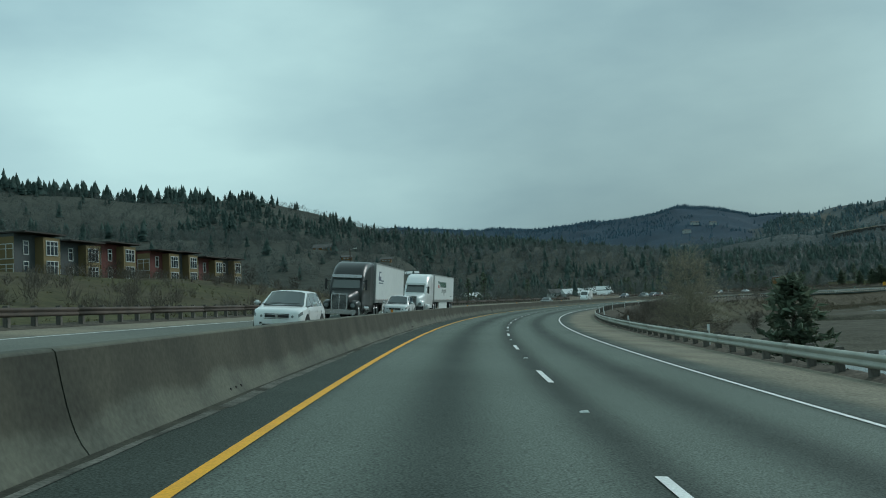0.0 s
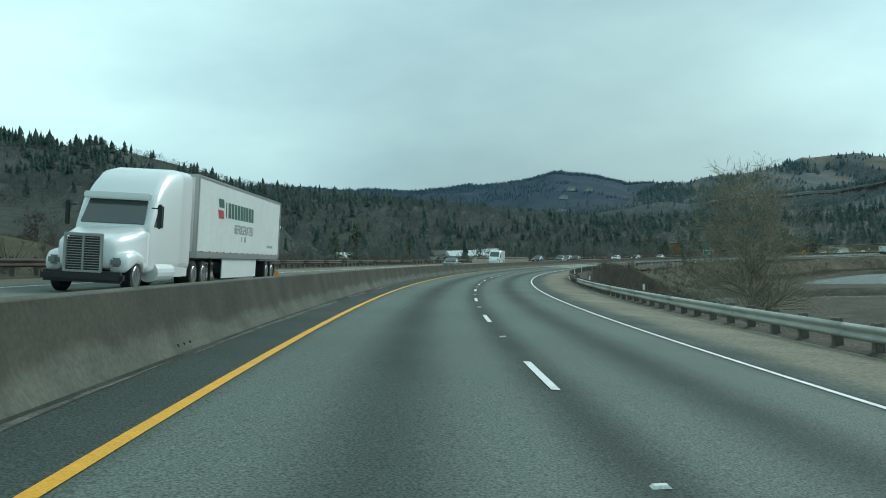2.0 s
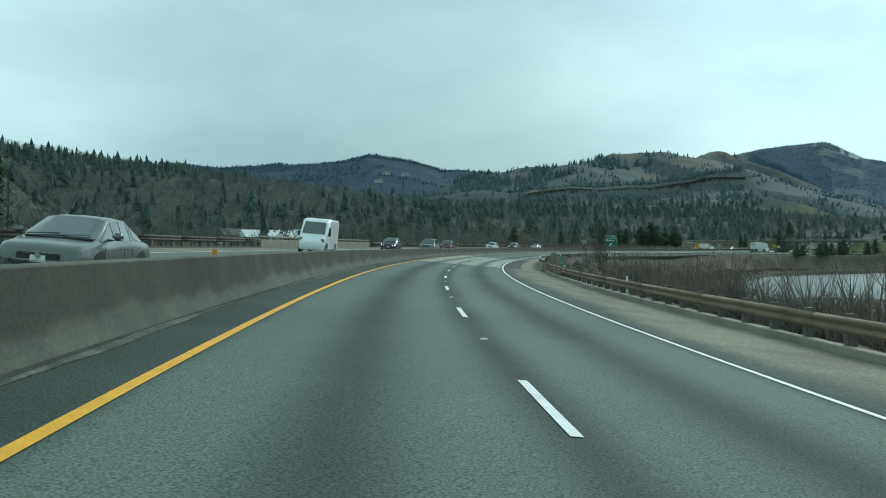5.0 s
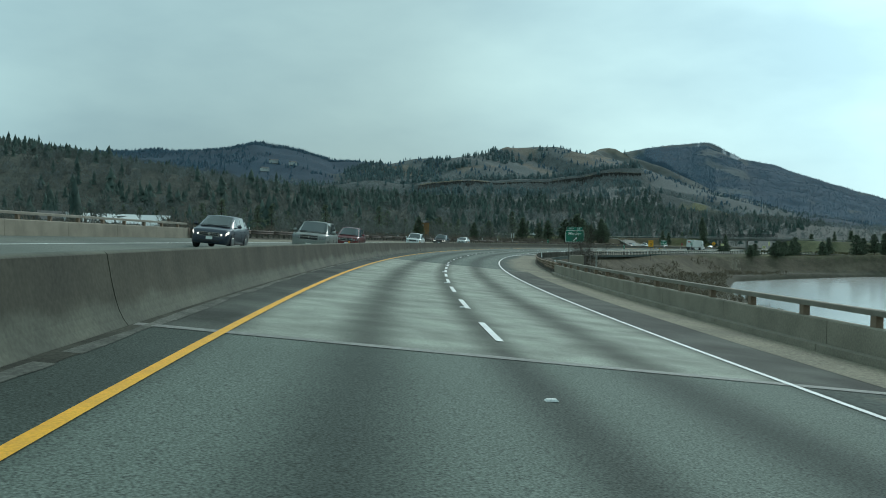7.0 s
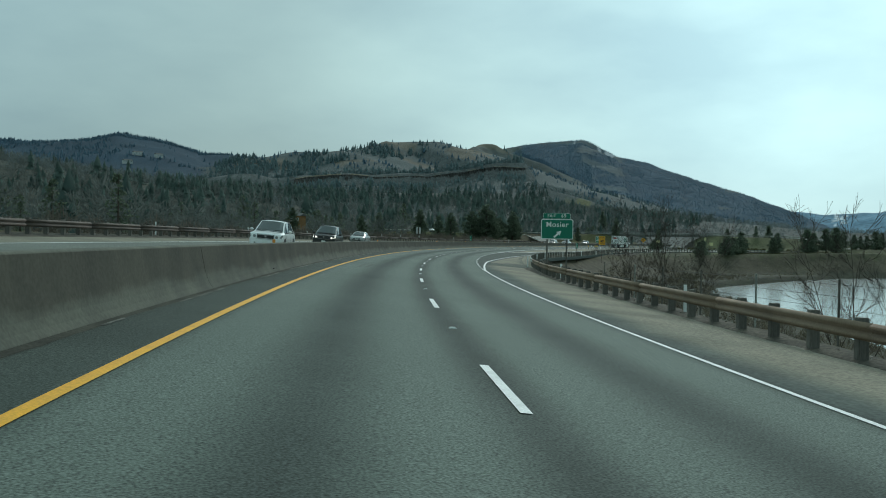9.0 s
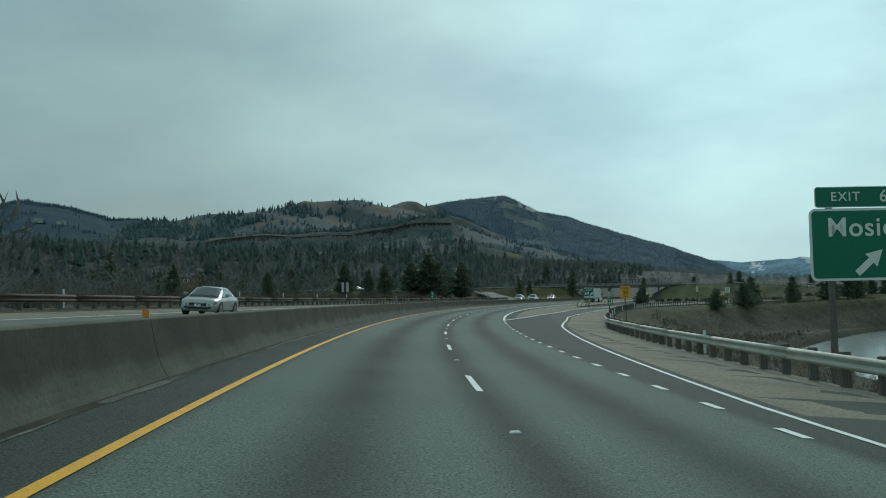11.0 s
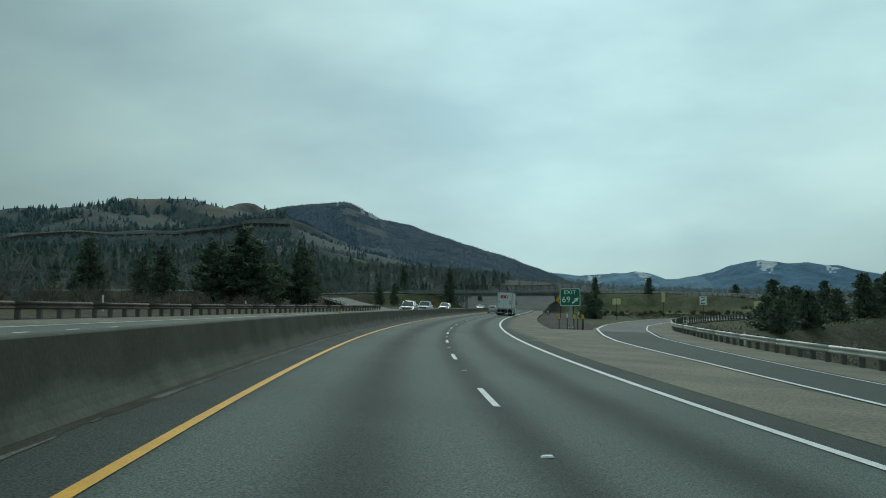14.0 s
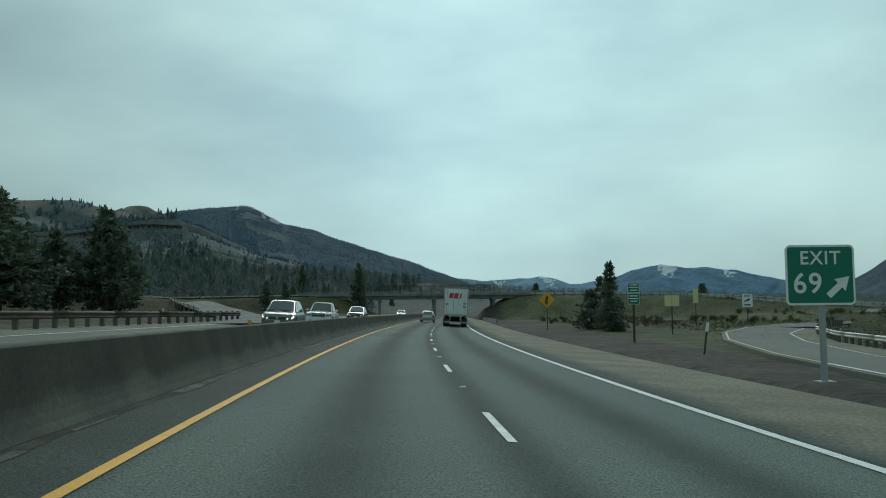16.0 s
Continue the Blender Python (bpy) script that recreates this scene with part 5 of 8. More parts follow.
m = sign("road_sign", flat(538, 19.6, 0.0, 180), "pair of narrow pale signs facing away from each other", [(-0.32, 3.4, 0.34, 1.25, 0.03, SIGN_WHITE, None), (0.32, 3.4, 0.34, 1.25, 0.03, SIGN_WHITE, None)], [(0, 0.1, 0.1, BROWN_POST)], 0.5)
m = sign("stop_sign", flat(752, 20.0, 0.0, 60), "dark red sign back beside the entry ramp", [(0, 2.3, 1.2, 1.2, 0.35, plain("dark_red_sheet", (0.22, 0.03, 0.02), 0.5), None)], [(0, 0.09, 0.09, BROWN_POST)], 0.2)

YELLOW_FLEX = plain("yellow_flexible_plastic", (0.70, 0.42, 0.04), 0.5)
for x, y, mat, lab in ((246.8, 510.6, YELLOW_FLEX, "yellow"), (247.8, 510.4, FLEX, "white"), (248.9, 510.4, YELLOW_FLEX, "yellow"), (248.7, 509.9, YELLOW_FLEX, "yellow"), (249.3, 509.8, YELLOW_FLEX, "yellow"), (248.0, 508.9, YELLOW_FLEX, "yellow")):
    thing = empty("marker_post", Matrix.Translation((x, y, -0.60 + (0.08 if mat is FLEX else 0.0))) @ Matrix.Rotation(heading(600), 4, "Z"), lab + " topped marker post on a dark stake in the gore", "marker post", "gore marker posts")
    bm = bmesh.new()
    box(bm, (0.07, 0.05, 1.2), (0, 0, 0.5), bevel=0.008)
    part("stake", bm, BROWN_POST, thing)
    bm = bmesh.new()
    box(bm, (0.13, 0.06, 0.36), (0, -0.01, 1.15), bevel=0.01)
    part("cap", bm, mat, thing, lab + " reflective cap")
thing = empty("marker_post", flat(619.7, -12.1, -0.75) @ Matrix.Rotation(radians(8), 4, "Y"), "leaning white-topped marker post on a dark stake", "marker post", "gore marker posts")
bm = bmesh.new()
box(bm, (0.08, 0.06, 1.5), (0, 0, 0.6), bevel=0.008)
part("stake", bm, BROWN_POST, thing)
bm = bmesh.new()
box(bm, (0.14, 0.07, 0.42), (0, -0.01, 1.4), bevel=0.01)
part("cap", bm, FLEX, thing, "white reflective cap")
# ---- wire fence on the river bank ----
fence = empty("wire_fence", Matrix.Translation(road(395, -12, -1.0)), "old wire fence with grey posts on the river bank", "fence")
fence_inv = fence.matrix_world.inverted()
PALE_POST = material("grey_fence_post", (0.30, 0.30, 0.27), 0.85, scale=4, amount=0.6, fine=30, bump=0.2, bump_far=0.003)
fence_pts = [(363.2, -12.0), (369.2, -12.0), (375.5, -12.0), (382, -12.0), (388.5, -12.0), (395, -12.0), (401.5, -12.0), (411.7, -12.0)]
tops = []
for i, (s, d) in enumerate(fence_pts):
    foot = road(s, d)
    foot.z = height_at(foot.x, foot.y) - 0.2
    bm = bmesh.new()
    tall_ = 0.62 - 0.44 * (s - 363) / 49 - foot.z
    rod(bm, foot, foot + Vector((0.03, 0, tall_)), 0.04 if i != 0 else 0.08, 0.036 if i != 0 else 0.075, 8)
    ob = part("post", bm, PALE_POST if i % 3 == 0 else TIMBER, fence)
    ob.matrix_parent_inverse = fence_inv
    tops.append(foot + Vector((0, 0, tall_)))
bm = bmesh.new()
rod(bm, tops[0] + Vector((0, 0, -0.7)), tops[0] + Vector((0.35, 0.75, -2.2)), 0.05, 0.05, 6)
ob = part("brace", bm, TIMBER, fence)
ob.matrix_parent_inverse = fence_inv
for drop in (0.15, 0.5, 0.85):
    for a_, b_ in zip(tops[:-1], tops[1:]):
        bm = bmesh.new()
        rod(bm, a_ - Vector((0, 0, drop)), b_ - Vector((0, 0, drop)), 0.006, 0.006, 4)
        ob = part("wire", bm, DARK_STEEL, fence)
        ob.matrix_parent_inverse = fence_inv
# ---- trees ----
NEEDLES = material("pine_needles", (0.168, 0.214, 0.150), 0.8, second=(0.120, 0.158, 0.112), scale=0.6, amount=0.8, fine=6, bump=0.3, bump_far=0.0, spread=0.3, island=True, spec=0.1, leafy=0.35)
FOREST = material("conifer_forest", (0.088, 0.130, 0.114), 0.9, second=(0.064, 0.098, 0.090), scale=0.01, amount=0.8, fine=0.3, bump=0.2, bump_far=0.0, spread=0.2, island=True, spec=0.05, leafy=0.4)
# air haze is put into these three base colours: paler and bluer with distance
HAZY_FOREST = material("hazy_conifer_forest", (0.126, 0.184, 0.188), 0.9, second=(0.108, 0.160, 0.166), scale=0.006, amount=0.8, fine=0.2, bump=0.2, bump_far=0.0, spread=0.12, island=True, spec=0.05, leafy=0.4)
HAZY_FAR_FOREST = material("hazy_far_conifers", (0.094, 0.160, 0.208), 0.9, second=(0.082, 0.144, 0.190), scale=0.005, amount=0.8, fine=0.1, bump=0.15, bump_far=0.0, spread=0.1, island=True, spec=0.05, leafy=0.35)
HAZY_MOUNTAIN_FOREST = material("hazy_mountain_conifers", (0.140, 0.222, 0.282), 0.9, second=(0.120, 0.194, 0.252), scale=0.004, amount=0.8, fine=0.1, bump=0.15, bump_far=0.0, spread=0.1, island=True, spec=0.05, leafy=0.45)
FOOT_FOREST = material("valley_conifers", (0.108, 0.152, 0.132), 0.9, second=(0.082, 0.120, 0.104), scale=0.01, amount=0.8, fine=0.3, bump=0.2, bump_far=0.0, spread=0.2, island=True, spec=0.05, leafy=0.4)
WOODS = material("leafless_woods", (0.126, 0.144, 0.134), 0.9, second=(0.096, 0.112, 0.106), scale=0.012, amount=0.9, fine=0.2, bump=0.2, bump_far=0.0, spread=0.1, island=True, spec=0.05, leafy=0.5)
# distant woods, with the blue-grey of haze mixed into the base colour
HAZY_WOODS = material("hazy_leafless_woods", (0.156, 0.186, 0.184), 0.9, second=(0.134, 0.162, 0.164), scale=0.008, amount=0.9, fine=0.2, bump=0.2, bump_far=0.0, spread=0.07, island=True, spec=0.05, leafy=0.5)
TWIGS = material("bare_twigs", (0.215, 0.195, 0.162), 0.9, second=(0.150, 0.136, 0.114), scale=0.03, amount=0.8, fine=1.0, bump=0.3, bump_far=0.0, spread=0.3, island=True, spec=0.05, leafy=0.35)
BARK = material("grey_bark", (0.085, 0.070, 0.055), 0.95, second=(0.04, 0.034, 0.028), scale=3, amount=0.8, fine=20, bump=0.3, bump_far=0.01, stretch_z=0.3)
PALE_BARK = material("pale_mossy_bark", (0.42, 0.385, 0.31), 0.95, second=(0.28, 0.255, 0.20), scale=2, amount=0.8, fine=20, bump=0.3, bump_far=0.01, stretch_z=0.3)
WILLOW = material("willow_twigs", (0.13, 0.085, 0.025), 0.9, second=(0.08, 0.055, 0.02), scale=0.5, amount=0.8, fine=5, bump=0.3, bump_far=0.0, spread=0.3, island=True, spec=0.05)


def soup(name, verts, tris, mat):
    """One mesh from arrays of corners and triangles."""
    me = bpy.data.meshes.new(name)
    me.vertices.add(len(verts)), me.loops.add(tris.size), me.polygons.add(len(tris))
    me.vertices.foreach_set("co", np.asarray(verts, np.float32).ravel())
    me.loops.foreach_set("vertex_index", np.asarray(tris, np.int32).ravel())
    me.polygons.foreach_set("loop_start", np.arange(0, tris.size, 3, dtype=np.int32))
    me.update(calc_edges=True)
    me.materials.append(mat)
    return me


def blades(centres, dirs, length, width, rng):
    """Three-cornered tufts: each is two crossing slivers along a direction."""
    n = len(centres)
    dirs = dirs / np.linalg.norm(dirs, axis=1, keepdims=True)
    other = rng.normal(size=(n, 3))
    side = np.cross(dirs, other)
    side /= np.linalg.norm(side, axis=1, keepdims=True) + 1e-9
    up = np.cross(side, dirs)
    length, width = np.asarray(length).reshape(-1, 1), np.asarray(width).reshape(-1, 1)
    a = centres - side * width / 2
    b = centres + side * width / 2
    c = centres + dirs * length
    d = centres + dirs * length * 0.35 + up * width / 2
    e = centres + dirs * length * 0.35 - up * width / 2
    verts = np.stack([a, b, c, d, e], 1).reshape(-1, 3)
    base = np.arange(n)[:, None] * 5
    tris = np.concatenate([base + np.array([0, 1, 2]), base + np.array([0, 3, 2]), base + np.array([1, 4, 2])], 0)
    return verts, tris


def pine_meshes(seed, h, r, open_=0.12, full=1.0):
    """Trunk and crown of a ponderosa or fir of height h and crown radius r."""
    rng = np.random.RandomState(seed)
    bm = bmesh.new()
    lean = rng.uniform(-0.02, 0.02, 2) * h
    rod(bm, (0, 0, -0.6), (lean[0] * 0.5, lean[1] * 0.5, h * 0.55), 0.024 * h, 0.014 * h, 8)
    rod(bm, (lean[0] * 0.5, lean[1] * 0.5, h * 0.55), (lean[0], lean[1], h * 0.98), 0.014 * h, 0.003 * h, 6)
    centres, dirs, lens, wids = [], [], [], []
    levels = int((18 + h) * min(1.0, full + 0.2))
    for i in range(levels):
        u = (i + rng.uniform(-0.3, 0.3)) / levels
        u = min(max(u, 0.0), 0.995)
        z = h * (open_ + (1 - open_) * u)
        reach = r * ((1 - u) ** 0.75) * (0.45 + 0.55 * min(1, u * 4 + 0.25)) * rng.uniform(0.75, 1.15)
        for k in range(rng.randint(5, 9) if full == 1 else rng.randint(4, 6)):
            az = rng.uniform(0, 2 * math.pi)
            long = reach * rng.uniform(0.55, 1.2) + 0.12
            tilt = rng.uniform(-0.2, 0.35)
            d = np.array([math.cos(az), math.sin(az), tilt])
            root = np.array([lean[0] * z / h, lean[1] * z / h, z])
            rod(bm, root, root + d * long * 0.8, 0.004 * h * (1 - u) + 0.01, 0.006, 3)
            for q in range(max(4, int(long * 6 * full))):
                f = rng.uniform(0.25, 1.0)
                centres.append(root + d * long * f + rng.normal(0, 0.10 + 0.03 * h / 10, 3))
                dirs.append(d * rng.uniform(0.4, 1.2) + rng.normal(0, 0.7, 3) + np.array([0, 0, 0.25]))
                lens.append(rng.uniform(0.35, 0.75) * (0.55 + h / 26)), wids.append(rng.uniform(0.22, 0.44) / full ** 0.4 * (0.6 + h / 26))
    trunk = bpy.data.meshes.new("trunk")
    bm.to_mesh(trunk), bm.free()
    trunk.materials.append(BARK)
    v, t = blades(np.array(centres), np.array(dirs), np.array(lens), np.array(wids), rng)
    return trunk, soup("crown", v, t, NEEDLES)


def tree_from(name, trunk, crown, m, label, category, group="", scale=(1, 1, 1)):
    thing = empty(name, m @ Matrix.Diagonal((*scale, 1)), label, category, group)
    for n, me in (("trunk", trunk), ("crown", crown)):
        ob = new(n, me)
        ob.parent = thing
    return thing


BIG = [pine_meshes(11, 12, 4.3), pine_meshes(12, 11, 3.4), pine_meshes(13, 9, 2.6)]
SMALL = [pine_meshes(21, 6, 2.1, 0.04), pine_meshes(22, 7, 2.2, 0.08), pine_meshes(23, 5, 2.3, 0.03)]


def stand(kind, x, y, top, model, wide, label, seed=0):
    z = height_at(x, y) - 0.1
    h = {0: 12, 1: 11, 2: 9, 3: 6, 4: 7, 5: 5}[model]
    k = (top - z) / h
    trunk, crown = (BIG + SMALL)[model]
    m = Matrix.Translation((x, y, z)) @ Matrix.Rotation(x * 1.7 + y, 4, "Z")
    return tree_from(kind, trunk, crown, m, label, "tree", "conifers", (k * wide, k * wide, k))


stand("pine_tree", 202.3, 592.0, 10.6, 1, 1.0, "dark green pine standing before the brown house")
for i, (x, y, top, model, wide) in enumerate(((263.8, 575.7, 13.4, 0, 1.45), (268.5, 579, 11.6, 0, 1.4), (259.5, 578, 11.0, 1, 1.5), (282.7, 585.1, 11.9, 1, 1.15), (286.5, 588, 10.2, 0, 1.1), (279, 587.5, 9.6, 1, 1.2), (254, 582, 10.5, 1, 1.1), (272, 590, 8.5, 2, 1.2), (246, 588, 11.5, 0, 1.0), (236, 597, 10.2, 1, 1.1),
                                              (289, 592, 8.0, 2, 1.1), (262, 600, 10.0, 2, 1.1), (224, 588, 9.0, 1, 1.1), (400, 650, 13.5, 1, 0.75), (387, 668, 9.5, 2, 0.9), (380, 655, 8.5, 2, 0.9), (523, 782, 22.5, 0, 0.75), (478, 745, 12, 1, 0.9))):
    stand("pine_tree", x, y, top, model, wide, "tall dark green pine tree behind the oncoming lanes")
for x, y, top, model, wide in ((314, 547, 6.2, 4, 0.72), (318, 551, 3.6, 5, 1.2), (309.5, 545, 2.6, 5, 1.3), (451, 609, 10.5, 4, 0.8), (470, 640, 9.5, 4, 0.9), (486, 627, 11.5, 4, 0.8), (500, 600, 9.0, 3, 1.0), (430, 700, 9.5, 4, 0.9)):
    stand("fir_tree", x, y, top, model, wide, "young dark green fir on the grass beside the ramp")
rng = np.random.RandomState(5)
for i in range(13):
    u = i / 12
    x, y = 338 + 78 * u + rng.uniform(-4, 4), 514 + 12 * u + rng.uniform(-6, 4)
    stand("pine_tree", x, y, rng.uniform(4.8, 8.2), 2 + i % 3, 1.25, "dark green pine on the river spit")
for x, y, top, model in ((302, 509.5, 3.9, 5), (296, 506, 3.2, 5), (308, 512, 3.6, 3), (290, 509, 2.6, 5), (322, 520, 5.4, 4), (316, 516, 4.2, 3), (284, 505, 2.2, 5), (327, 512, 4.0, 3)):
    stand("pine_bush", x, y, top, model, 1.3, "bushy dark green pine beside the exit ramp")
stand("fir_tree", 16.8, 92.1, 2.1, 3, 1.3, "dense dark green fir on the bank below the guard rail")


def grow(bm_list, at, way, length, radius, depth, rng, spread, droop, out):
    """Branches of a bare tree, as segments of (from, to, radius, radius)."""
    steps = 3
    p, d = np.array(at, float), np.array(way, float)
    for i in range(steps):
        d = d + rng.normal(0, 0.16, 3) + np.array([0, 0, droop])
        d /= np.linalg.norm(d)
        q = p + d * length / steps
        r0, r1 = radius * (1 - 0.3 * i / steps), radius * (1 - 0.3 * (i + 1) / steps)
        out.append((p, q, r0, r1))
        p = q
        if depth > 0:
            for _ in range(1 if i < steps - 1 else 2):
                side = d + rng.normal(0, spread, 3)
                side /= np.linalg.norm(side)
                grow(bm_list, p, side, length * rng.uniform(0.55, 0.8), r1 * 0.62, depth - 1, rng, spread, droop, out)


def segments_mesh(name, segs, mat, sides=4, least=0.0):
    a = np.array([s[0] for s in segs])
    b = np.array([s[1] for s in segs])
    r0, r1 = np.maximum(np.array([s[2] for s in segs])[:, None], least), np.maximum(np.array([s[3] for s in segs])[:, None], least)
    d = (b - a) / np.linalg.norm(b - a, axis=1, keepdims=True)
    ref = np.where(np.abs(d[:, 2:3]) > 0.9, np.array([[1.0, 0, 0]]), np.array([[0, 0, 1.0]]))
    u = np.cross(d, ref)
    u /= np.linalg.norm(u, axis=1, keepdims=True)
    v = np.cross(d, u)
    rings = []
    for base, r in ((a, r0), (b, r1)):
        for k in range(sides):
            w = 2 * math.pi * k / sides
            rings.append(base + (u * math.cos(w) + v * math.sin(w)) * r)
    verts = np.stack(rings, 1).reshape(-1, 3)
    off = np.arange(len(segs))[:, None] * 2 * sides
    tris = []
    for k in range(sides):
        j = (k + 1) % sides
        tris += [off + np.array([k, j, sides + j]), off + np.array([k, sides + j, sides + k])]
    return soup(name, verts, np.concatenate(tris, 0), mat)


def trunk_mesh(segs, mat, sides=7):
    """One tapered skin along a chain of segments."""
    stations = [(segs[0][0], segs[0][2])] + [(s[1], s[3]) for s in segs]
    verts = [p + r * np.array([math.cos(2 * math.pi * k / sides), math.sin(2 * math.pi * k / sides), 0]) for p, r in stations for k in range(sides)]
    tris = []
    for i in range(len(stations) - 1):
        for k in range(sides):
            a, b = i * sides + k, i * sides + (k + 1) % sides
            tris += [(a, b, b + sides), (a, b + sides, a + sides)]
    return soup("trunk", np.array(verts), np.array(tris), mat)


def bare_tree(name, x, y, h, label, seed, mat, stems=1, spread=0.55, droop=0.02, depth=5, thick=0.022, limbs_each=3, long=1.0, least=0.006, rise=0.1, twig=0.02, taper=0.4):
    rng = np.random.RandomState(seed)
    out, limbs = [], []
    trunk = []
    for k in range(stems):
        p, d = np.array([rng.uniform(-0.3, 0.3) * (stems > 1), rng.uniform(-0.3, 0.3) * (stems > 1), -0.3]), np.array([rng.normal(0, 0.12 * stems ** 0.5), rng.normal(0, 0.12 * stems ** 0.5), 1.0])
        n = 7
        for i in range(n):
            d = d + rng.normal(0, 0.06, 3)
            d /= np.linalg.norm(d)
            q = p + d * h * 0.8 / n
            r0, r1 = thick * h * (1 - 0.8 * i / n) / stems ** 0.5, thick * h * (1 - 0.8 * (i + 1) / n) / stems ** 0.5
            trunk.append((p, q, r0, r1))
            p = q
            if i >= 1:
                for _ in range(limbs_each):
                    az = rng.uniform(0, 2 * math.pi)
                    side = np.array([math.cos(az), math.sin(az), rng.uniform(rise, rise + 0.8)])
                    grow(None, p, side / np.linalg.norm(side), long * h * rng.uniform(0.12, 0.2) * (1.2 - taper * i / n), max(r1 * 0.45, twig), depth - 2, rng, spread, droop, out)
        grow(None, p, d, h * 0.12, r1, depth - 2, rng, spread, droop, out)
    thing = empty(name, Matrix.Translation((x, y, height_at(x, y))), label, "tree", "bare trees")
    for k in range(stems):
        ob = new("trunk", trunk_mesh(trunk[k * 7:(k + 1) * 7], mat))
        ob.parent = thing
    ob = new("crown", segments_mesh("crown", out, mat, 4 if len(out) < 9000 else 3, least))
    ob.parent = thing
    return thing


TAN_BARK = material("tan_lichened_bark", (0.34, 0.31, 0.225), 0.95, second=(0.21, 0.19, 0.14), scale=2, amount=0.8, fine=20, bump=0.3, bump_far=0.01, stretch_z=0.3)
bare_tree("poplar_tree", 37.0, 179.0, 15.0, "tall bare tan tree with fine twigs on the river bank", 384, TAN_BARK, 1, 0.56, 0.02, 5, 0.015, 14, 1.12, 0.0105, 0.1, 0.022, 0.66)
for i, (x, y, h) in enumerate(((66, 234, 4.5), (63, 226, 4.0), (60, 246, 5.0), (52, 236, 4.2))):
    bare_tree("bare_shrub", x, y, h, "leafless brown shrub on the river flats", 30 + i, BARK, 3, 0.7, 0.0, 4, 0.012)
for i, (s, d, h) in enumerate(((376, -12.6, 2.9), (394, -12.6, 3.0), (403.5, -12.6, 4.2), (398.5, -13.2, 3.0), (408, -13.0, 2.4))):
    p = road(s, d)
    bare_tree("bare_sapling", p.x, p.y, (h - height_at(p.x, p.y)) * 1.05, "slender leafless sapling behind the guard rail", 50 + i, BARK, 3, 0.34, 0.10, 4, 0.0065, 2, 0.80, 0.0045, 0.6, 0.009)
p = (264, 493)
bare_tree("bare_tree", *p, 5.5, "leafless grey tree beside the exit ramp", 61, PALE_BARK, 2, 0.5, 0.02, 4, 0.014)
for i, (x, y, h) in enumerate(((-46, 175, 5), (-30, 205, 4.5), (-40, 240, 6), (-18, 250, 5), (-25, 225, 4), (-52, 200, 4))):
    bare_tree("bare_shrub", x, y, h, "leafless brown shrub on the grassy bank", 70 + i, BARK, 3, 0.6, 0.0, 4, 0.012)


def brush(name, label, count, seed, place, size, mat, tufts=26, thin=0.10, up=0.9):
    """Thickets of bare twigs, too many to count. place gives x, y for n random pairs."""
    rng = np.random.RandomState(seed)
    x, y = place(rng, count)
    z, _ = land(x, y)
    h = rng.uniform(0.6, 1.2, len(x)) * size
    n = len(x) * tufts
    who = np.repeat(np.arange(len(x)), tufts)
    dirs = rng.normal(0, 0.55, (n, 3)) + np.array([0, 0, up])
    start = np.stack([x[who], y[who], z[who]], 1) + rng.normal(0, 0.18, (n, 3)) * h[who][:, None] * np.array([1, 1, 0.3]) + np.array([0, 0, 1.0]) * (rng.uniform(0.0, 0.45, n) * h[who])[:, None]
    v, t = blades(start, dirs, h[who] * rng.uniform(0.4, 0.75, n), h[who] * thin, rng)
    ob = new(name, soup(name, v, t, mat))
    return tagged(ob, label, "brush", kind="stuff")


def along_road(s0, s1, d0, d1):
    def place(rng, n):
        pts = [road(s, d) for s, d in zip(rng.uniform(s0, s1, n), rng.uniform(d0, d1, n))]
        return np.array([p.x for p in pts]), np.array([p.y for p in pts])
    return place


brush("brush", "brown leafless brush on the river bank", 200, 1, along_road(195, 292, -26, -10.5), 2.0, TWIGS, 60, 0.022)
brush("thicket", "dense dark brown leafless thicket behind the guard rail", 150, 21, along_road(236, 288, -19, -11), 3.6, TWIGS, 110, 0.012)
brush("brush", "dry brown brush on the bank below the guard rail", 520, 2, along_road(345, 480, -25, -10), 1.1, TWIGS, 34, 0.026)
brush("brush", "dry brown weeds along the bank", 560, 3, along_road(40, 200, -26, -9.6), 0.8, TWIGS, 34, 0.026)
brush("brush", "brown leafless thicket behind the oncoming lanes", 420, 4, along_road(345, 640, 23, 60), 2.1, TWIGS, 70, 0.022)
brush("brush", "brown leafless thicket on the grassy bank", 300, 5, along_road(60, 290, 22, 80), 2.2, TWIGS, 60, 0.022)
GRASS = material("dry_grass", (0.13, 0.135, 0.055), 0.9, second=(0.115, 0.095, 0.055), scale=0.1, amount=0.9, fine=2, bump=0.3, bump_far=0.0, spread=0.4, island=True, spec=0.05)
brush("shrubs", "low olive-brown shrubs on the grass below the overpass", 130, 31, along_road(700, 800, -75, -17), 1.2, GRASS, 80, 0.03)
brush("grass", "rough green and dry grass beside the ramp", 3600, 6, along_road(640, 760, -70, -24), 0.28, GRASS, 12, 0.08)
brush("grass", "rough dry grass on the bank", 1500, 7, along_road(40, 300, 18.4, 60), 0.45, GRASS, 12, 0.07)
brush("grass", "rough dry grass on the spit", 1400, 8, along_road(560, 740, -95, -44), 0.4, GRASS, 11, 0.08)

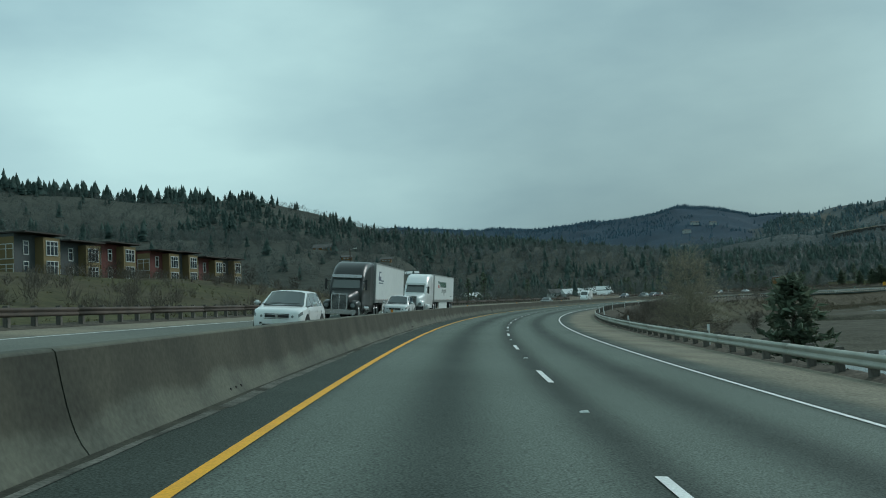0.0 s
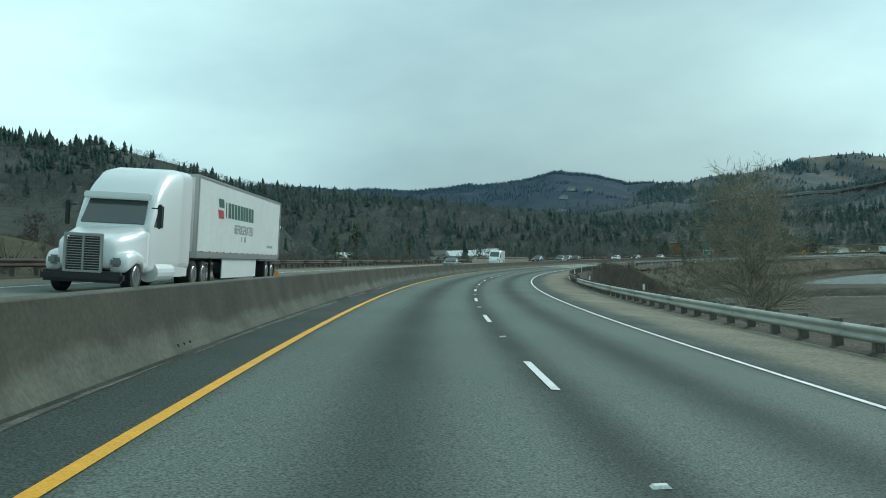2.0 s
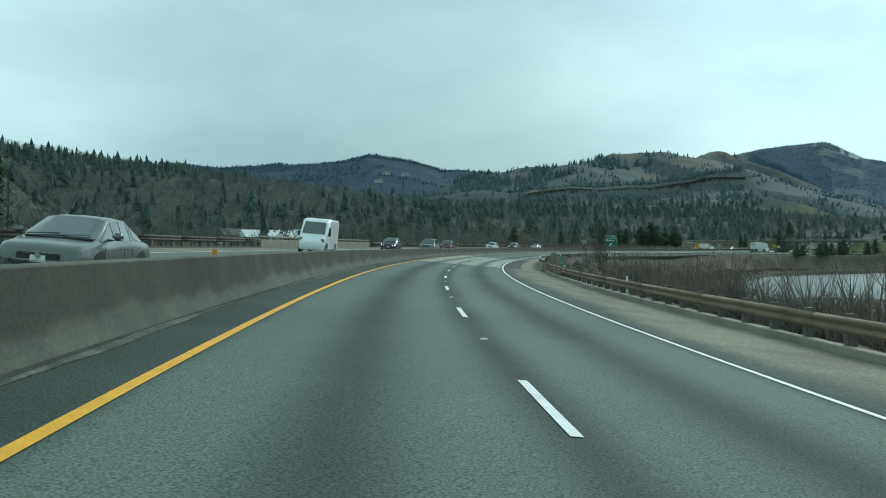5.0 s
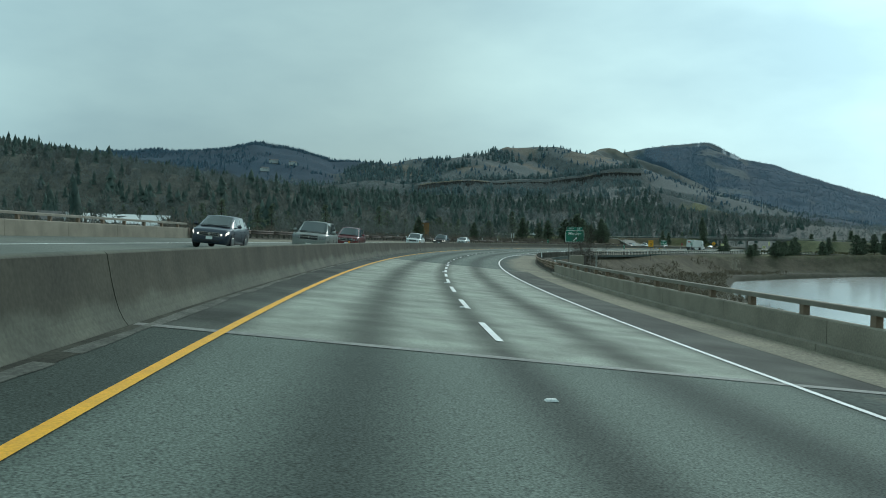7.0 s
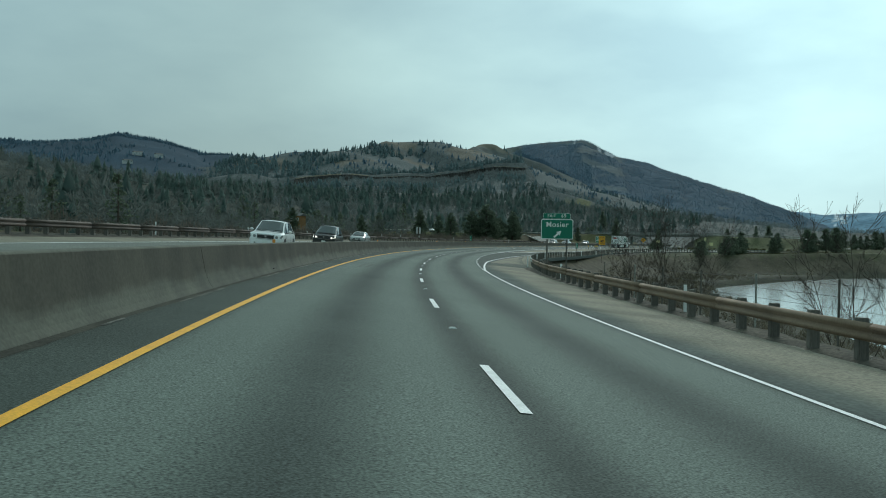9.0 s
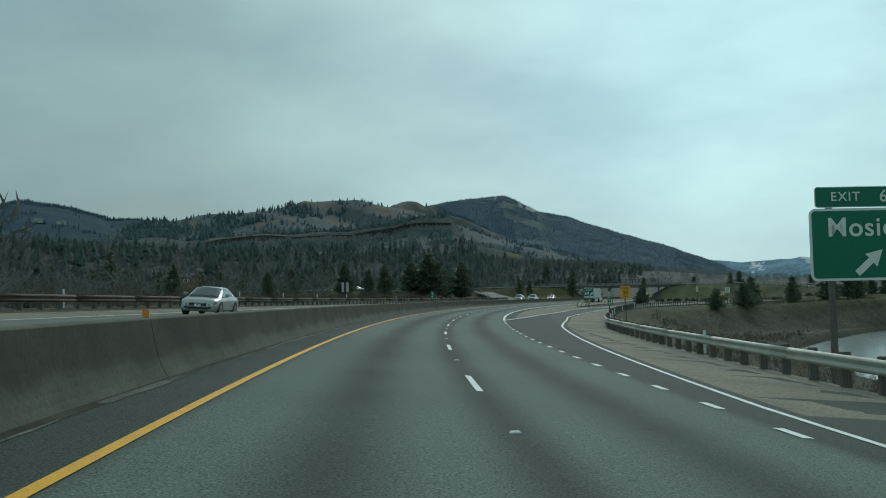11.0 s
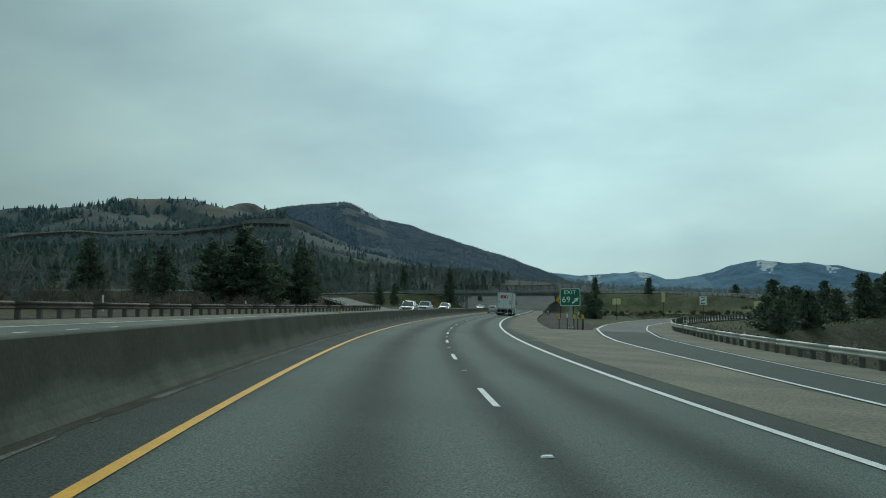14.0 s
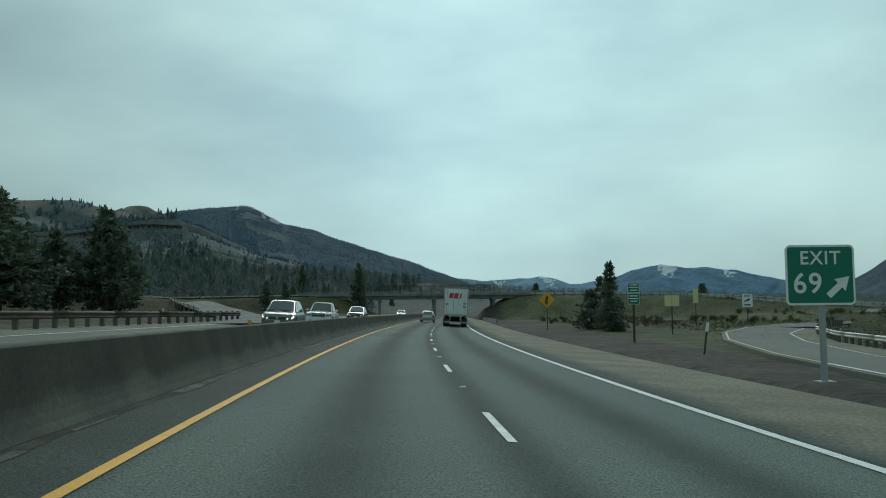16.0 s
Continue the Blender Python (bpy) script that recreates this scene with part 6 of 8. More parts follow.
# ---- forests ----
def sector(rng, n, r0, r1, a0, a1):
    r = np.sqrt(rng.uniform(r0 * r0, r1 * r1, n))
    a = np.radians(rng.uniform(a0, a1, n))
    return 150 - np.sin(a) * r, 400 + np.cos(a) * r


def conifers(name, label, x, y, size, mat, seed, layers=3, sides=5):
    """A wood of small conifers: each a stack of ragged skirts."""
    rng = np.random.RandomState(seed)
    z, _ = land(x, y)
    n = len(x)
    h = size * rng.uniform(0.45, 1.0, n) * rng.choice([1.0, 1.0, 1.25], n)
    wide = h * rng.uniform(0.20, 0.38, n)
    verts, tris, per = [], [], layers * (sides + 1)
    az = rng.uniform(0, 6.28, n)
    for k in range(layers):
        low, high = k / layers * 0.85 + 0.06, min(1.0, (k + 1.6) / layers)
        r = wide * (1 - 0.8 * k / layers)
        for j in range(sides):
            a = az + 6.283 * j / sides + k * 0.6
            rr = r * rng.uniform(0.45, 1.35, n)
            verts.append(np.stack([x + rr * np.cos(a), y + rr * np.sin(a), z - 0.8 + h * (low + rng.uniform(-0.07, 0.05, n))], 1))
        verts.append(np.stack([x + wide * rng.uniform(-0.1, 0.1, n), y + wide * rng.uniform(-0.1, 0.1, n), z + h * high], 1))
        for j in range(sides):
            b = k * (sides + 1)
            tris.append(np.array([b + j, b + (j + 1) % sides, b + sides]))
    verts = np.stack(verts, 1).reshape(-1, 3)
    tris = (np.arange(n)[:, None, None] * per + np.array(tris)[None]).reshape(-1, 3)
    return tagged(new(name, soup(name, verts, tris, mat)), label, "forest", kind="stuff")


def leafless(name, label, x, y, size, mat, seed, bits=22, grain=0.085):
    """A wood of rounded bare crowns: each a cloud of small twig clumps."""
    rng = np.random.RandomState(seed)
    z, _ = land(x, y)
    n = len(x)
    h = size * rng.uniform(0.55, 1.25, n)
    who = np.repeat(np.arange(n), bits)
    m = len(who)
    ball = rng.normal(0, 1, (m, 3))
    ball *= (rng.uniform(0.25, 1, m) ** 0.5 / np.linalg.norm(ball, axis=1))[:, None]
    mid = np.stack([x[who], y[who], z[who] + h[who] * 0.52], 1) + ball * h[who][:, None] * np.array([0.36, 0.36, 0.50])
    # each clump a sliver that leans up and out from the stem
    way = ball * np.array([0.8, 0.8, 0.35]) + rng.normal(0, 0.35, (m, 3)) + np.array([0, 0, 0.55])
    way /= np.linalg.norm(way, axis=1)[:, None]
    across = np.cross(way, rng.normal(0, 1, (m, 3)))
    across /= np.linalg.norm(across, axis=1)[:, None]
    size_ = h[who][:, None] * grain
    verts = np.stack([mid - way * size_ * 2.0 - across * size_ * 0.42, mid - way * size_ * 1.6 + across * size_ * 0.42, mid + way * size_ * 2.6], 1).reshape(-1, 3)
    return tagged(new(name, soup(name, verts, np.arange(3 * m).reshape(-1, 3), mat)), label, "woodland", kind="stuff")


HOMES = [(81, 533), (70, 537), (95, 537), (24, 511), (34, 528), (-31, 476), (-7, 529), (-22, 460), (-42, 564), (-20, 566), (-60, 620), (95, 624), (109, 621), (230, 645)]


def clear_of_homes(x, y):
    """Gardens: no tall trees on the houses or close before them."""
    clear = np.ones(len(x), bool)
    for hx, hy in HOMES:
        ax, ay = 10 - hx, 140 - hy
        if hx > 200:
            ax, ay = 150 - hx, 440 - hy
        far = math.hypot(ax, ay)
        along_ = ((x - hx) * ax + (y - hy) * ay) / far
        across_ = np.abs((x - hx) * ay - (y - hy) * ax) / far
        clear &= ~((across_ < (7 if hx > 200 else 4.5)) & (along_ > -6) & (along_ < (85 if hx > 200 else 26)))
    return clear


rng = np.random.RandomState(77)
x, y = sector(rng, 74000, 300, 2430, 62, -80)
open_ = clear_of_homes(x, y)
x, y = x[open_], y[open_]
z, cov = land(x, y)
dense = value_noise(x, y, 160, 41) * 0.6 + value_noise(x, y, 60, 42) * 0.5
tint_ = cov[:, 1] / cov[:, 0]
grassy = (np.hypot(x, y) > 700) & ((np.abs(tint_ - 0.963) < 0.003) | (np.abs(tint_ - 1.0) < 0.003))
s_, d_ = place_of(x, y)
thin_out = np.where((x > -175) & (x < 60) & (y > 1130), 0.15, 1.0)
keep = (z > 3) & (d_ > 45) & (rng.uniform(0, 1, len(x)) < np.where(dense + 0.12 * (x < 60) > 0.16, np.where(x < 60, 0.68, 0.50), np.where(dense > -0.05, 0.12, 0.03)) * thin_out * np.where(z < 45, 0.6, 1.0) * np.where(x > 560, 0.55, 1.0)) & ~(grassy & (rng.uniform(0, 1, len(x)) < 0.93))
far_, blue_ = np.hypot(x - 150, y - 400) > 1000, np.hypot(x - 150, y - 400) > 1750
conifers("forest", "dark green conifer forest on the near hillside", x[keep & ~far_], y[keep & ~far_], 12, FOREST, 1, 6, 7)
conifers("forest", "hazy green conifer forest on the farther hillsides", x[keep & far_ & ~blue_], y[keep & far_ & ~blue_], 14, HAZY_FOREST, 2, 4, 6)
conifers("forest", "haze-tinted blue-green conifer forest on the high slopes", x[keep & blue_], y[keep & blue_], 10, HAZY_FAR_FOREST, 5)
scrub = (z > 3) & (d_ > 45) & ~keep & ~(grassy & (rng.uniform(0, 1, len(x)) < 0.9)) & (rng.uniform(0, 1, len(x)) < 0.92)
leafless("woodland", "brown leafless woodland on the lower slopes", x[scrub & ~far_], y[scrub & ~far_], 7.5, WOODS, 9, 44, 0.050)
leafless("woodland", "hazy grey-brown leafless woodland on the farther slopes", x[scrub & far_ & ~blue_], y[scrub & far_ & ~blue_], 8.0, HAZY_WOODS, 10, 11, 0.085)
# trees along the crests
for name, count, size, mat, off, lab in (("wooded_hill", 260, 19, FOREST, 60, "tall conifers along the crest of the near hill"), ("long_ridge", 2600, 7, HAZY_FAR_FOREST, 70, "haze-tinted dark blue-green conifer forest on the far ridge"),
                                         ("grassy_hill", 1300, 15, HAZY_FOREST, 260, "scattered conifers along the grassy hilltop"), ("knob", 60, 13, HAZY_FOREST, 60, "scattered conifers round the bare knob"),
                                         ("mountain", 24000, 6.0, HAZY_MOUNTAIN_FOREST, 1750, "haze-tinted conifer forest on the mountain"), ("cliff_bench", 1700, 15, HAZY_FOREST, 190, "conifers along the top of the basalt cliff")):
    pts = CRESTS[name][0][1:-1] if name != "wooded_hill" else CRESTS[name][0][:4]
    if name == "cliff_bench":
        pts = CRESTS[name][0][:6]
    k = rng.randint(0, len(pts) - 1, count)
    u = rng.uniform(0, 1, count)
    P = np.array(pts, float)
    px, py = P[k, 0] * (1 - u) + P[k + 1, 0] * u, P[k, 1] * (1 - u) + P[k + 1, 1] * u
    ang = np.arctan2(py - 400, px - 150)
    shift = rng.uniform(-1, 0.12, count) * off if name != "cliff_bench" else rng.uniform(0.1, 1, count) * off
    px, py = px + np.cos(ang) * shift, py + np.sin(ang) * shift
    if name in ("mountain", "grassy_hill", "knob"):
        pick = value_noise(px, py, 140, 51) + value_noise(px, py, 50, 52) * 0.6 > 0.1
        if name == "mountain":
            pick = (rng.uniform(0, 1, len(px)) < np.where(land(px, py)[1][:, 0] < 0.078, 0.85, 0.05)) | (shift > -40)
        px, py = px[pick], py[pick]
    conifers("forest", lab, px, py, size, mat, 90 + count, 2 if mat in (HAZY_FAR_FOREST, HAZY_MOUNTAIN_FOREST) else 3, 4 if mat in (HAZY_FAR_FOREST, HAZY_MOUNTAIN_FOREST) else 5)

# ---- the basalt cliff below the bench ----
BASALT = material("basalt_rock", (0.072, 0.068, 0.062), 0.95, second=(0.046, 0.046, 0.044), scale=0.05, amount=0.9, fine=0.35, bump=0.4, bump_far=0.3, stretch_z=0.25, spec=0.1)
LIP = material("dry_grass_ledge", (0.15, 0.142, 0.108), 0.95, second=(0.13, 0.12, 0.09), scale=0.03, amount=0.9, fine=0.4, bump=0.3, bump_far=0.1, spec=0.05)
line = curve_points([(x_, y_, z_) for x_, y_, z_ in CRESTS["cliff_bench"][0][1:6]], 240)
rng = np.random.RandomState(8)
face_v, lip_v = [], []
for i, p in enumerate(line):
    u = i / (len(line) - 1)
    toward_ = Vector((150 - p.x, 400 - p.y, 0)).normalized()
    top_z = height_at(p.x + toward_.x * 12, p.y + toward_.y * 12) + 2.0 + 0.8 * math.sin(i * 0.05)
    deep = (17 + 4 * math.sin(i * 0.07 + 1) + 2.5 * math.sin(i * 0.23) + rng.uniform(-2, 2)) * min(1, 3 * u + 0.15) * (1 + 1.0 * smooth01((u - 0.86) / 0.1))
    jut = rng.uniform(-2.0, 2.0)
    for out, dz in ((6, 0.0), (13 + jut, -0.6), (15 + jut, -deep * 0.55), (19 + jut * 0.7, -deep), (24, -deep - 7)):
        face_v.append(p * 1.0 + toward_ * out + Vector((0, 0, top_z - p.z + dz)))
    for out, dz in ((13 + jut, -0.3), (6, 1.6 + rng.uniform(-0.6, 0.6)), (-10, 2.0)):
        lip_v.append(p * 1.0 + toward_ * out + Vector((0, 0, top_z - p.z + dz)))
for nm, vs, k, mt, lab in (("cliff", face_v, 5, BASALT, "dark basalt cliff band across the wooded hillside"), ("ledge", lip_v, 3, LIP, "pale dry grass ledge along the cliff top")):
    broken = value_noise(np.arange(len(line)) * 1.0, np.zeros(len(line)), 9.0, 71 + k) + 0.5 * value_noise(np.arange(len(line)) * 1.0, np.zeros(len(line)), 3.0, 72 + k)
    tagged(mesh_object(nm, vs, [(i * k + j, i * k + j + 1, (i + 1) * k + j + 1, (i + 1) * k + j) for i in range(len(line) - 1) for j in range(k - 1) if k == 5 or broken[i] > -0.1], mt), lab, "cliff", kind="structure")
rng = np.random.RandomState(73)
u = rng.uniform(0, 1, 620)
px, py = np.interp(u, np.linspace(0, 1, len(line)), [p.x for p in line]), np.interp(u, np.linspace(0, 1, len(line)), [p.y for p in line])
ang, shift = np.arctan2(py - 400, px - 150), -rng.uniform(34, 140, 620)
px, py = px + np.cos(ang) * shift, py + np.sin(ang) * shift
pick = value_noise(px, py, 70, 74) + 0.5 * value_noise(px, py, 25, 75) > 0.0
conifers("forest", "hazy conifers growing below the basalt cliff", px[pick], py[pick], 12, HAZY_FOREST, 76, 4, 6)
px, py = px[~pick], py[~pick]
leafless("woodland", "hazy brown leafless trees below the basalt cliff", px, py, 8, HAZY_WOODS, 77, 14, 0.075)
# the wood at the foot of the hill
wx, wy = sector(np.random.RandomState(80), 2600, 200, 900, 18, -42)
s_, d_ = place_of(wx, wy)
pick = (d_ > 62) & (s_ > 470) & (np.hypot(wx - 300, wy - 646) > 22) & clear_of_homes(wx, wy)
wx, wy = wx[pick], wy[pick]
close = np.hypot(wx - 190, wy - 470) < 300
LIGHT = [pine_meshes(31, 12, 3.3, 0.1, 0.35), pine_meshes(32, 11, 2.9, 0.1, 0.35), pine_meshes(33, 9, 2.6, 0.06, 0.35)]
for i in np.nonzero(close)[0][::4][:75]:
    k = int(i) % 3
    size = 0.7 + 0.5 * ((int(i) * 37) % 10) / 10
    m = Matrix.Translation((wx[i], wy[i], height_at(wx[i], wy[i]) - 0.1)) @ Matrix.Rotation(float(i), 4, "Z")
    tree_from("pine_tree", *LIGHT[k], m, "dark green pine in the wood below the hill", "tree", "conifers", (size * 1.1, size * 1.1, size))
wx, wy = wx[~close], wy[~close]
tall = value_noise(wx, wy, 70, 63) + 0.25 * np.random.RandomState(81).normal(size=len(wx)) > 0.05
conifers("forest", "dark green conifers at the foot of the hill", wx[tall], wy[tall], 12, FOOT_FOREST, 4, 5, 7)
leafless("woodland", "brown leafless trees at the foot of the hill", wx[~tall], wy[~tall], 6.5, HAZY_WOODS, 13, 110, 0.042)
# woods behind the overpass
wx, wy = sector(np.random.RandomState(83), 2600, 420, 1250, -38, -66)
s_, d_ = place_of(wx, wy)
pick = (s_ > 870) & (d_ > 20)
wx, wy = wx[pick], wy[pick]
conifers("forest", "dark conifers beyond the overpass", wx[::2], wy[::2], 9, FOREST, 6, 4, 6)
leafless("woodland", "brown leafless trees beyond the overpass", wx[1::2], wy[1::2], 6.5, WOODS, 14, 30, 0.07)
# woods on the flats at the foot of the mountain
wx, wy = sector(np.random.RandomState(84), 5200, 1150, 2400, -44, -74)
s_, d_ = place_of(wx, wy)
pick = (land(wx, wy)[0] > -2.5) & ((d_ > 25) | (wx > 780) | (wy > 900)) & (value_noise(wx, wy, 120, 85) + 0.5 * value_noise(wx, wy, 45, 86) > -0.25)
wx, wy = wx[pick], wy[pick]
green_ = value_noise(wx, wy, 90, 87) > 0.1
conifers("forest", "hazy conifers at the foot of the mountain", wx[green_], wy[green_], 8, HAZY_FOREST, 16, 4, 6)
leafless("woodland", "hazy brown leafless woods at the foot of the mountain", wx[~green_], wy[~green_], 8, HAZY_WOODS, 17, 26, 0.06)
wx, wy = sector(np.random.RandomState(88), 2600, 560, 1180, -42, -76)
s_, d_ = place_of(wx, wy)
pick = (land(wx, wy)[0] > -2.5) & ((d_ > 30) | (np.hypot(wx - 430, wy - 640) > 190)) & (d_ > -900) & (value_noise(wx, wy, 60, 89) > -0.35)
leafless("woodland", "hazy brown brushwood on the flats beyond the overpass", wx[pick], wy[pick], 5.0, HAZY_WOODS, 18, 34, 0.06)
# bare trees behind the oncoming lanes
pts = np.random.RandomState(91)
near_s, near_d = pts.uniform(285, 480, 190), pts.uniform(30, 115, 190)
spots = [road(a_, b_) for a_, b_ in zip(near_s, near_d)]
spots = [p for p in spots if not 14 + (p.y - 200) * 0.16 < p.x < 46 + (p.y - 200) * 0.16]
nx, ny = np.array([p.x for p in spots]), np.array([p.y for p in spots])
open_ = clear_of_homes(nx, ny)
nx, ny = nx[open_], ny[open_]
many = len(nx) - 26
leafless("town_trees", "brown leafless trees behind the oncoming lanes", nx[:many], ny[:many], 6.5, WOODS, 15, 130, 0.041)
for i in range(many, len(nx)):
    m = Matrix.Translation((nx[i], ny[i], height_at(nx[i], ny[i]) - 0.1)) @ Matrix.Rotation(float(i), 4, "Z")
    size = 0.45 + 0.4 * ((i * 37) % 10) / 10
    tree_from("pine_tree", *LIGHT[i % 3], m, "dark green pine among the bare trees of the town", "tree", "conifers", (size, size, size))
# town trees
px, py = sector(rng, 2600, 60, 560, 75, -25)
s_, d_ = place_of(px, py)
pick = (d_ > 48) & (s_ < 800) & (s_ > 120) & ~((d_ > 70) & (d_ < 130) & (s_ < 300)) & ~((px > 10) & (px < 112) & (py > 455) & (py < 545))
pick &= clear_of_homes(px, py)
px, py, d_ = px[pick], py[pick], d_[pick]
dark_ = (np.arange(len(px)) % 9 == 0) & ~((px > 150) & (py > 480))
conifers("town_trees", "dark conifers standing among the town's houses", px[dark_], py[dark_], 10, FOREST, 123, 5, 7)
rest = np.arange(len(px)) % 9 != 0
leafless("town_trees", "bare grey-brown trees among the town's houses", px[rest], py[rest], 6.5, WOODS, 10, 60, 0.055)
leafless("willow", "yellow-orange leafless willow among the houses", np.array([7.5, 11.0, 3.5, 9.0]), np.array([343.0, 346.0, 346.0, 350.0]), 8.5, WILLOW, 12, 600, 0.035)
# low dry brush on the banks round the lake
rng = np.random.RandomState(91)
s_, d_ = rng.uniform(395, 600, 22000), -rng.uniform(12, 170, 22000)
at_ = [road(float(s), float(d)) for s, d in zip(s_, d_)]
bx, by = np.array([p.x for p in at_]), np.array([p.y for p in at_])
bz = land(bx, by)[0]
fit_ = (bz > -7.2) & (bz < 2.0) & (d_ < rail_offset(s_) - 4) & (value_noise(bx, by, 9, 92) + 0.5 * value_noise(bx, by, 30, 93) > -0.35)
DRY_BRUSH = material("dry_brush", (0.150, 0.130, 0.095), 0.9, second=(0.085, 0.080, 0.055), scale=0.2, amount=0.9, fine=2, bump=0.2, bump_far=0.0, spread=0.25, island=True, spec=0.05, leafy=0.3)
leafless("bank_brush", "low dry brown brush on the lake banks", bx[fit_], by[fit_], 1.0, DRY_BRUSH, 94, 14, 0.10)
# ---- buildings ----
BRICK_RED = material("red_siding", (0.125, 0.042, 0.036), 0.85, second=(0.09, 0.032, 0.028), scale=0.5, amount=0.5, fine=8, bump=0.1, bump_far=0.0)
SLATE = material("slate_grey_siding", (0.075, 0.085, 0.085), 0.85, second=(0.055, 0.062, 0.062), scale=0.5, amount=0.5, fine=8, bump=0.1, bump_far=0.0)
TAN_SIDING = material("ochre_siding", (0.20, 0.155, 0.075), 0.85, second=(0.15, 0.115, 0.055), scale=0.5, amount=0.5, fine=8, bump=0.1, bump_far=0.0)
ROOF_DARK = material("dark_roof_edge", (0.05, 0.045, 0.04), 0.8, scale=0.6, amount=0.5, fine=8, bump=0.1, bump_far=0.0)
WINDOW_GLASS = plain("window_glass", (0.03, 0.04, 0.045), 0.08, spec=0.8)
WHITE_TRIM = plain("white_trim", (0.55, 0.57, 0.55), 0.6)


def window(parent, at, w, h, axis, cols=2):
    """A window in a wall that faces +x (axis 'x') or -y (axis 'y')."""
    frame_ = empty_child("window", parent, at, 0 if axis == "x" else -90)
    bm = bmesh.new()
    for z, hh in ((h / 2, 0.14), (-h / 2, 0.14)):
        box(bm, (0.12, w + 0.14, hh), (0.04, 0, z))
    for i in range(cols + 1):
        box(bm, (0.12, 0.12, h), (0.04, -w / 2 + w * i / cols, 0))
    box(bm, (0.10, w, 0.10), (0.04, 0, h * 0.18))
    part("window_frame", bm, WHITE_TRIM, frame_)
    for i in range(cols):
        bm = bmesh.new()
        box(bm, (0.03, w / cols - 0.1, h - 0.1), (0.01, -w / 2 + w * (i + 0.5) / cols, 0))
        part("pane", bm, WINDOW_GLASS, frame_)
    return frame_


def empty_child(name, parent, at, turn):
    ob = new(name)
    ob.parent = parent
    ob.matrix_basis = Matrix.Translation(at) @ Matrix.Rotation(radians(turn), 4, "Z")
    return ob


def apartment(x, y, z, turn, colour, label, length=13.0):
    """A flat-roofed unit: a dark block with an ochre bay that faces +x."""
    thing = empty("apartment_house", Matrix.Translation((x, y, z)) @ Matrix.Rotation(radians(turn), 4, "Z"), label, "house", "row of apartment houses")
    bm = bmesh.new()
    box(bm, (10, length, 9.2), (-5, length / 2, 2.9))
    part("wall", bm, colour, thing)
    bm = bmesh.new()
    box(bm, (1.6, 4.6, 8.8), (0.8, length - 3.2, 2.7))
    bay = part("bay", bm, TAN_SIDING, thing, "ochre bay with windows")
    bm = bmesh.new()
    box(bm, (12.4, length + 0.5, 0.26), (-4.0, length / 2, 7.7), bevel=0.03)
    part("roof", bm, ROOF_DARK, thing, "thin dark overhanging roof")
    for zz in (5.3, 1.9):
        window(thing, (1.62, length - 3.2, zz), 3.2, 2.4, "x", 3)
        window(thing, (0.02, 3.0, zz), 1.3, 2.2, "x", 1)
    window(thing, (-4.2, -0.02, 5.0), 0.9, 2.6, "y", 1)
    window(thing, (-1.4, -0.02, 4.6), 2.6, 2.4, "y", 2)
    window(thing, (-1.4, -0.02, 1.4), 2.6, 2.2, "y", 2)
    bm = bmesh.new()
    box(bm, (2.8, 0.06, 8.6), (-1.4, -0.03, 2.7))
    part("panel", bm, TAN_SIDING, thing, "ochre siding panel")
    return thing


row = [(-66.5, 198.5, 8.9), (-65.0, 214.0, 8.5), (-62.3, 227.1, 9.0), (-57.8, 243.5, 8.3), (-56.5, 255.0, 8.6), (-53.0, 266.0, 7.8), (-51.0, 278.5, 8.1), (-78, 184, 9.0)]
for i, (x, y, z) in enumerate(row):
    colour, word = ((SLATE, "slate-grey"), (SLATE, "slate-grey"), (BRICK_RED, "dark red"), (BRICK_RED, "dark red"), (SLATE, "slate-grey"), (BRICK_RED, "dark red"), (SLATE, "slate-grey"), (SLATE, "slate-grey"))[i]
    apartment(x, y, z, 2 - 14, colour, word + " flat-roofed apartment house with ochre window bay", 11.0)


def house(x, y, w, d, h, turn, wall, roof, label, z=None):
    z = height_at(x, y) if z is None else z
    thing = empty("house", Matrix.Translation((x, y, z)) @ Matrix.Rotation(radians(turn), 4, "Z"), label, "house", "town houses")
    bm = bmesh.new()
    box(bm, (w, d, h + 3), (0, 0, h / 2 - 1.5))
    part("wall", bm, wall, thing)
    bm = bmesh.new()
    o = 0.5
    pts = [(-w / 2 - o, -d / 2 - o, h), (w / 2 + o, -d / 2 - o, h), (w / 2 + o, d / 2 + o, h), (-w / 2 - o, d / 2 + o, h), (-w / 2 - o, 0, h + d * 0.28), (w / 2 + o, 0, h + d * 0.28)]
    vs = [bm.verts.new(p) for p in pts]
    for f in ((0, 1, 5, 4), (2, 3, 4, 5), (0, 4, 3), (1, 2, 5), (3, 2, 1, 0)):
        bm.faces.new([vs[i] for i in f])
    bmesh.ops.recalc_face_normals(bm, faces=bm.faces)
    part("roof", bm, roof, thing)
    for u in (-0.28, 0.05, 0.32):
        window(thing, (w * u, -d / 2 - 0.02, h * 0.55), w * 0.14, h * 0.34, "y", 1)
    return thing


WHITE_WALL = material("white_siding", (0.46, 0.48, 0.47), 0.8, second=(0.36, 0.38, 0.37), scale=0.5, amount=0.6, fine=6, bump=0.06, bump_far=0.0)
WHITE_ROOF = material("pale_metal_roof", (0.62, 0.65, 0.64), 0.6, second=(0.50, 0.53, 0.53), scale=0.4, amount=0.5, fine=6, bump=0.06, bump_far=0.0)
BLUE_ROOF = material("pale_blue_roof", (0.30, 0.42, 0.45), 0.6, scale=0.4, amount=0.4, fine=6, bump=0.06, bump_far=0.0)
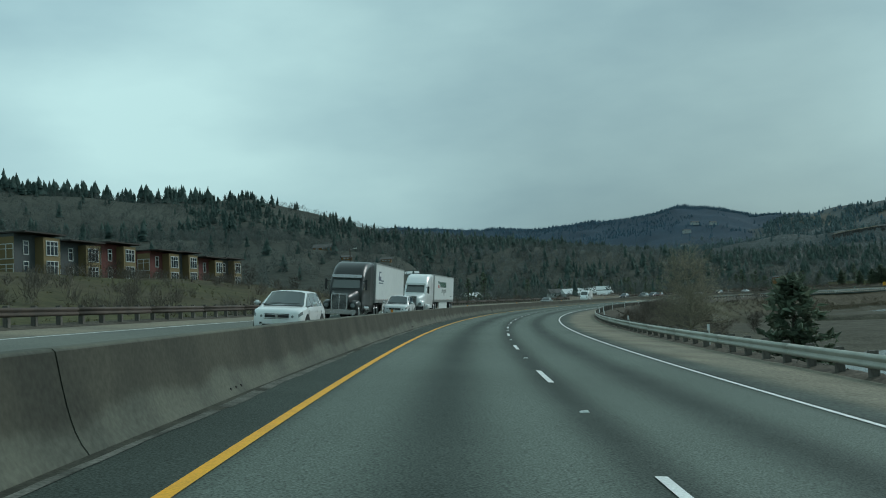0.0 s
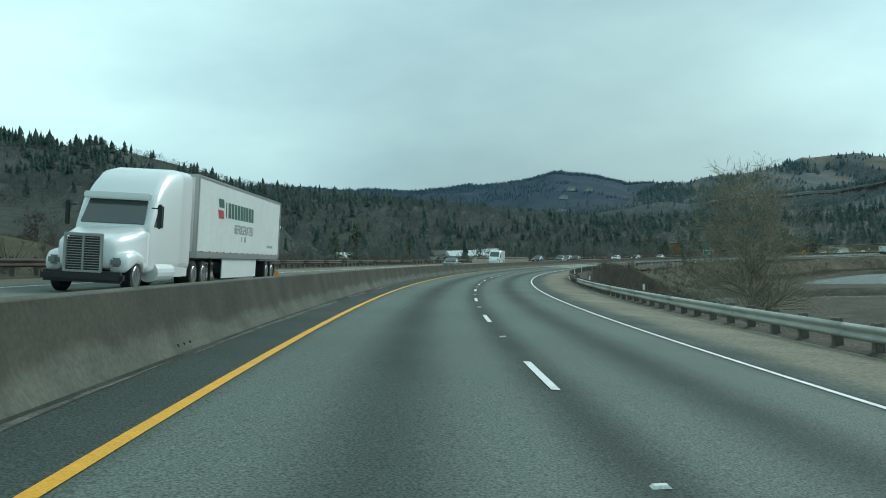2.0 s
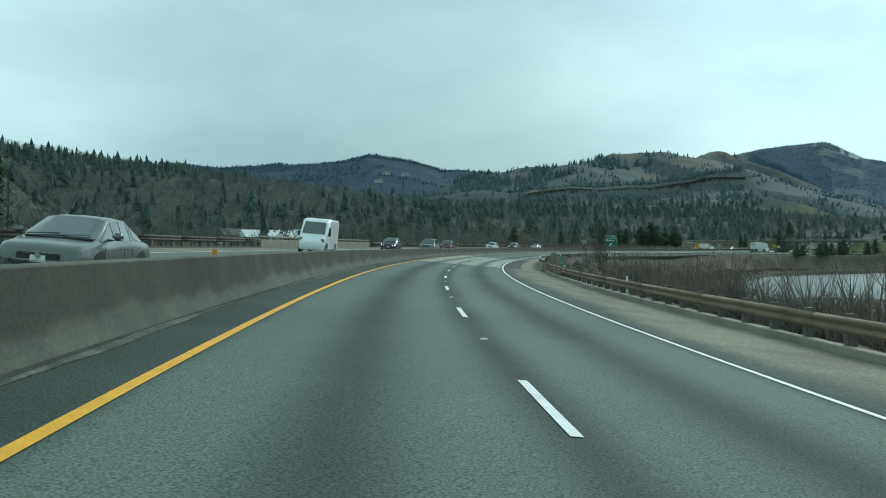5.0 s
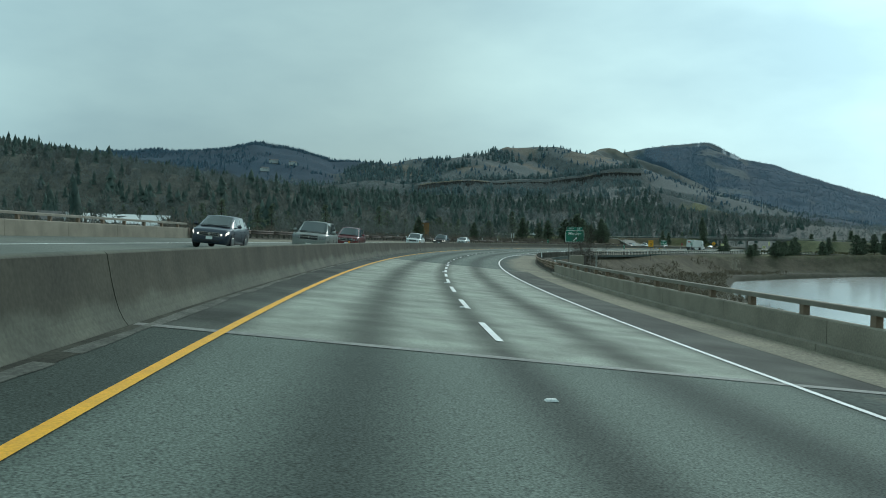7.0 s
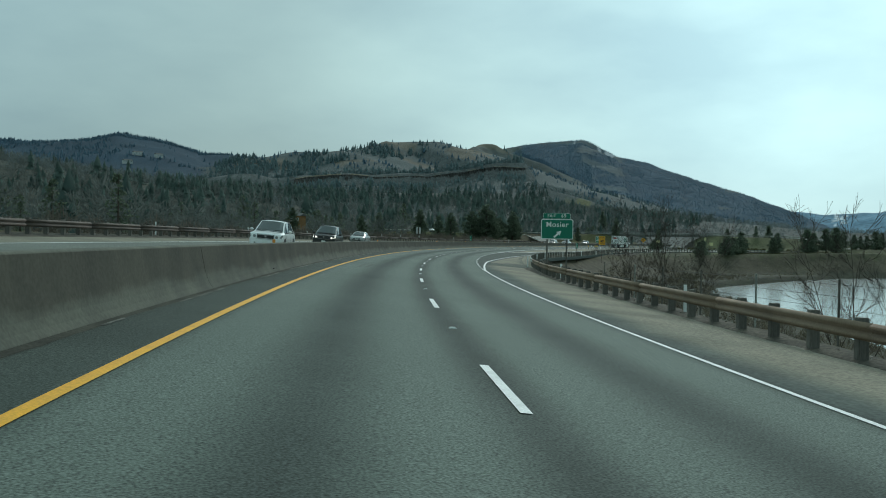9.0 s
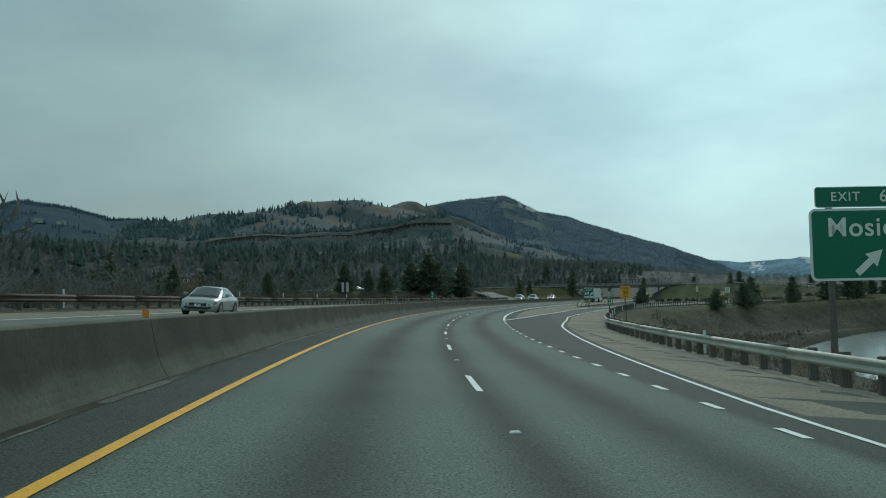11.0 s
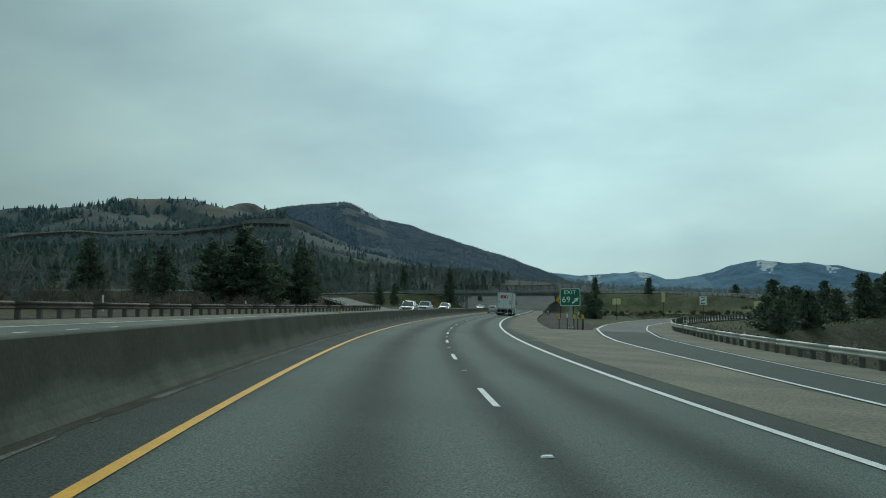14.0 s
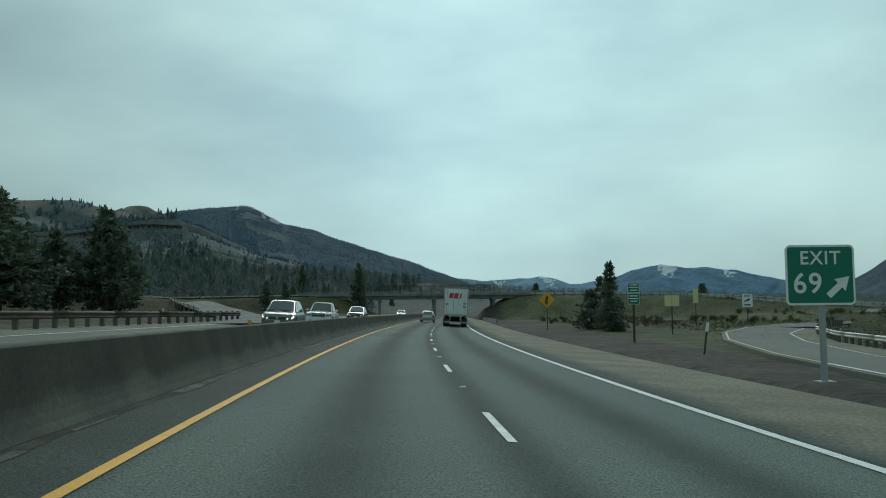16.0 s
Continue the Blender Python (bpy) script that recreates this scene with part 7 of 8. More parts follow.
GREY_ROOF = material("grey_shingle_roof", (0.12, 0.12, 0.115), 0.9, scale=0.6, amount=0.6, fine=6, bump=0.15, bump_far=0.0)
OCHRE_WALL = material("ochre_house_siding", (0.24, 0.13, 0.05), 0.85, scale=0.5, amount=0.5, fine=6, bump=0.1, bump_far=0.0)
for x, y, top, w, d, turn, wall, roof, lab in (
    (81, 533, 7.0, 17, 9, 10, WHITE_WALL, WHITE_ROOF, "long white house with a pale roof"), (70, 537, 7.4, 8, 8, 10, WHITE_WALL, GREY_ROOF, "boxy white house with a grey roof"),
    (95, 537, 5.4, 9, 8, -20, WHITE_WALL, WHITE_ROOF, "white house with a pale sloping roof"), (24, 511, 7.2, 10, 8, 20, WHITE_WALL, WHITE_ROOF, "white house with a pale roof"),
    (34, 528, 7.6, 9, 8, -30, WHITE_WALL, GREY_ROOF, "white house with a grey roof"), (-31, 476, 18.5, 6.5, 6, 25, WHITE_WALL, BLUE_ROOF, "pale house with a blue roof on the slope"),
    (-7, 529, 18.4, 9, 4.5, 5, WHITE_WALL, WHITE_ROOF, "long pale house on the slope"), (-22, 460, 11.8, 6, 5.5, 0, WHITE_WALL, GREY_ROOF, "white house among bare trees"),
    (-42, 564, 26, 5.5, 4.5, 15, OCHRE_WALL, GREY_ROOF, "ochre house high on the slope"), (-20, 566, 26.5, 5.5, 4.5, -5, OCHRE_WALL, GREY_ROOF, "ochre house high on the slope"),
    (-60, 620, 40, 12, 9, -5, OCHRE_WALL, GREY_ROOF, "dark house high on the wooded slope"), (95, 624, 8.4, 9, 7, 10, WHITE_WALL, WHITE_ROOF, "small white house behind the rail"),
    (109, 621, 8.8, 13, 8, -15, WHITE_WALL, WHITE_ROOF, "white house with a broad pale roof"),
):
    ground_z = height_at(x, y)
    h = min(5.0, max(3.0, top - d * 0.28 - ground_z)) if top < 10 else min(2.3, max(1.3, top - d * 0.28 - ground_z))
    house(x, y, w, d, h, turn, wall, roof, lab, ground_z - 0.2 if top > 10 else top - d * 0.28 - h)
house(230, 645, 5.0, 3.6, 2.7, -62, OCHRE_WALL, GREY_ROOF, "brown wooden house below the wooded hill", 6.8)
for x, y, z, w in ((690, 2343, 172, 22), (640, 2250, 150, 18), (730, 2330, 160, 16), (560, 2000, 110, 18)):
    house(x, y, w, 10, 4.5, 10, WHITE_WALL, GREY_ROOF, "pale house far up the wooded slope", height_at(x, y) + 3)


def lamp_post(x, y, top, label, arm=True):
    z = height_at(x, y) - 0.2
    thing = empty("street_lamp", Matrix.Translation((x, y, z)), label, "lamp post")
    bm = bmesh.new()
    rod(bm, (0, 0, 0), (0, 0, top - z), 0.17, 0.11, 8)
    part("pole", bm, BROWN_POST, thing)
    if arm:
        bm = bmesh.new()
        rod(bm, (0, 0, top - z - 0.3), (1.0, 0.3, top - z), 0.05, 0.05, 6)
        part("arm", bm, STEEL_POST, thing)
        bm = bmesh.new()
        box(bm, (0.9, 0.35, 0.16), (1.3, 0.3, top - z), bevel=0.04)
        part("lamp_head", bm, SIGN_WHITE, thing)
    return thing


lamp_post(-17.5, 266, 15.9, "tall dark wooden lamp post behind the oncoming lanes")
lamp_post(-13, 275, 10.5, "slim dark pole behind the oncoming lanes", False)
lamp_post(14, 352, 11.0, "slim dark pole among the trees", False)
lamp_post(-38, 198, 7.5, "slim dark pole on the grassy bank", False)

# ---- vehicles ----
CAR_GLASS = plain("car_glass", (0.060, 0.075, 0.072), 0.04, spec=1.0, coat=0.5)
TYRE = plain("tyre_rubber", (0.018, 0.018, 0.018), 0.85)
RIM = plain("alloy_rim", (0.42, 0.43, 0.43), 0.3, 0.8)
CHROME = plain("chrome", (0.6, 0.6, 0.6), 0.15, 1.0)
BLACK_PLASTIC = plain("black_plastic", (0.02, 0.02, 0.02), 0.5)
LAMP_CLEAR = plain("clear_headlight", (0.22, 0.24, 0.24), 0.06, spec=0.9)
LAMP_ON = lamp_glow("lit_headlight", (1.0, 0.93, 0.8), 0.9)
LAMP_RED = plain("red_tail_light", (0.25, 0.01, 0.01), 0.2)


def loft(bm, stations, per=4):
    """Skin over sections along y: y, half width, low, high, corner radius."""
    rings = []
    for y, w, z0, z1, r in stations:
        r = min(r, w * 0.98, (z1 - z0) * 0.49)
        ring = []
        for cx, cz, a0 in ((w - r, z1 - r, 0), (-w + r, z1 - r, 90), (-w + r, z0 + r, 180), (w - r, z0 + r, 270)):
            ring += [bm.verts.new((cx + r * math.cos(radians(a0 + 90 * i / per)), y, cz + r * math.sin(radians(a0 + 90 * i / per)))) for i in range(per + 1)]
        rings.append(ring)
    n = len(rings[0])
    for a, b in zip(rings[:-1], rings[1:]):
        for i in range(n):
            bm.faces.new((a[i], a[(i + 1) % n], b[(i + 1) % n], b[i]))
    bm.faces.new(rings[0][::-1]), bm.faces.new(rings[-1])
    bmesh.ops.recalc_face_normals(bm, faces=bm.faces)
    return bm


def pane(name, corners, mat, parent, inset=0.06, proud=0.012):
    """A glass pane set into the flat between four corners."""
    c = [Vector(p) for p in corners]
    mid = sum(c, Vector()) / 4
    n = (c[1] - c[0]).cross(c[3] - c[0]).normalized()
    if n.dot(mid - Vector((0, mid.y * 0.6, 0.9))) < 0:
        n = -n
    inner = [p + (mid - p).normalized() * inset for p in c]
    bm = bmesh.new()
    a = [bm.verts.new(p + n * proud) for p in inner]
    b = [bm.verts.new(p - n * 0.02) for p in inner]
    bm.faces.new(a), bm.faces.new(b[::-1])
    for i in range(4):
        bm.faces.new((a[i], b[i], b[(i + 1) % 4], a[(i + 1) % 4]))
    bmesh.ops.recalc_face_normals(bm, faces=bm.faces)
    return part(name, bm, mat, parent)


def wheel(parent, x, y, r, w=0.22):
    bm = bmesh.new()
    m = Matrix.Translation((x, y, r)) @ Matrix.Rotation(radians(90), 4, "Y")
    made = bmesh.ops.create_cone(bm, cap_ends=True, segments=22, radius1=r, radius2=r, depth=w, matrix=m)["verts"]
    bmesh.ops.bevel(bm, geom=[e for e in bm.edges if len(e.link_faces) == 2 and abs(e.verts[0].co.x - e.verts[1].co.x) < 1e-4], offset=0.03, segments=2, affect="EDGES")
    ob = part("wheel", bm, TYRE, parent)
    bm = bmesh.new()
    side = 1 if x > 0 else -1
    bmesh.ops.create_cone(bm, cap_ends=True, segments=18, radius1=r * 0.66, radius2=r * 0.60, depth=0.03, matrix=Matrix.Translation((x + side * (w / 2 + 0.005), y, r)) @ Matrix.Rotation(radians(90 * side), 4, "Y"))
    for k in range(5):
        a = 2 * math.pi * k / 5
        box(bm, (0.02, r * 0.12, r * 0.5), (x + side * (w / 2 + 0.025), y + math.sin(a) * r * 0.3, r + math.cos(a) * r * 0.3))
    part("rim", bm, RIM, ob)
    return ob


def shell(stations):
    """Skin of a car from sections along it: y, half width, sill, belt, shoulder half width, roof edge half width, roof edge height, top. Returns the mesh and its rows of corners."""
    bm = bmesh.new()
    rings = []
    for y, w, low, belt, sw, ew, ez, top in stations:
        half = [(0, low), (w * 0.86, low), (w * 0.965, low + 0.09), (w, low + (belt - low) * 0.50), (w * 0.985, belt - 0.15), (sw, belt), (ew, ez), (ew * 0.68, top - 0.015), (0, top)]
        rings.append([bm.verts.new((x, y, z)) for x, z in half] + [bm.verts.new((-x, y, z)) for x, z in half[-2:0:-1]])
    n = len(rings[0])
    for a, b in zip(rings[:-1], rings[1:]):
        for i in range(n):
            bm.faces.new((a[i], a[(i + 1) % n], b[(i + 1) % n], b[i]))
    bm.faces.new(rings[0][::-1]), bm.faces.new(rings[-1])
    bmesh.ops.recalc_face_normals(bm, faces=bm.faces)
    return bm, [[v.co.copy() for v in ring] for ring in rings]


def glazing(name, rows_, mat, parent, edge=0.05, proud=0.010, label=""):
    """A pane laid over a patch of the skin, two rows of corners; it keeps clear of the patch's edge."""
    a, b = rows_
    mid = sum(a + b, Vector()) / (len(a) + len(b))
    out = (a[-1] - a[0]).cross(b[0] - a[0]).normalized()
    if out.dot(mid - Vector((0, mid.y * 0.8, 0.75))) < 0:
        out = -out
    wide, tall = (a[-1] - a[0]).length + (b[-1] - b[0]).length, (b[0] - a[0]).length + (b[-1] - a[-1]).length
    u, v = min(0.3, 2 * edge / wide), min(0.3, 2 * edge / tall)
    grid = []
    for f in (v, 1 - v):
        line_ = [p_.lerp(q_, f) for p_, q_ in zip(a, b)]
        ends = line_[0].lerp(line_[-1], u), line_[-1].lerp(line_[0], u)
        grid.append([ends[0] if i == 0 else ends[1] if i == len(line_) - 1 else p_ for i, p_ in enumerate(line_)])
    bm = bmesh.new()
    outer = [[bm.verts.new(p_ + out * proud) for p_ in g] for g in grid]
    inner = [[bm.verts.new(p_ - out * 0.02) for p_ in g] for g in grid]
    k = len(a)
    for i in range(k - 1):
        bm.faces.new((outer[0][i], outer[0][i + 1], outer[1][i + 1], outer[1][i]))
        bm.faces.new((inner[0][i + 1], inner[0][i], inner[1][i], inner[1][i + 1]))
        for j in (0, 1):
            bm.faces.new((outer[j][i], inner[j][i], inner[j][i + 1], outer[j][i + 1]))
    for i in (0, k - 1):
        bm.faces.new((outer[0][i], outer[1][i], inner[1][i], inner[0][i]))
    bmesh.ops.recalc_face_normals(bm, faces=bm.faces)
    return part(name, bm, mat, parent, label)


def vehicle(name, m, label, paint, L, W, H, belt, hood, cabin, lights=LAMP_CLEAR, chrome=False, bed=False, category="car", nose=1.0):
    """A passenger car. hood: height of the bonnet; cabin: y of the windscreen foot and head, rear head and rear foot."""
    thing = empty(name, m, label, category, "traffic")
    w, f, r = W / 2, L / 2, -L / 2
    y0, y1, y2, y3 = cabin
    yb, yc = y1 + (y2 - y1) * 0.38, y1 + (y2 - y1) * 0.80
    # nose: 1 for a sloping, rounded front, less for an upright one
    n_ = lambda k: w * (1 - (1 - k) * (0.35 + 0.65 * nose))
    drop = 0.30 + 0.70 * nose
    stations = [
        (f, n_(0.70), 0.40, hood - 0.36 * drop, n_(0.67), n_(0.58), hood - 0.32 * drop, hood - 0.31 * drop), (f - 0.03, n_(0.82), 0.31, hood - 0.24 * drop, n_(0.79), n_(0.68), hood - 0.19 * drop, hood - 0.18 * drop),
        (f - 0.10, n_(0.90), 0.26, hood - 0.17 * drop, n_(0.87), n_(0.74), hood - 0.11 * drop, hood - 0.095 * drop), (f - 0.30, n_(0.96), 0.24, hood - 0.115, n_(0.925), n_(0.79), hood - 0.06, hood - 0.04),
        (f - 0.75, w, 0.24, hood - 0.07, w * 0.95, w * 0.83, hood - 0.015, hood + 0.0), (y0 + 0.06, w, 0.24, belt, w * 0.95, w * 0.86, max(hood, belt) + 0.03, max(hood, belt) + 0.05),
        (y0, w, 0.24, belt, w * 0.945, w * 0.85, max(hood, belt) + 0.035, max(hood, belt) + 0.065), (y1, w, 0.24, belt + 0.015, w * 0.94, w * 0.70, H - 0.075, H - 0.02),
        (yb, w, 0.24, belt + 0.02, w * 0.94, w * 0.725, H - 0.045, H + 0.01), (yc, w, 0.24, belt + 0.03, w * 0.935, w * 0.715, H - 0.055, H),
        (y2, w, 0.26, belt + 0.04, w * 0.925, w * 0.68, H - 0.10, H - 0.035), (y3, w * 0.985, 0.28, belt + 0.0, w * 0.92, w * 0.84, belt + 0.05, belt + 0.06)]
    if y3 - r > 0.4:
        stations.append((y3 - (y3 - r) * 0.5, w * 0.985, 0.28, belt - 0.01, w * 0.92, w * 0.82, belt + 0.02, belt + 0.03))
    stations += [(r + 0.06, w * 0.95, 0.32, belt - 0.05, w * 0.89, w * 0.80, belt - 0.01, belt), (r, w * 0.86, 0.42, belt - 0.14, w * 0.80, w * 0.68, belt - 0.11, belt - 0.10)]
    bm, rows_ = shell(stations)
    body = part("body", bm, paint, thing)
    body.data.polygons.foreach_set("use_smooth", [True] * len(body.data.polygons))
    body.data.set_sharp_from_angle(angle=radians(38))
    front, head, rear, foot = rows_[6], rows_[7], rows_[10], rows_[11]
    glazing("windscreen", (front[6:11], head[6:11]), CAR_GLASS, thing, 0.05, 0.012)
    glazing("rear_window", (foot[6:11], rear[6:11]), CAR_GLASS, thing, 0.07, 0.012)
    for lo, hi in ((5, 6), (11, 10)):
        for i in (6, 7, 8, 9, 10) if not bed else (6, 7, 8):
            if i == 10 and y2 - y3 < 0.3:
                continue
            glazing("side_window", ([rows_[i][lo], rows_[i + 1][lo]], [rows_[i][hi], rows_[i + 1][hi]]), CAR_GLASS, thing, 0.035, 0.010)
    for side, lo, hi in ((1, 4, 5), (-1, 12, 11)):
        bm = bmesh.new()
        tall_ = 0.15 + 0.10 * (1 - nose)
        wide_ = w * (0.36 + 0.06 * (1 - nose))
        box(bm, (wide_, 0.20, tall_), (side * (n_(0.82) - wide_ * 0.42), f - 0.085 - 0.05 * nose, hood - 0.24 * drop - 0.02 - tall_ * 0.5), side * -0.38 * (0.4 + 0.6 * nose), 0.035)
        lamp = part("headlight", bm, LAMP_CASE, thing, "clear headlight housing")
        bm = bmesh.new()
        for u in (-0.20, 0.20):
            bmesh.ops.create_cone(bm, cap_ends=True, segments=14, radius1=tall_ * 0.36, radius2=tall_ * 0.30, depth=0.03, matrix=Matrix.Translation((side * (n_(0.82) - wide_ * 0.42 - u * wide_), f + 0.012 - 0.05 * nose + (u * wide_ * 0.38 * (0.4 + 0.6 * nose)), hood - 0.24 * drop - 0.02 - tall_ * 0.5)) @ Matrix.Rotation(radians(-90), 4, "X"))
        part("lens", bm, lights, lamp)
        glazing("lamp_cover", ([rows_[1][lo], rows_[2][lo], rows_[3][lo]], [rows_[1][hi], rows_[2][hi], rows_[3][hi]]), lights, thing, 0.02, 0.012)
        for y in (f - 0.90, r + 0.95):
            big = 0.34 if H < 1.6 else 0.37
            wheel(thing, side * (w - 0.11), y, big)
            bm = bmesh.new()
            bmesh.ops.create_cone(bm, cap_ends=True, segments=28, radius1=big + 0.055, radius2=big + 0.055, depth=0.03, matrix=Matrix.Translation((side * (w - 0.006), y, big + 0.01)) @ Matrix.Rotation(radians(90), 4, "Y"))
            for v in bm.verts:
                v.co.z = max(v.co.z, 0.24)
            part("wheel_arch", bm, BLACK_PLASTIC, thing)
        bm = bmesh.new()
        box(bm, (0.25, 0.14, 0.17 + 0.05 * (H > 1.85)), (side * (w + 0.14), y0 - 0.42, belt + 0.15), side * 0.2, 0.055)
        mirror = part("mirror", bm, paint, thing, smooth=True)
        bm = bmesh.new()
        box(bm, (0.14, 0.05, 0.04), (side * (w + 0.0), y0 - 0.36, belt + 0.07), bevel=0.01)
        part("bracket", bm, BLACK_PLASTIC, mirror)
        bm = bmesh.new()
        box(bm, (0.18, 0.10, 0.30), (side * w * 0.80, r + 0.035, belt - 0.20), side * 0.25, 0.03)
        part("tail_light", bm, LAMP_RED, thing)
        bm = bmesh.new()
        box(bm, (0.20, 0.06, 0.11), (side * w * 0.66, f - 0.035, 0.46), side * -0.3, 0.02)
        part("fog_lamp", bm, BLACK_PLASTIC, thing)
        for y in (yb + 0.22, yc + 0.28):
            bm = bmesh.new()
            box(bm, (0.03, 0.17, 0.03), (side * (w * 0.99 + 0.012), y, belt - 0.13), bevel=0.008)
            part("door_handle", bm, paint, thing)
        for y in (y0 - 0.10, yb, yc):
            bm = bmesh.new()
            box(bm, (0.006, 0.010, belt - 0.50), (side * (w + 0.001), y, (belt + 0.32) / 2))
            part("door_gap", bm, BLACK_PLASTIC, thing)
        bm = bmesh.new()
        box(bm, (0.03, f - r - 2.75, 0.07), (side * (w * 0.975), -0.02, 0.30), bevel=0.01)
        part("sill_trim", bm, BLACK_PLASTIC, thing)
        if H > 1.7 and not bed:
            bm = bmesh.new()
            box(bm, (0.04, (y1 - y2) * 0.85, 0.035), (side * w * 0.62, (y1 + y2) / 2, H + 0.055), bevel=0.012)
            for u in (-0.38, 0.0, 0.38):
                box(bm, (0.04, 0.10, 0.07), (side * w * 0.62, (y1 + y2) / 2 + u * (y1 - y2), H + 0.02))
            part("roof_bar", bm, BLACK_PLASTIC, thing)
    bm = bmesh.new()
    box(bm, (w * 1.55, 0.10, 0.03), (0, y0 + 0.06, max(hood, belt) + 0.05), bevel=0.01)
    part("wiper_cowl", bm, BLACK_PLASTIC, thing)
    gz, gh = hood - 0.33 * drop - 0.06 * (1 - nose), 0.18 + 0.13 * (1 - nose)
    gz -= gh * 0.5 - 0.09
    gw = w * (1.0 + 0.10 * (1 - nose))
    bm = bmesh.new()
    box(bm, (gw, 0.10, gh), (0, f - 0.022, gz), bevel=0.04)
    grille = part("grille", bm, BLACK_PLASTIC, thing)
    bm = bmesh.new()
    for z in ((gz + gh * 0.47, gz - gh * 0.47) if not chrome else (gz + gh * 0.47, gz + gh * 0.10, gz - gh * 0.47)):
        box(bm, (gw * 0.99, 0.03, 0.018 + 0.014 * (chrome and nose < 0.9)), (0, f + 0.024, z), bevel=0.006)
    if chrome:
        for x_ in (-1, 1):
            box(bm, (0.025, 0.03, gh * 0.95), (x_ * gw * 0.485, f + 0.024, gz), bevel=0.006)
    part("grille_trim", bm, CHROME, grille, "thin bright trim")
    bm = bmesh.new()
    bmesh.ops.create_cone(bm, cap_ends=True, segments=14, radius1=0.07, radius2=0.06, depth=0.02, matrix=Matrix.Translation((0, f + 0.035, gz + gh * 0.1)) @ Matrix.Rotation(radians(-90), 4, "X"))
    part("badge", bm, CHROME, grille, "small round badge")
    bm = bmesh.new()
    for x_ in (-0.30, 0.42):
        rod(bm, Vector((w * (x_ + 0.42), y0 + 0.02, max(hood, belt) + 0.095)), Vector((w * (x_ - 0.34), y0 - 0.12, max(hood, belt) + 0.15)), 0.012, 0.008, 5)
    part("wiper", bm, BLACK_PLASTIC, thing)
    bm = bmesh.new()
    box(bm, (w * 1.15, 0.08, 0.12), (0, f - 0.025, 0.40), bevel=0.03)
    part("air_intake", bm, BLACK_PLASTIC, thing)
    bm = bmesh.new()
    box(bm, (0.31, 0.02, 0.14), (0, f + 0.02, 0.53), bevel=0.004)
    part("number_plate", bm, SIGN_WHITE, thing, "plain pale plate")
    return thing


def traffic(s, d, turn=180):
    lean = Matrix.Rotation(math.atan(float(bank(s))), 4, "Y")
    return Matrix.Translation(road(s, d)) @ Matrix.Rotation(heading(s), 4, "Z") @ lean @ Matrix.Rotation(radians(turn), 4, "Z")


def paint(name, c, rough=0.3):
    return plain(name, c, rough, 0.0, 0.5, 0.6)


WHITE_CAR, SILVER, DARK_BLUE = paint("white_car_paint", (0.84, 0.86, 0.85)), plain("silver_car_paint", (0.42, 0.43, 0.42), 0.35, 0.4, 0.5, 0.5), paint("dark_blue_paint", (0.025, 0.035, 0.055))
RED_CAR, BLACK_CAR, OLIVE = paint("dark_red_paint", (0.14, 0.015, 0.018)), paint("black_car_paint", (0.018, 0.020, 0.020)), plain("grey_green_paint", (0.15, 0.165, 0.15), 0.35, 0.3, 0.5, 0.4)
PALE_OLIVE = plain("pale_grey_green_paint", (0.25, 0.27, 0.25), 0.35, 0.25, 0.5, 0.4)
LAMP_CASE = plain("lamp_housing", (0.52, 0.54, 0.54), 0.15, 0.6, 0.6, 0.8)
SUV = dict(L=4.75, W=1.88, H=1.66, belt=1.02, hood=1.04, cabin=(1.34, 0.48, -1.72, -2.20))
SEDAN = dict(L=4.75, W=1.82, H=1.45, belt=0.90, hood=0.90, cabin=(1.30, 0.40, -0.95, -1.75))
BIG_SUV = dict(L=5.4, W=2.0, H=1.90, belt=1.14, hood=1.16, cabin=(1.30, 0.62, -2.25, -2.58), nose=0.1)
vehicle("car", traffic(82.5, 8.4), "white compact crossover in the oncoming fast lane", WHITE_CAR, **SUV)
vehicle("car", traffic(117.3, 8.5), "white family crossover with a dark grille in the oncoming lane", WHITE_CAR, **{**SUV, "L": 4.8, "H": 1.70})
vehicle("car", traffic(236.5, 8.5), "dark green saloon in the oncoming lane", OLIVE, **SEDAN)
vehicle("car", traffic(329.5, 11.3), "dark blue crossover with lit lamps", DARK_BLUE, **SUV, lights=LAMP_ON, chrome=True)
vehicle("car", traffic(338.5, 7.9), "large grey-green estate with a chrome grille", PALE_OLIVE, **BIG_SUV, chrome=True)
vehicle("car", traffic(361.5, 11.7), "dark blue crossover with a black grille", DARK_BLUE, **SUV, lights=LAMP_ON)
vehicle("car", traffic(357.3, 8.4), "dark red off-road estate with roof bars", RED_CAR, **{**SUV, "H": 1.78, "belt": 1.08, "hood": 1.08, "nose": 0.35}, chrome=True)
vehicle("car", traffic(402, 8.6), "white off-roader with a black grille", WHITE_CAR, **{**SUV, "H": 1.74, "hood": 1.08, "nose": 0.4})
vehicle("car", traffic(424.5, 8.6), "dark off-roader with lit lamps", BLACK_CAR, **{**SUV, "H": 1.80, "hood": 1.1, "nose": 0.3}, lights=LAMP_ON)
vehicle("car", traffic(462, 11.9), "silver saloon in the oncoming slow lane", SILVER, **SEDAN)
vehicle("car", traffic(632, 8.5), "silver-green crossover with lit lamps", OLIVE, **{**SUV, "H": 1.74}, lights=LAMP_ON)
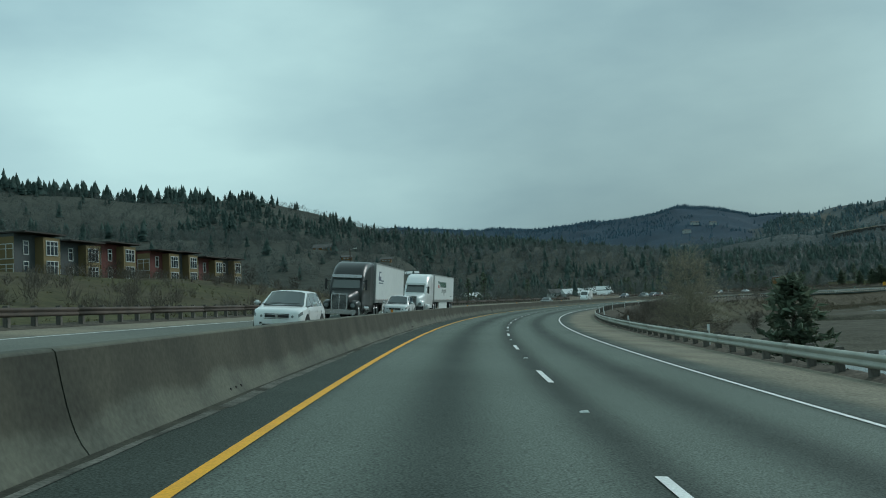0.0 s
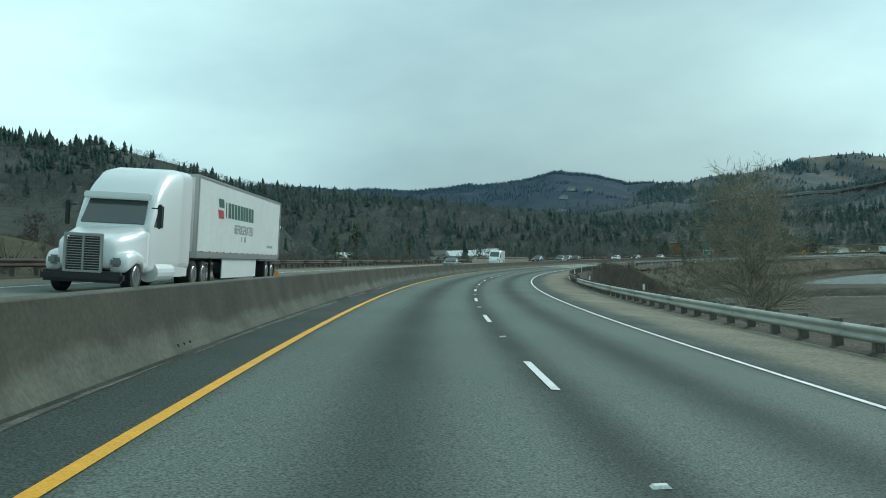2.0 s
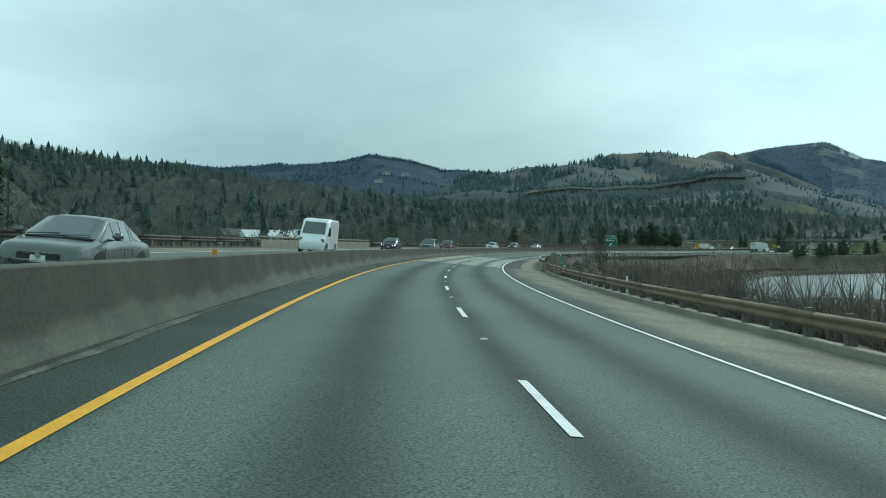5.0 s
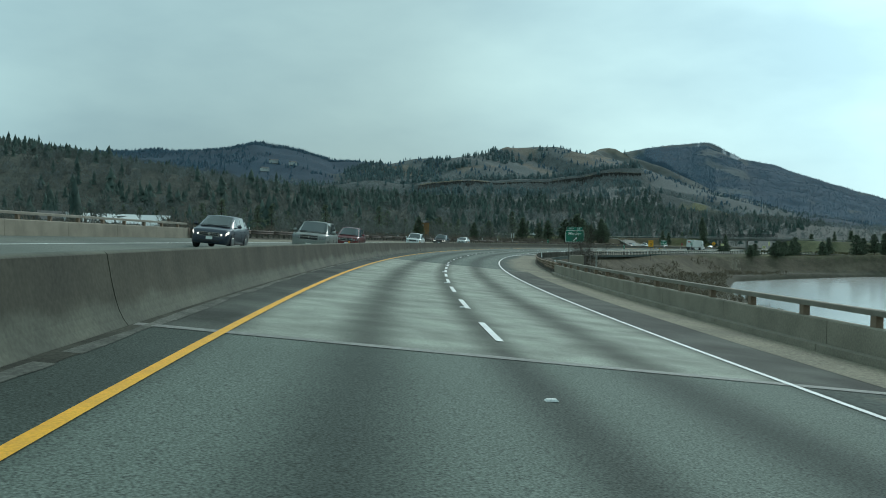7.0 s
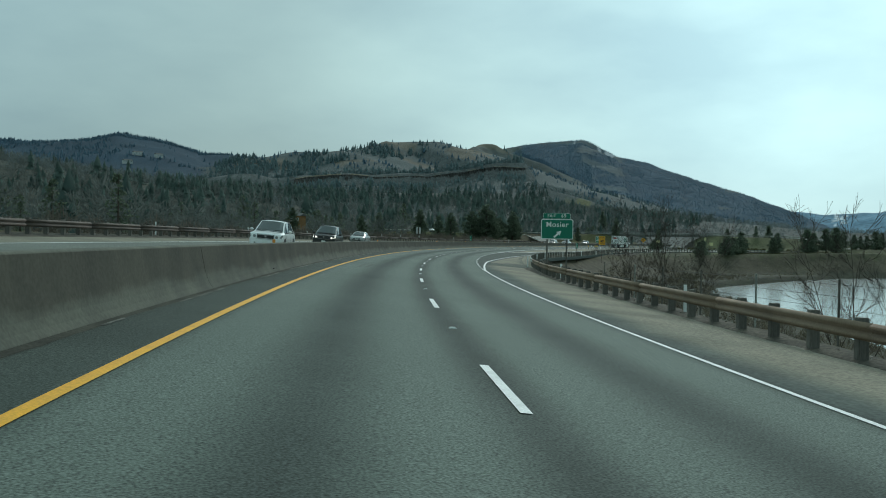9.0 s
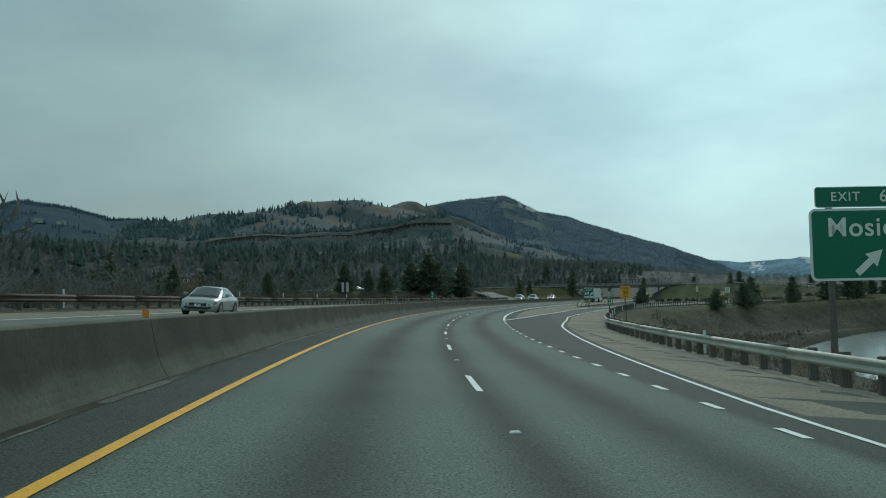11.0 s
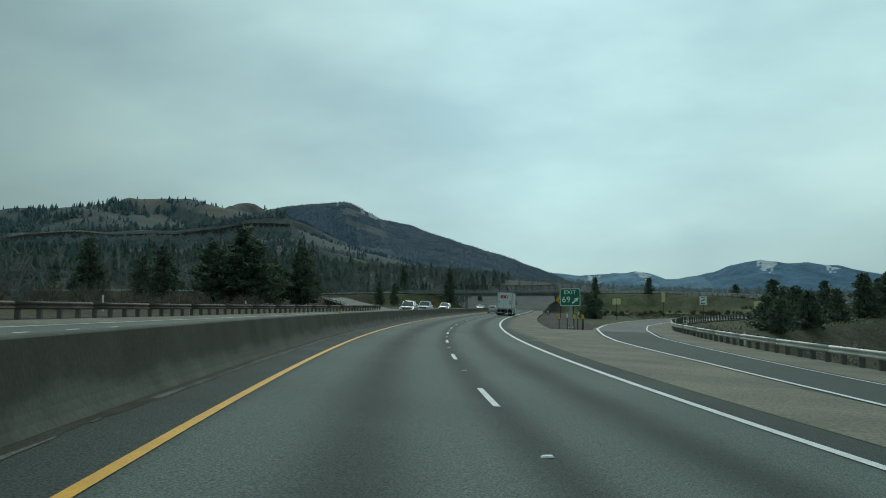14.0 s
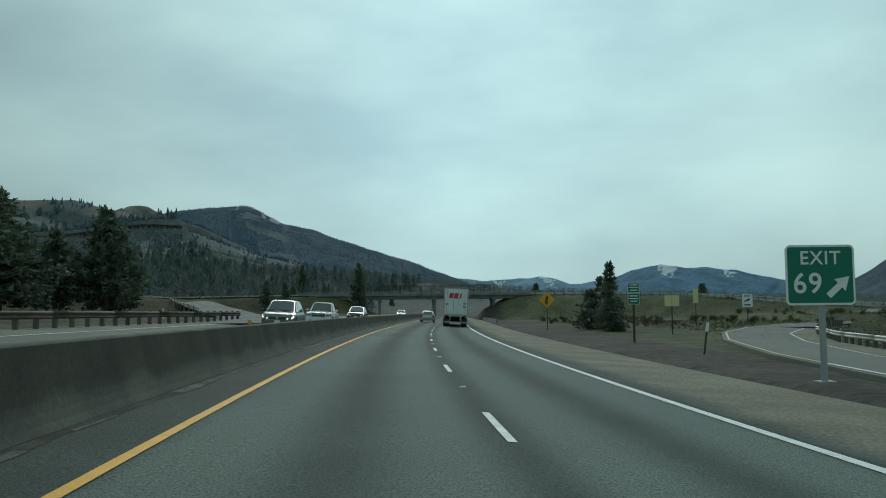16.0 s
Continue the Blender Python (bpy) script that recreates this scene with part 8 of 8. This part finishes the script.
vehicle("pickup_truck", traffic(650.5, 8.5), "white pickup truck in the oncoming lane", WHITE_CAR, L=5.5, W=1.95, H=1.80, belt=1.05, hood=1.08, cabin=(1.1, 0.5, -0.7, -0.95), nose=0.2, bed=True, chrome=True, category="pickup")
vehicle("car", traffic(679, 8.5), "dark crossover with lit lamps in the oncoming lane", BLACK_CAR, **SUV, lights=LAMP_ON)
vehicle("car", traffic(762, 8.6), "white saloon far off in the oncoming lane", WHITE_CAR, **SEDAN)
vehicle("car", traffic(705, 1.6, 0), "silver hatchback driving ahead in the fast lane", SILVER, **{**SUV, "L": 4.4, "H": 1.55})
far_car = vehicle("car", Matrix.Translation((297.0, 656.6, 5.06)) @ Matrix.Rotation(radians(28), 4, "Z"), "white saloon on the road behind the pines", WHITE_CAR, **SEDAN)

# panel van
van = empty("van", traffic(285.9, 10.5) @ Matrix.Diagonal((1, 1, 1.06, 1)), "tall white panel van in the oncoming lane", "van", "traffic")
bm = bmesh.new()
loft(bm, [(-3.0, 0.92, 0.45, 2.45, 0.12), (-2.9, 1.0, 0.32, 2.55, 0.15), (0.5, 1.02, 0.30, 2.58, 0.18), (1.25, 1.02, 0.30, 2.50, 0.22), (1.6, 1.01, 0.30, 2.15, 0.20), (2.15, 1.0, 0.30, 1.42, 0.18), (2.6, 0.95, 0.30, 1.20, 0.16), (2.9, 0.85, 0.32, 0.95, 0.15), (3.0, 0.72, 0.38, 0.8, 0.1)])
part("body", bm, WHITE_CAR, van, smooth=True)
pane("windscreen", [(0.88, 2.12, 1.48), (-0.88, 2.12, 1.48), (-0.80, 1.50, 2.30), (0.80, 1.50, 2.30)], CAR_GLASS, van, 0.03, 0.04)
for side in (-1, 1):
    pane("side_window", [(side * 1.02, 0.75, 1.35), (side * 1.02, 1.75, 1.35), (side * 1.0, 1.45, 1.98), (side * 1.0, 0.75, 1.98)], CAR_GLASS, van, 0.04, 0.045)
    for y in (1.95, -1.85):
        wheel(van, side * 0.92, y, 0.36)
    bm = bmesh.new()
    box(bm, (0.16, 0.11, 0.30), (side * 1.15, 1.86, 1.50), side * 0.2, 0.045)
    part("mirror", bm, BLACK_PLASTIC, van)
    for z, h_ in ((2.27, 0.014), (2.19, 0.014), (1.30, 0.035), (0.95, 0.035)):
        # pressed creases along the load space
        bm = bmesh.new()
        box(bm, (0.02, 3.35, h_), (side * (1.018 - 0.03 * (z > 2)), -1.15, z), bevel=0.006)
        part("side_crease", bm, WHITE_CAR, van)
    bm = bmesh.new()
    box(bm, (0.008, 0.012, 1.7), (side * 1.021, 0.60, 1.38))
    part("door_gap", bm, BLACK_PLASTIC, van)
    for y in (1.95, -1.85):
        bm = bmesh.new()
        bmesh.ops.create_cone(bm, cap_ends=True, segments=28, radius1=0.52, radius2=0.52, depth=0.03, matrix=Matrix.Translation((side * 1.012, y, 0.38)) @ Matrix.Rotation(radians(90), 4, "Y"))
        for v in bm.verts:
            v.co.z = max(v.co.z, 0.32)
        part("wheel_arch", bm, BLACK_PLASTIC, van)
    bm = bmesh.new()
    box(bm, (0.05, 5.2, 0.16), (side * 1.0, -0.1, 0.38), bevel=0.02)
    part("sill_trim", bm, BLACK_PLASTIC, van)
    bm = bmesh.new()
    box(bm, (0.03, 0.06, 0.42), (side * 0.99, -2.93, 1.30), bevel=0.01)
    part("tail_light", bm, LAMP_RED, van)
    bm = bmesh.new()
    box(bm, (0.03, 0.19, 0.04), (side * 1.03, 0.80, 1.16), bevel=0.01)
    part("door_handle", bm, BLACK_PLASTIC, van)
    bm = bmesh.new()
    box(bm, (0.25, 0.3, 0.35), (side * 0.78, 2.68, 1.0), side * -0.3, 0.05)
    part("headlight", bm, LAMP_CLEAR, van)
bm = bmesh.new()
box(bm, (1.9, 0.14, 0.22), (0, -3.0, 0.48), bevel=0.04)
part("rear_bumper", bm, BLACK_PLASTIC, van)
bm = bmesh.new()
box(bm, (1.2, 0.1, 0.3), (0, 2.93, 0.72), bevel=0.03)
part("grille", bm, BLACK_PLASTIC, van)

TRAILER_WHITE = material("white_trailer_sheet", (0.70, 0.73, 0.71), 0.45, second=(0.60, 0.63, 0.61), scale=0.4, amount=0.6, fine=5, bump=0.04, bump_far=0.0)
TRAILER_RAIL = plain("trailer_aluminium", (0.38, 0.39, 0.38), 0.4, 0.6)
DECAL_GREEN = plain("dark_green_decal", (0.02, 0.10, 0.06), 0.5)
DECAL_RED = plain("red_decal", (0.45, 0.04, 0.03), 0.5)
DECAL_GREY = plain("grey_decal", (0.28, 0.30, 0.29), 0.5)


def trailer(parent_thing, y_front, skirt=TRAILER_WHITE, length=16.1):
    """A box trailer behind the tractor, as parts of the lorry."""
    y_back = y_front - length
    mid = (y_front + y_back) / 2
    bm = bmesh.new()
    box(bm, (2.58, length, 2.82), (0, mid, 2.66), bevel=0.05)
    boxy = part("trailer_box", bm, TRAILER_WHITE, parent_thing, "white box trailer")
    for z, h in ((1.22, 0.26), (4.05, 0.12)):
        bm = bmesh.new()
        box(bm, (2.62, length + 0.02, h), (0, mid, z), bevel=0.02)
        part("side_rail", bm, TRAILER_RAIL, boxy)
    for x in (-1, 1):
        for y in (y_front - 0.02, y_back + 0.02):
            bm = bmesh.new()
            box(bm, (0.16, 0.14, 2.9), (x * 1.25, y, 2.62), bevel=0.02)
            part("corner_post", bm, TRAILER_RAIL, boxy)
        bm = bmesh.new()
        box(bm, (0.04, 6.6, 0.85), (x * 1.2, y_front - 7.6, 0.72), bevel=0.01)
        part("side_skirt", bm, skirt, parent_thing, "pale side skirt")
        bm = bmesh.new()
        box(bm, (0.10, 0.10, 1.0), (x * 0.9, y_front - 3.6, 0.65), bevel=0.01)
        box(bm, (0.25, 0.25, 0.05), (x * 0.9, y_front - 3.6, 0.15))
        part("landing_leg", bm, BLACK_PLASTIC, parent_thing)
        for y in (y_back + 1.6, y_back + 2.9):
            wheel(parent_thing, x * 1.0, y, 0.50, 0.56)
        bm = bmesh.new()
        box(bm, (0.62, 0.02, 0.6), (x * 0.95, y_back + 0.75, 0.55))
        part("mud_flap", bm, BLACK_PLASTIC, parent_thing)
        bm = bmesh.new()
        for i in range(14):
            box(bm, (0.015, 0.12, 0.05), (x * 1.312, y_front - 0.8 - i * (length - 1.6) / 13, 1.34))
        part("reflector_strip", bm, DECAL_RED, boxy)
    bm = bmesh.new()
    box(bm, (0.9, length - 1.5, 0.22), (0, mid, 1.02))
    part("chassis", bm, BLACK_PLASTIC, parent_thing)
    for x in (-1, 1):
        bm = bmesh.new()
        box(bm, (1.2, 0.05, 2.6), (x * 0.62, y_back - 0.02, 2.66), bevel=0.02)
        door = part("rear_door", bm, TRAILER_WHITE, boxy)
        bm = bmesh.new()
        for k in (0.25, 0.95):
            rod(bm, (x * k, y_back - 0.07, 1.35), (x * k, y_back - 0.07, 3.95), 0.02, 0.02, 6)
        part("lock_bar", bm, TRAILER_RAIL, door)
        bm = bmesh.new()
        box(bm, (0.35, 0.05, 0.12), (x * 0.95, y_back - 0.03, 1.13), bevel=0.01)
        part("tail_light", bm, LAMP_RED, parent_thing)
        bm = bmesh.new()
        box(bm, (0.09, 0.09, 0.7), (x * 0.6, y_back - 0.02, 0.78), 0, 0.01)
        part("guard_strut", bm, TRAILER_RAIL, parent_thing)
    bm = bmesh.new()
    box(bm, (2.4, 0.10, 0.12), (0, y_back - 0.02, 0.48), bevel=0.02)
    part("under_guard", bm, TRAILER_RAIL, parent_thing)
    return boxy, y_back


def side_mark(parent, y, z, w, h, mat, skew=0.0, name="text_bar"):
    """A flat slanted bar on the trailer's left side."""
    bm = bmesh.new()
    pts = [(y + w / 2 - skew, z - h / 2), (y - w / 2 - skew, z - h / 2), (y - w / 2 + skew, z + h / 2), (y + w / 2 + skew, z + h / 2)]
    a = [bm.verts.new((-1.296, p, q)) for p, q in pts]
    b = [bm.verts.new((-1.285, p, q)) for p, q in pts]
    bm.faces.new(a), bm.faces.new(b[::-1])
    for i in range(4):
        bm.faces.new((a[i], b[i], b[(i + 1) % 4], a[(i + 1) % 4]))
    bmesh.ops.recalc_face_normals(bm, faces=bm.faces)
    return part(name, bm, mat, parent)


def tractor(m, name, label, paint_, chrome_, lower):
    """A long-bonneted lorry with a sleeper; its origin is under the front bumper."""
    thing = empty(name, m, label, "lorry", "traffic")
    bm = bmesh.new()
    k = 1.0 if lower else 1.28
    loft(bm, [(-0.05, 0.52 * k, 0.75, 1.45, 0.2), (-0.3, 0.66 * k, 0.70, 1.62, 0.25), (-1.0, 0.78 * k, 0.65, 1.78, 0.28), (-1.9, min(1.12, 0.95 * k), 0.60, 1.95, 0.28), (-2.25, 1.14, 0.60, 2.05, 0.22)])
    part("bonnet", bm, paint_, thing, smooth=True)
    bm = bmesh.new()
    loft(bm, [(-2.05, 1.10, 0.60, 1.98, 0.12), (-2.3, 1.16, 0.60, 2.25, 0.15), (-2.75, 1.18, 0.60, 2.95, 0.22), (-2.95, 1.18, 0.60, 3.15, 0.3), (-3.3, 1.18, 0.60, 3.48, 0.38), (-4.0, 1.20, 0.60, 3.88, 0.40), (-5.0, 1.22, 0.60, 4.05, 0.34), (-6.3, 1.24, 0.60, 4.08, 0.30)])
    part("cab", bm, paint_, thing, smooth=True)
    pane("windscreen", [(1.0, -2.14, 2.06), (-1.0, -2.14, 2.06), (-0.93, -2.66, 2.82), (0.93, -2.66, 2.82)], CAR_GLASS, thing, 0.03, 0.06)
    bm = bmesh.new()
    box(bm, (2.1, 0.22, 0.22), (0, -2.52, 2.95), bevel=0.04)
    part("sun_visor", bm, chrome_ if lower else paint_, thing)
    bm = bmesh.new()
    box(bm, (0.98, 0.10, 0.98), (0, -0.03, 1.15), bevel=0.05)
    grille = part("grille", bm, BLACK_PLASTIC, thing, "dark mesh grille")
    bm = bmesh.new()
    for x, z, w, h in ((-0.52, 1.15, 0.09, 1.08), (0.52, 1.15, 0.09, 1.08), (0, 1.67, 1.13, 0.09), (0, 0.63, 1.13, 0.07), (0, 1.15, 0.06, 1.0)):
        box(bm, (w, 0.06, h), (x, 0.035, z), bevel=0.015)
    part("grille_surround", bm, chrome_, grille, "bright grille surround")
    bm = bmesh.new()
    for i in range(13):
        box(bm, (0.94, 0.015, 0.018), (0, 0.028, 0.72 + i * 0.072))
    part("grille_bar", bm, TRAILER_RAIL, grille)
    bm = bmesh.new()
    box(bm, (2.35, 0.30, 0.32), (0, -0.02, 0.48), bevel=0.08)
    part("bumper", bm, chrome_ if lower else BLACK_PLASTIC, thing)
    for x in (-1, 1):
        bm = bmesh.new()
        loft(bm, [(-0.15, 0.20, 0.62, 1.05, 0.14), (-0.4, 0.27, 0.62, 1.20, 0.18), (-1.0, 0.30, 0.85, 1.28, 0.16), (-1.6, 0.28, 0.80, 1.18, 0.16), (-1.9, 0.22, 0.62, 0.95, 0.12)])
        bmesh.ops.translate(bm, verts=bm.verts, vec=(x * 0.92, 0, 0))
        part("wing", bm, paint_, thing, smooth=True)
        bm = bmesh.new()
        box(bm, (0.34, 0.22, 0.26), (x * 0.90, -0.17, 0.92), x * -0.35, 0.06)
        part("headlight", bm, LAMP_CLEAR, thing)
        wheel(thing, x * 1.02, -1.05, 0.50, 0.30)
        for y in (-6.9, -8.2):
            wheel(thing, x * 0.98, y, 0.50, 0.56)
        bm = bmesh.new()
        bmesh.ops.create_cone(bm, cap_ends=True, segments=16, radius1=0.32, radius2=0.32, depth=1.8, matrix=Matrix.Translation((x * 0.98, -3.6, 0.62)) @ Matrix.Rotation(radians(90), 4, "X"))
        part("fuel_tank", bm, chrome_ if lower else paint_, thing)
        bm = bmesh.new()
        box(bm, (0.14, 0.10, 0.75), (x * 1.42, -2.2, 2.35), bevel=0.03)
        box(bm, (0.24, 0.04, 0.04), (x * 1.28, -2.2, 2.6))
        part("mirror", bm, BLACK_PLASTIC, thing)
        pane("side_window", [(x * 1.185, -3.35, 2.0), (x * 1.165, -2.45, 2.0), (x * 1.18, -2.85, 2.75), (x * 1.185, -3.35, 2.75)], CAR_GLASS, thing, 0.04, 0.012)
        bm = bmesh.new()
        box(bm, (0.05, 2.2, 0.55), (x * 1.16, -5.2, 0.72), bevel=0.02)
        part("side_fairing", bm, paint_, thing)
    bm = bmesh.new()
    box(bm, (0.9, 8.8, 0.28), (0, -4.6, 0.78))
    part("chassis", bm, BLACK_PLASTIC, thing)
    return thing


DARK_CAB = plain("charcoal_cab_paint", (0.030, 0.032, 0.030), 0.3, 0.0, 0.4, 0.15)
WHITE_CAB = paint("white_cab_paint", (0.82, 0.84, 0.83))
lorry = tractor(traffic(109, 11.4), "lorry", "charcoal long-nosed lorry with chrome front and white trailer", DARK_CAB, CHROME, True)
boxy, _ = trailer(lorry, -6.9)
for y, z, w, h in ((-9.2, 3.45, 0.75, 0.10), (-8.7, 3.25, 0.28, 0.45), (-9.0, 2.95, 1.2, 0.34), (-10.3, 2.80, 1.3, 0.10), (-9.6, 2.62, 2.2, 0.08)):
    side_mark(boxy, y, z, w, h, plain("blue_grey_decal", (0.06, 0.09, 0.13), 0.5))
lorry = tractor(traffic(141, 11.4), "lorry", "white long-nosed lorry with white refrigerated trailer", WHITE_CAB, TRAILER_RAIL, False)
boxy, _ = trailer(lorry, -6.9)
side_mark(boxy, -10.35, 3.28, 0.85, 0.34, DECAL_GREEN, 0.08, "logo_shape")
side_mark(boxy, -10.35, 2.84, 0.85, 0.34, DECAL_RED, 0.08, "logo_shape")
for i in range(10):
    side_mark(boxy, -11.2 - i * 0.55, 3.06, 0.45 if i else 0.16, 0.62, DECAL_GREEN, 0.06)
words = lettering("REFRIGERATED", 0.55, DECAL_GREY, boxy, 0, 0)
words.matrix_basis = Matrix.Translation((-1.297, -14.6, 2.32)) @ Matrix(((0, 0, -1, 0), (-1, 0, 0, 0), (0, 1, 0, 0), (0, 0, 0, 1)))
for y, z, w, h in ((-14.2, 1.95, 0.2, 0.2), (-14.9, 1.95, 0.25, 0.25), (-20.6, 1.72, 1.4, 0.12)):
    side_mark(boxy, y, z, w, h, DECAL_GREY)

# the lorry ahead, in the same lane as the exit
lead = tractor(traffic(699.5, -2.1, 0), "lorry", "white lorry with a red-lettered trailer driving ahead", WHITE_CAB, TRAILER_RAIL, False)
boxy, yb = trailer(lead, -6.9, length=14.6)
for x, w, k in ((-0.52, 0.42, 0.06), (0.02, 0.42, 0.06), (0.50, 0.16, 0.06)):
    bm = bmesh.new()
    vs = [[bm.verts.new((x + a * w / 2 + k * b, y, 3.30 + b * 0.28)) for a, b in ((-1, -1), (1, -1), (1, 1), (-1, 1))] for y in (yb - 0.06, yb - 0.048)]
    bm.faces.new(vs[0]), bm.faces.new(vs[1][::-1])
    for i in range(4):
        bm.faces.new((vs[0][i], vs[1][i], vs[1][(i + 1) % 4], vs[0][(i + 1) % 4]))
    bmesh.ops.recalc_face_normals(bm, faces=bm.faces)
    part("logo_shape", bm, DECAL_RED, boxy, "red slanted logo shape")
for x, z in ((-0.95, 2.4), (0.95, 2.5), (0.95, 2.15)):
    bm = bmesh.new()
    box(bm, (0.3, 0.012, 0.24), (x, yb - 0.055, z))
    part("placard", bm, DECAL_GREY, boxy)
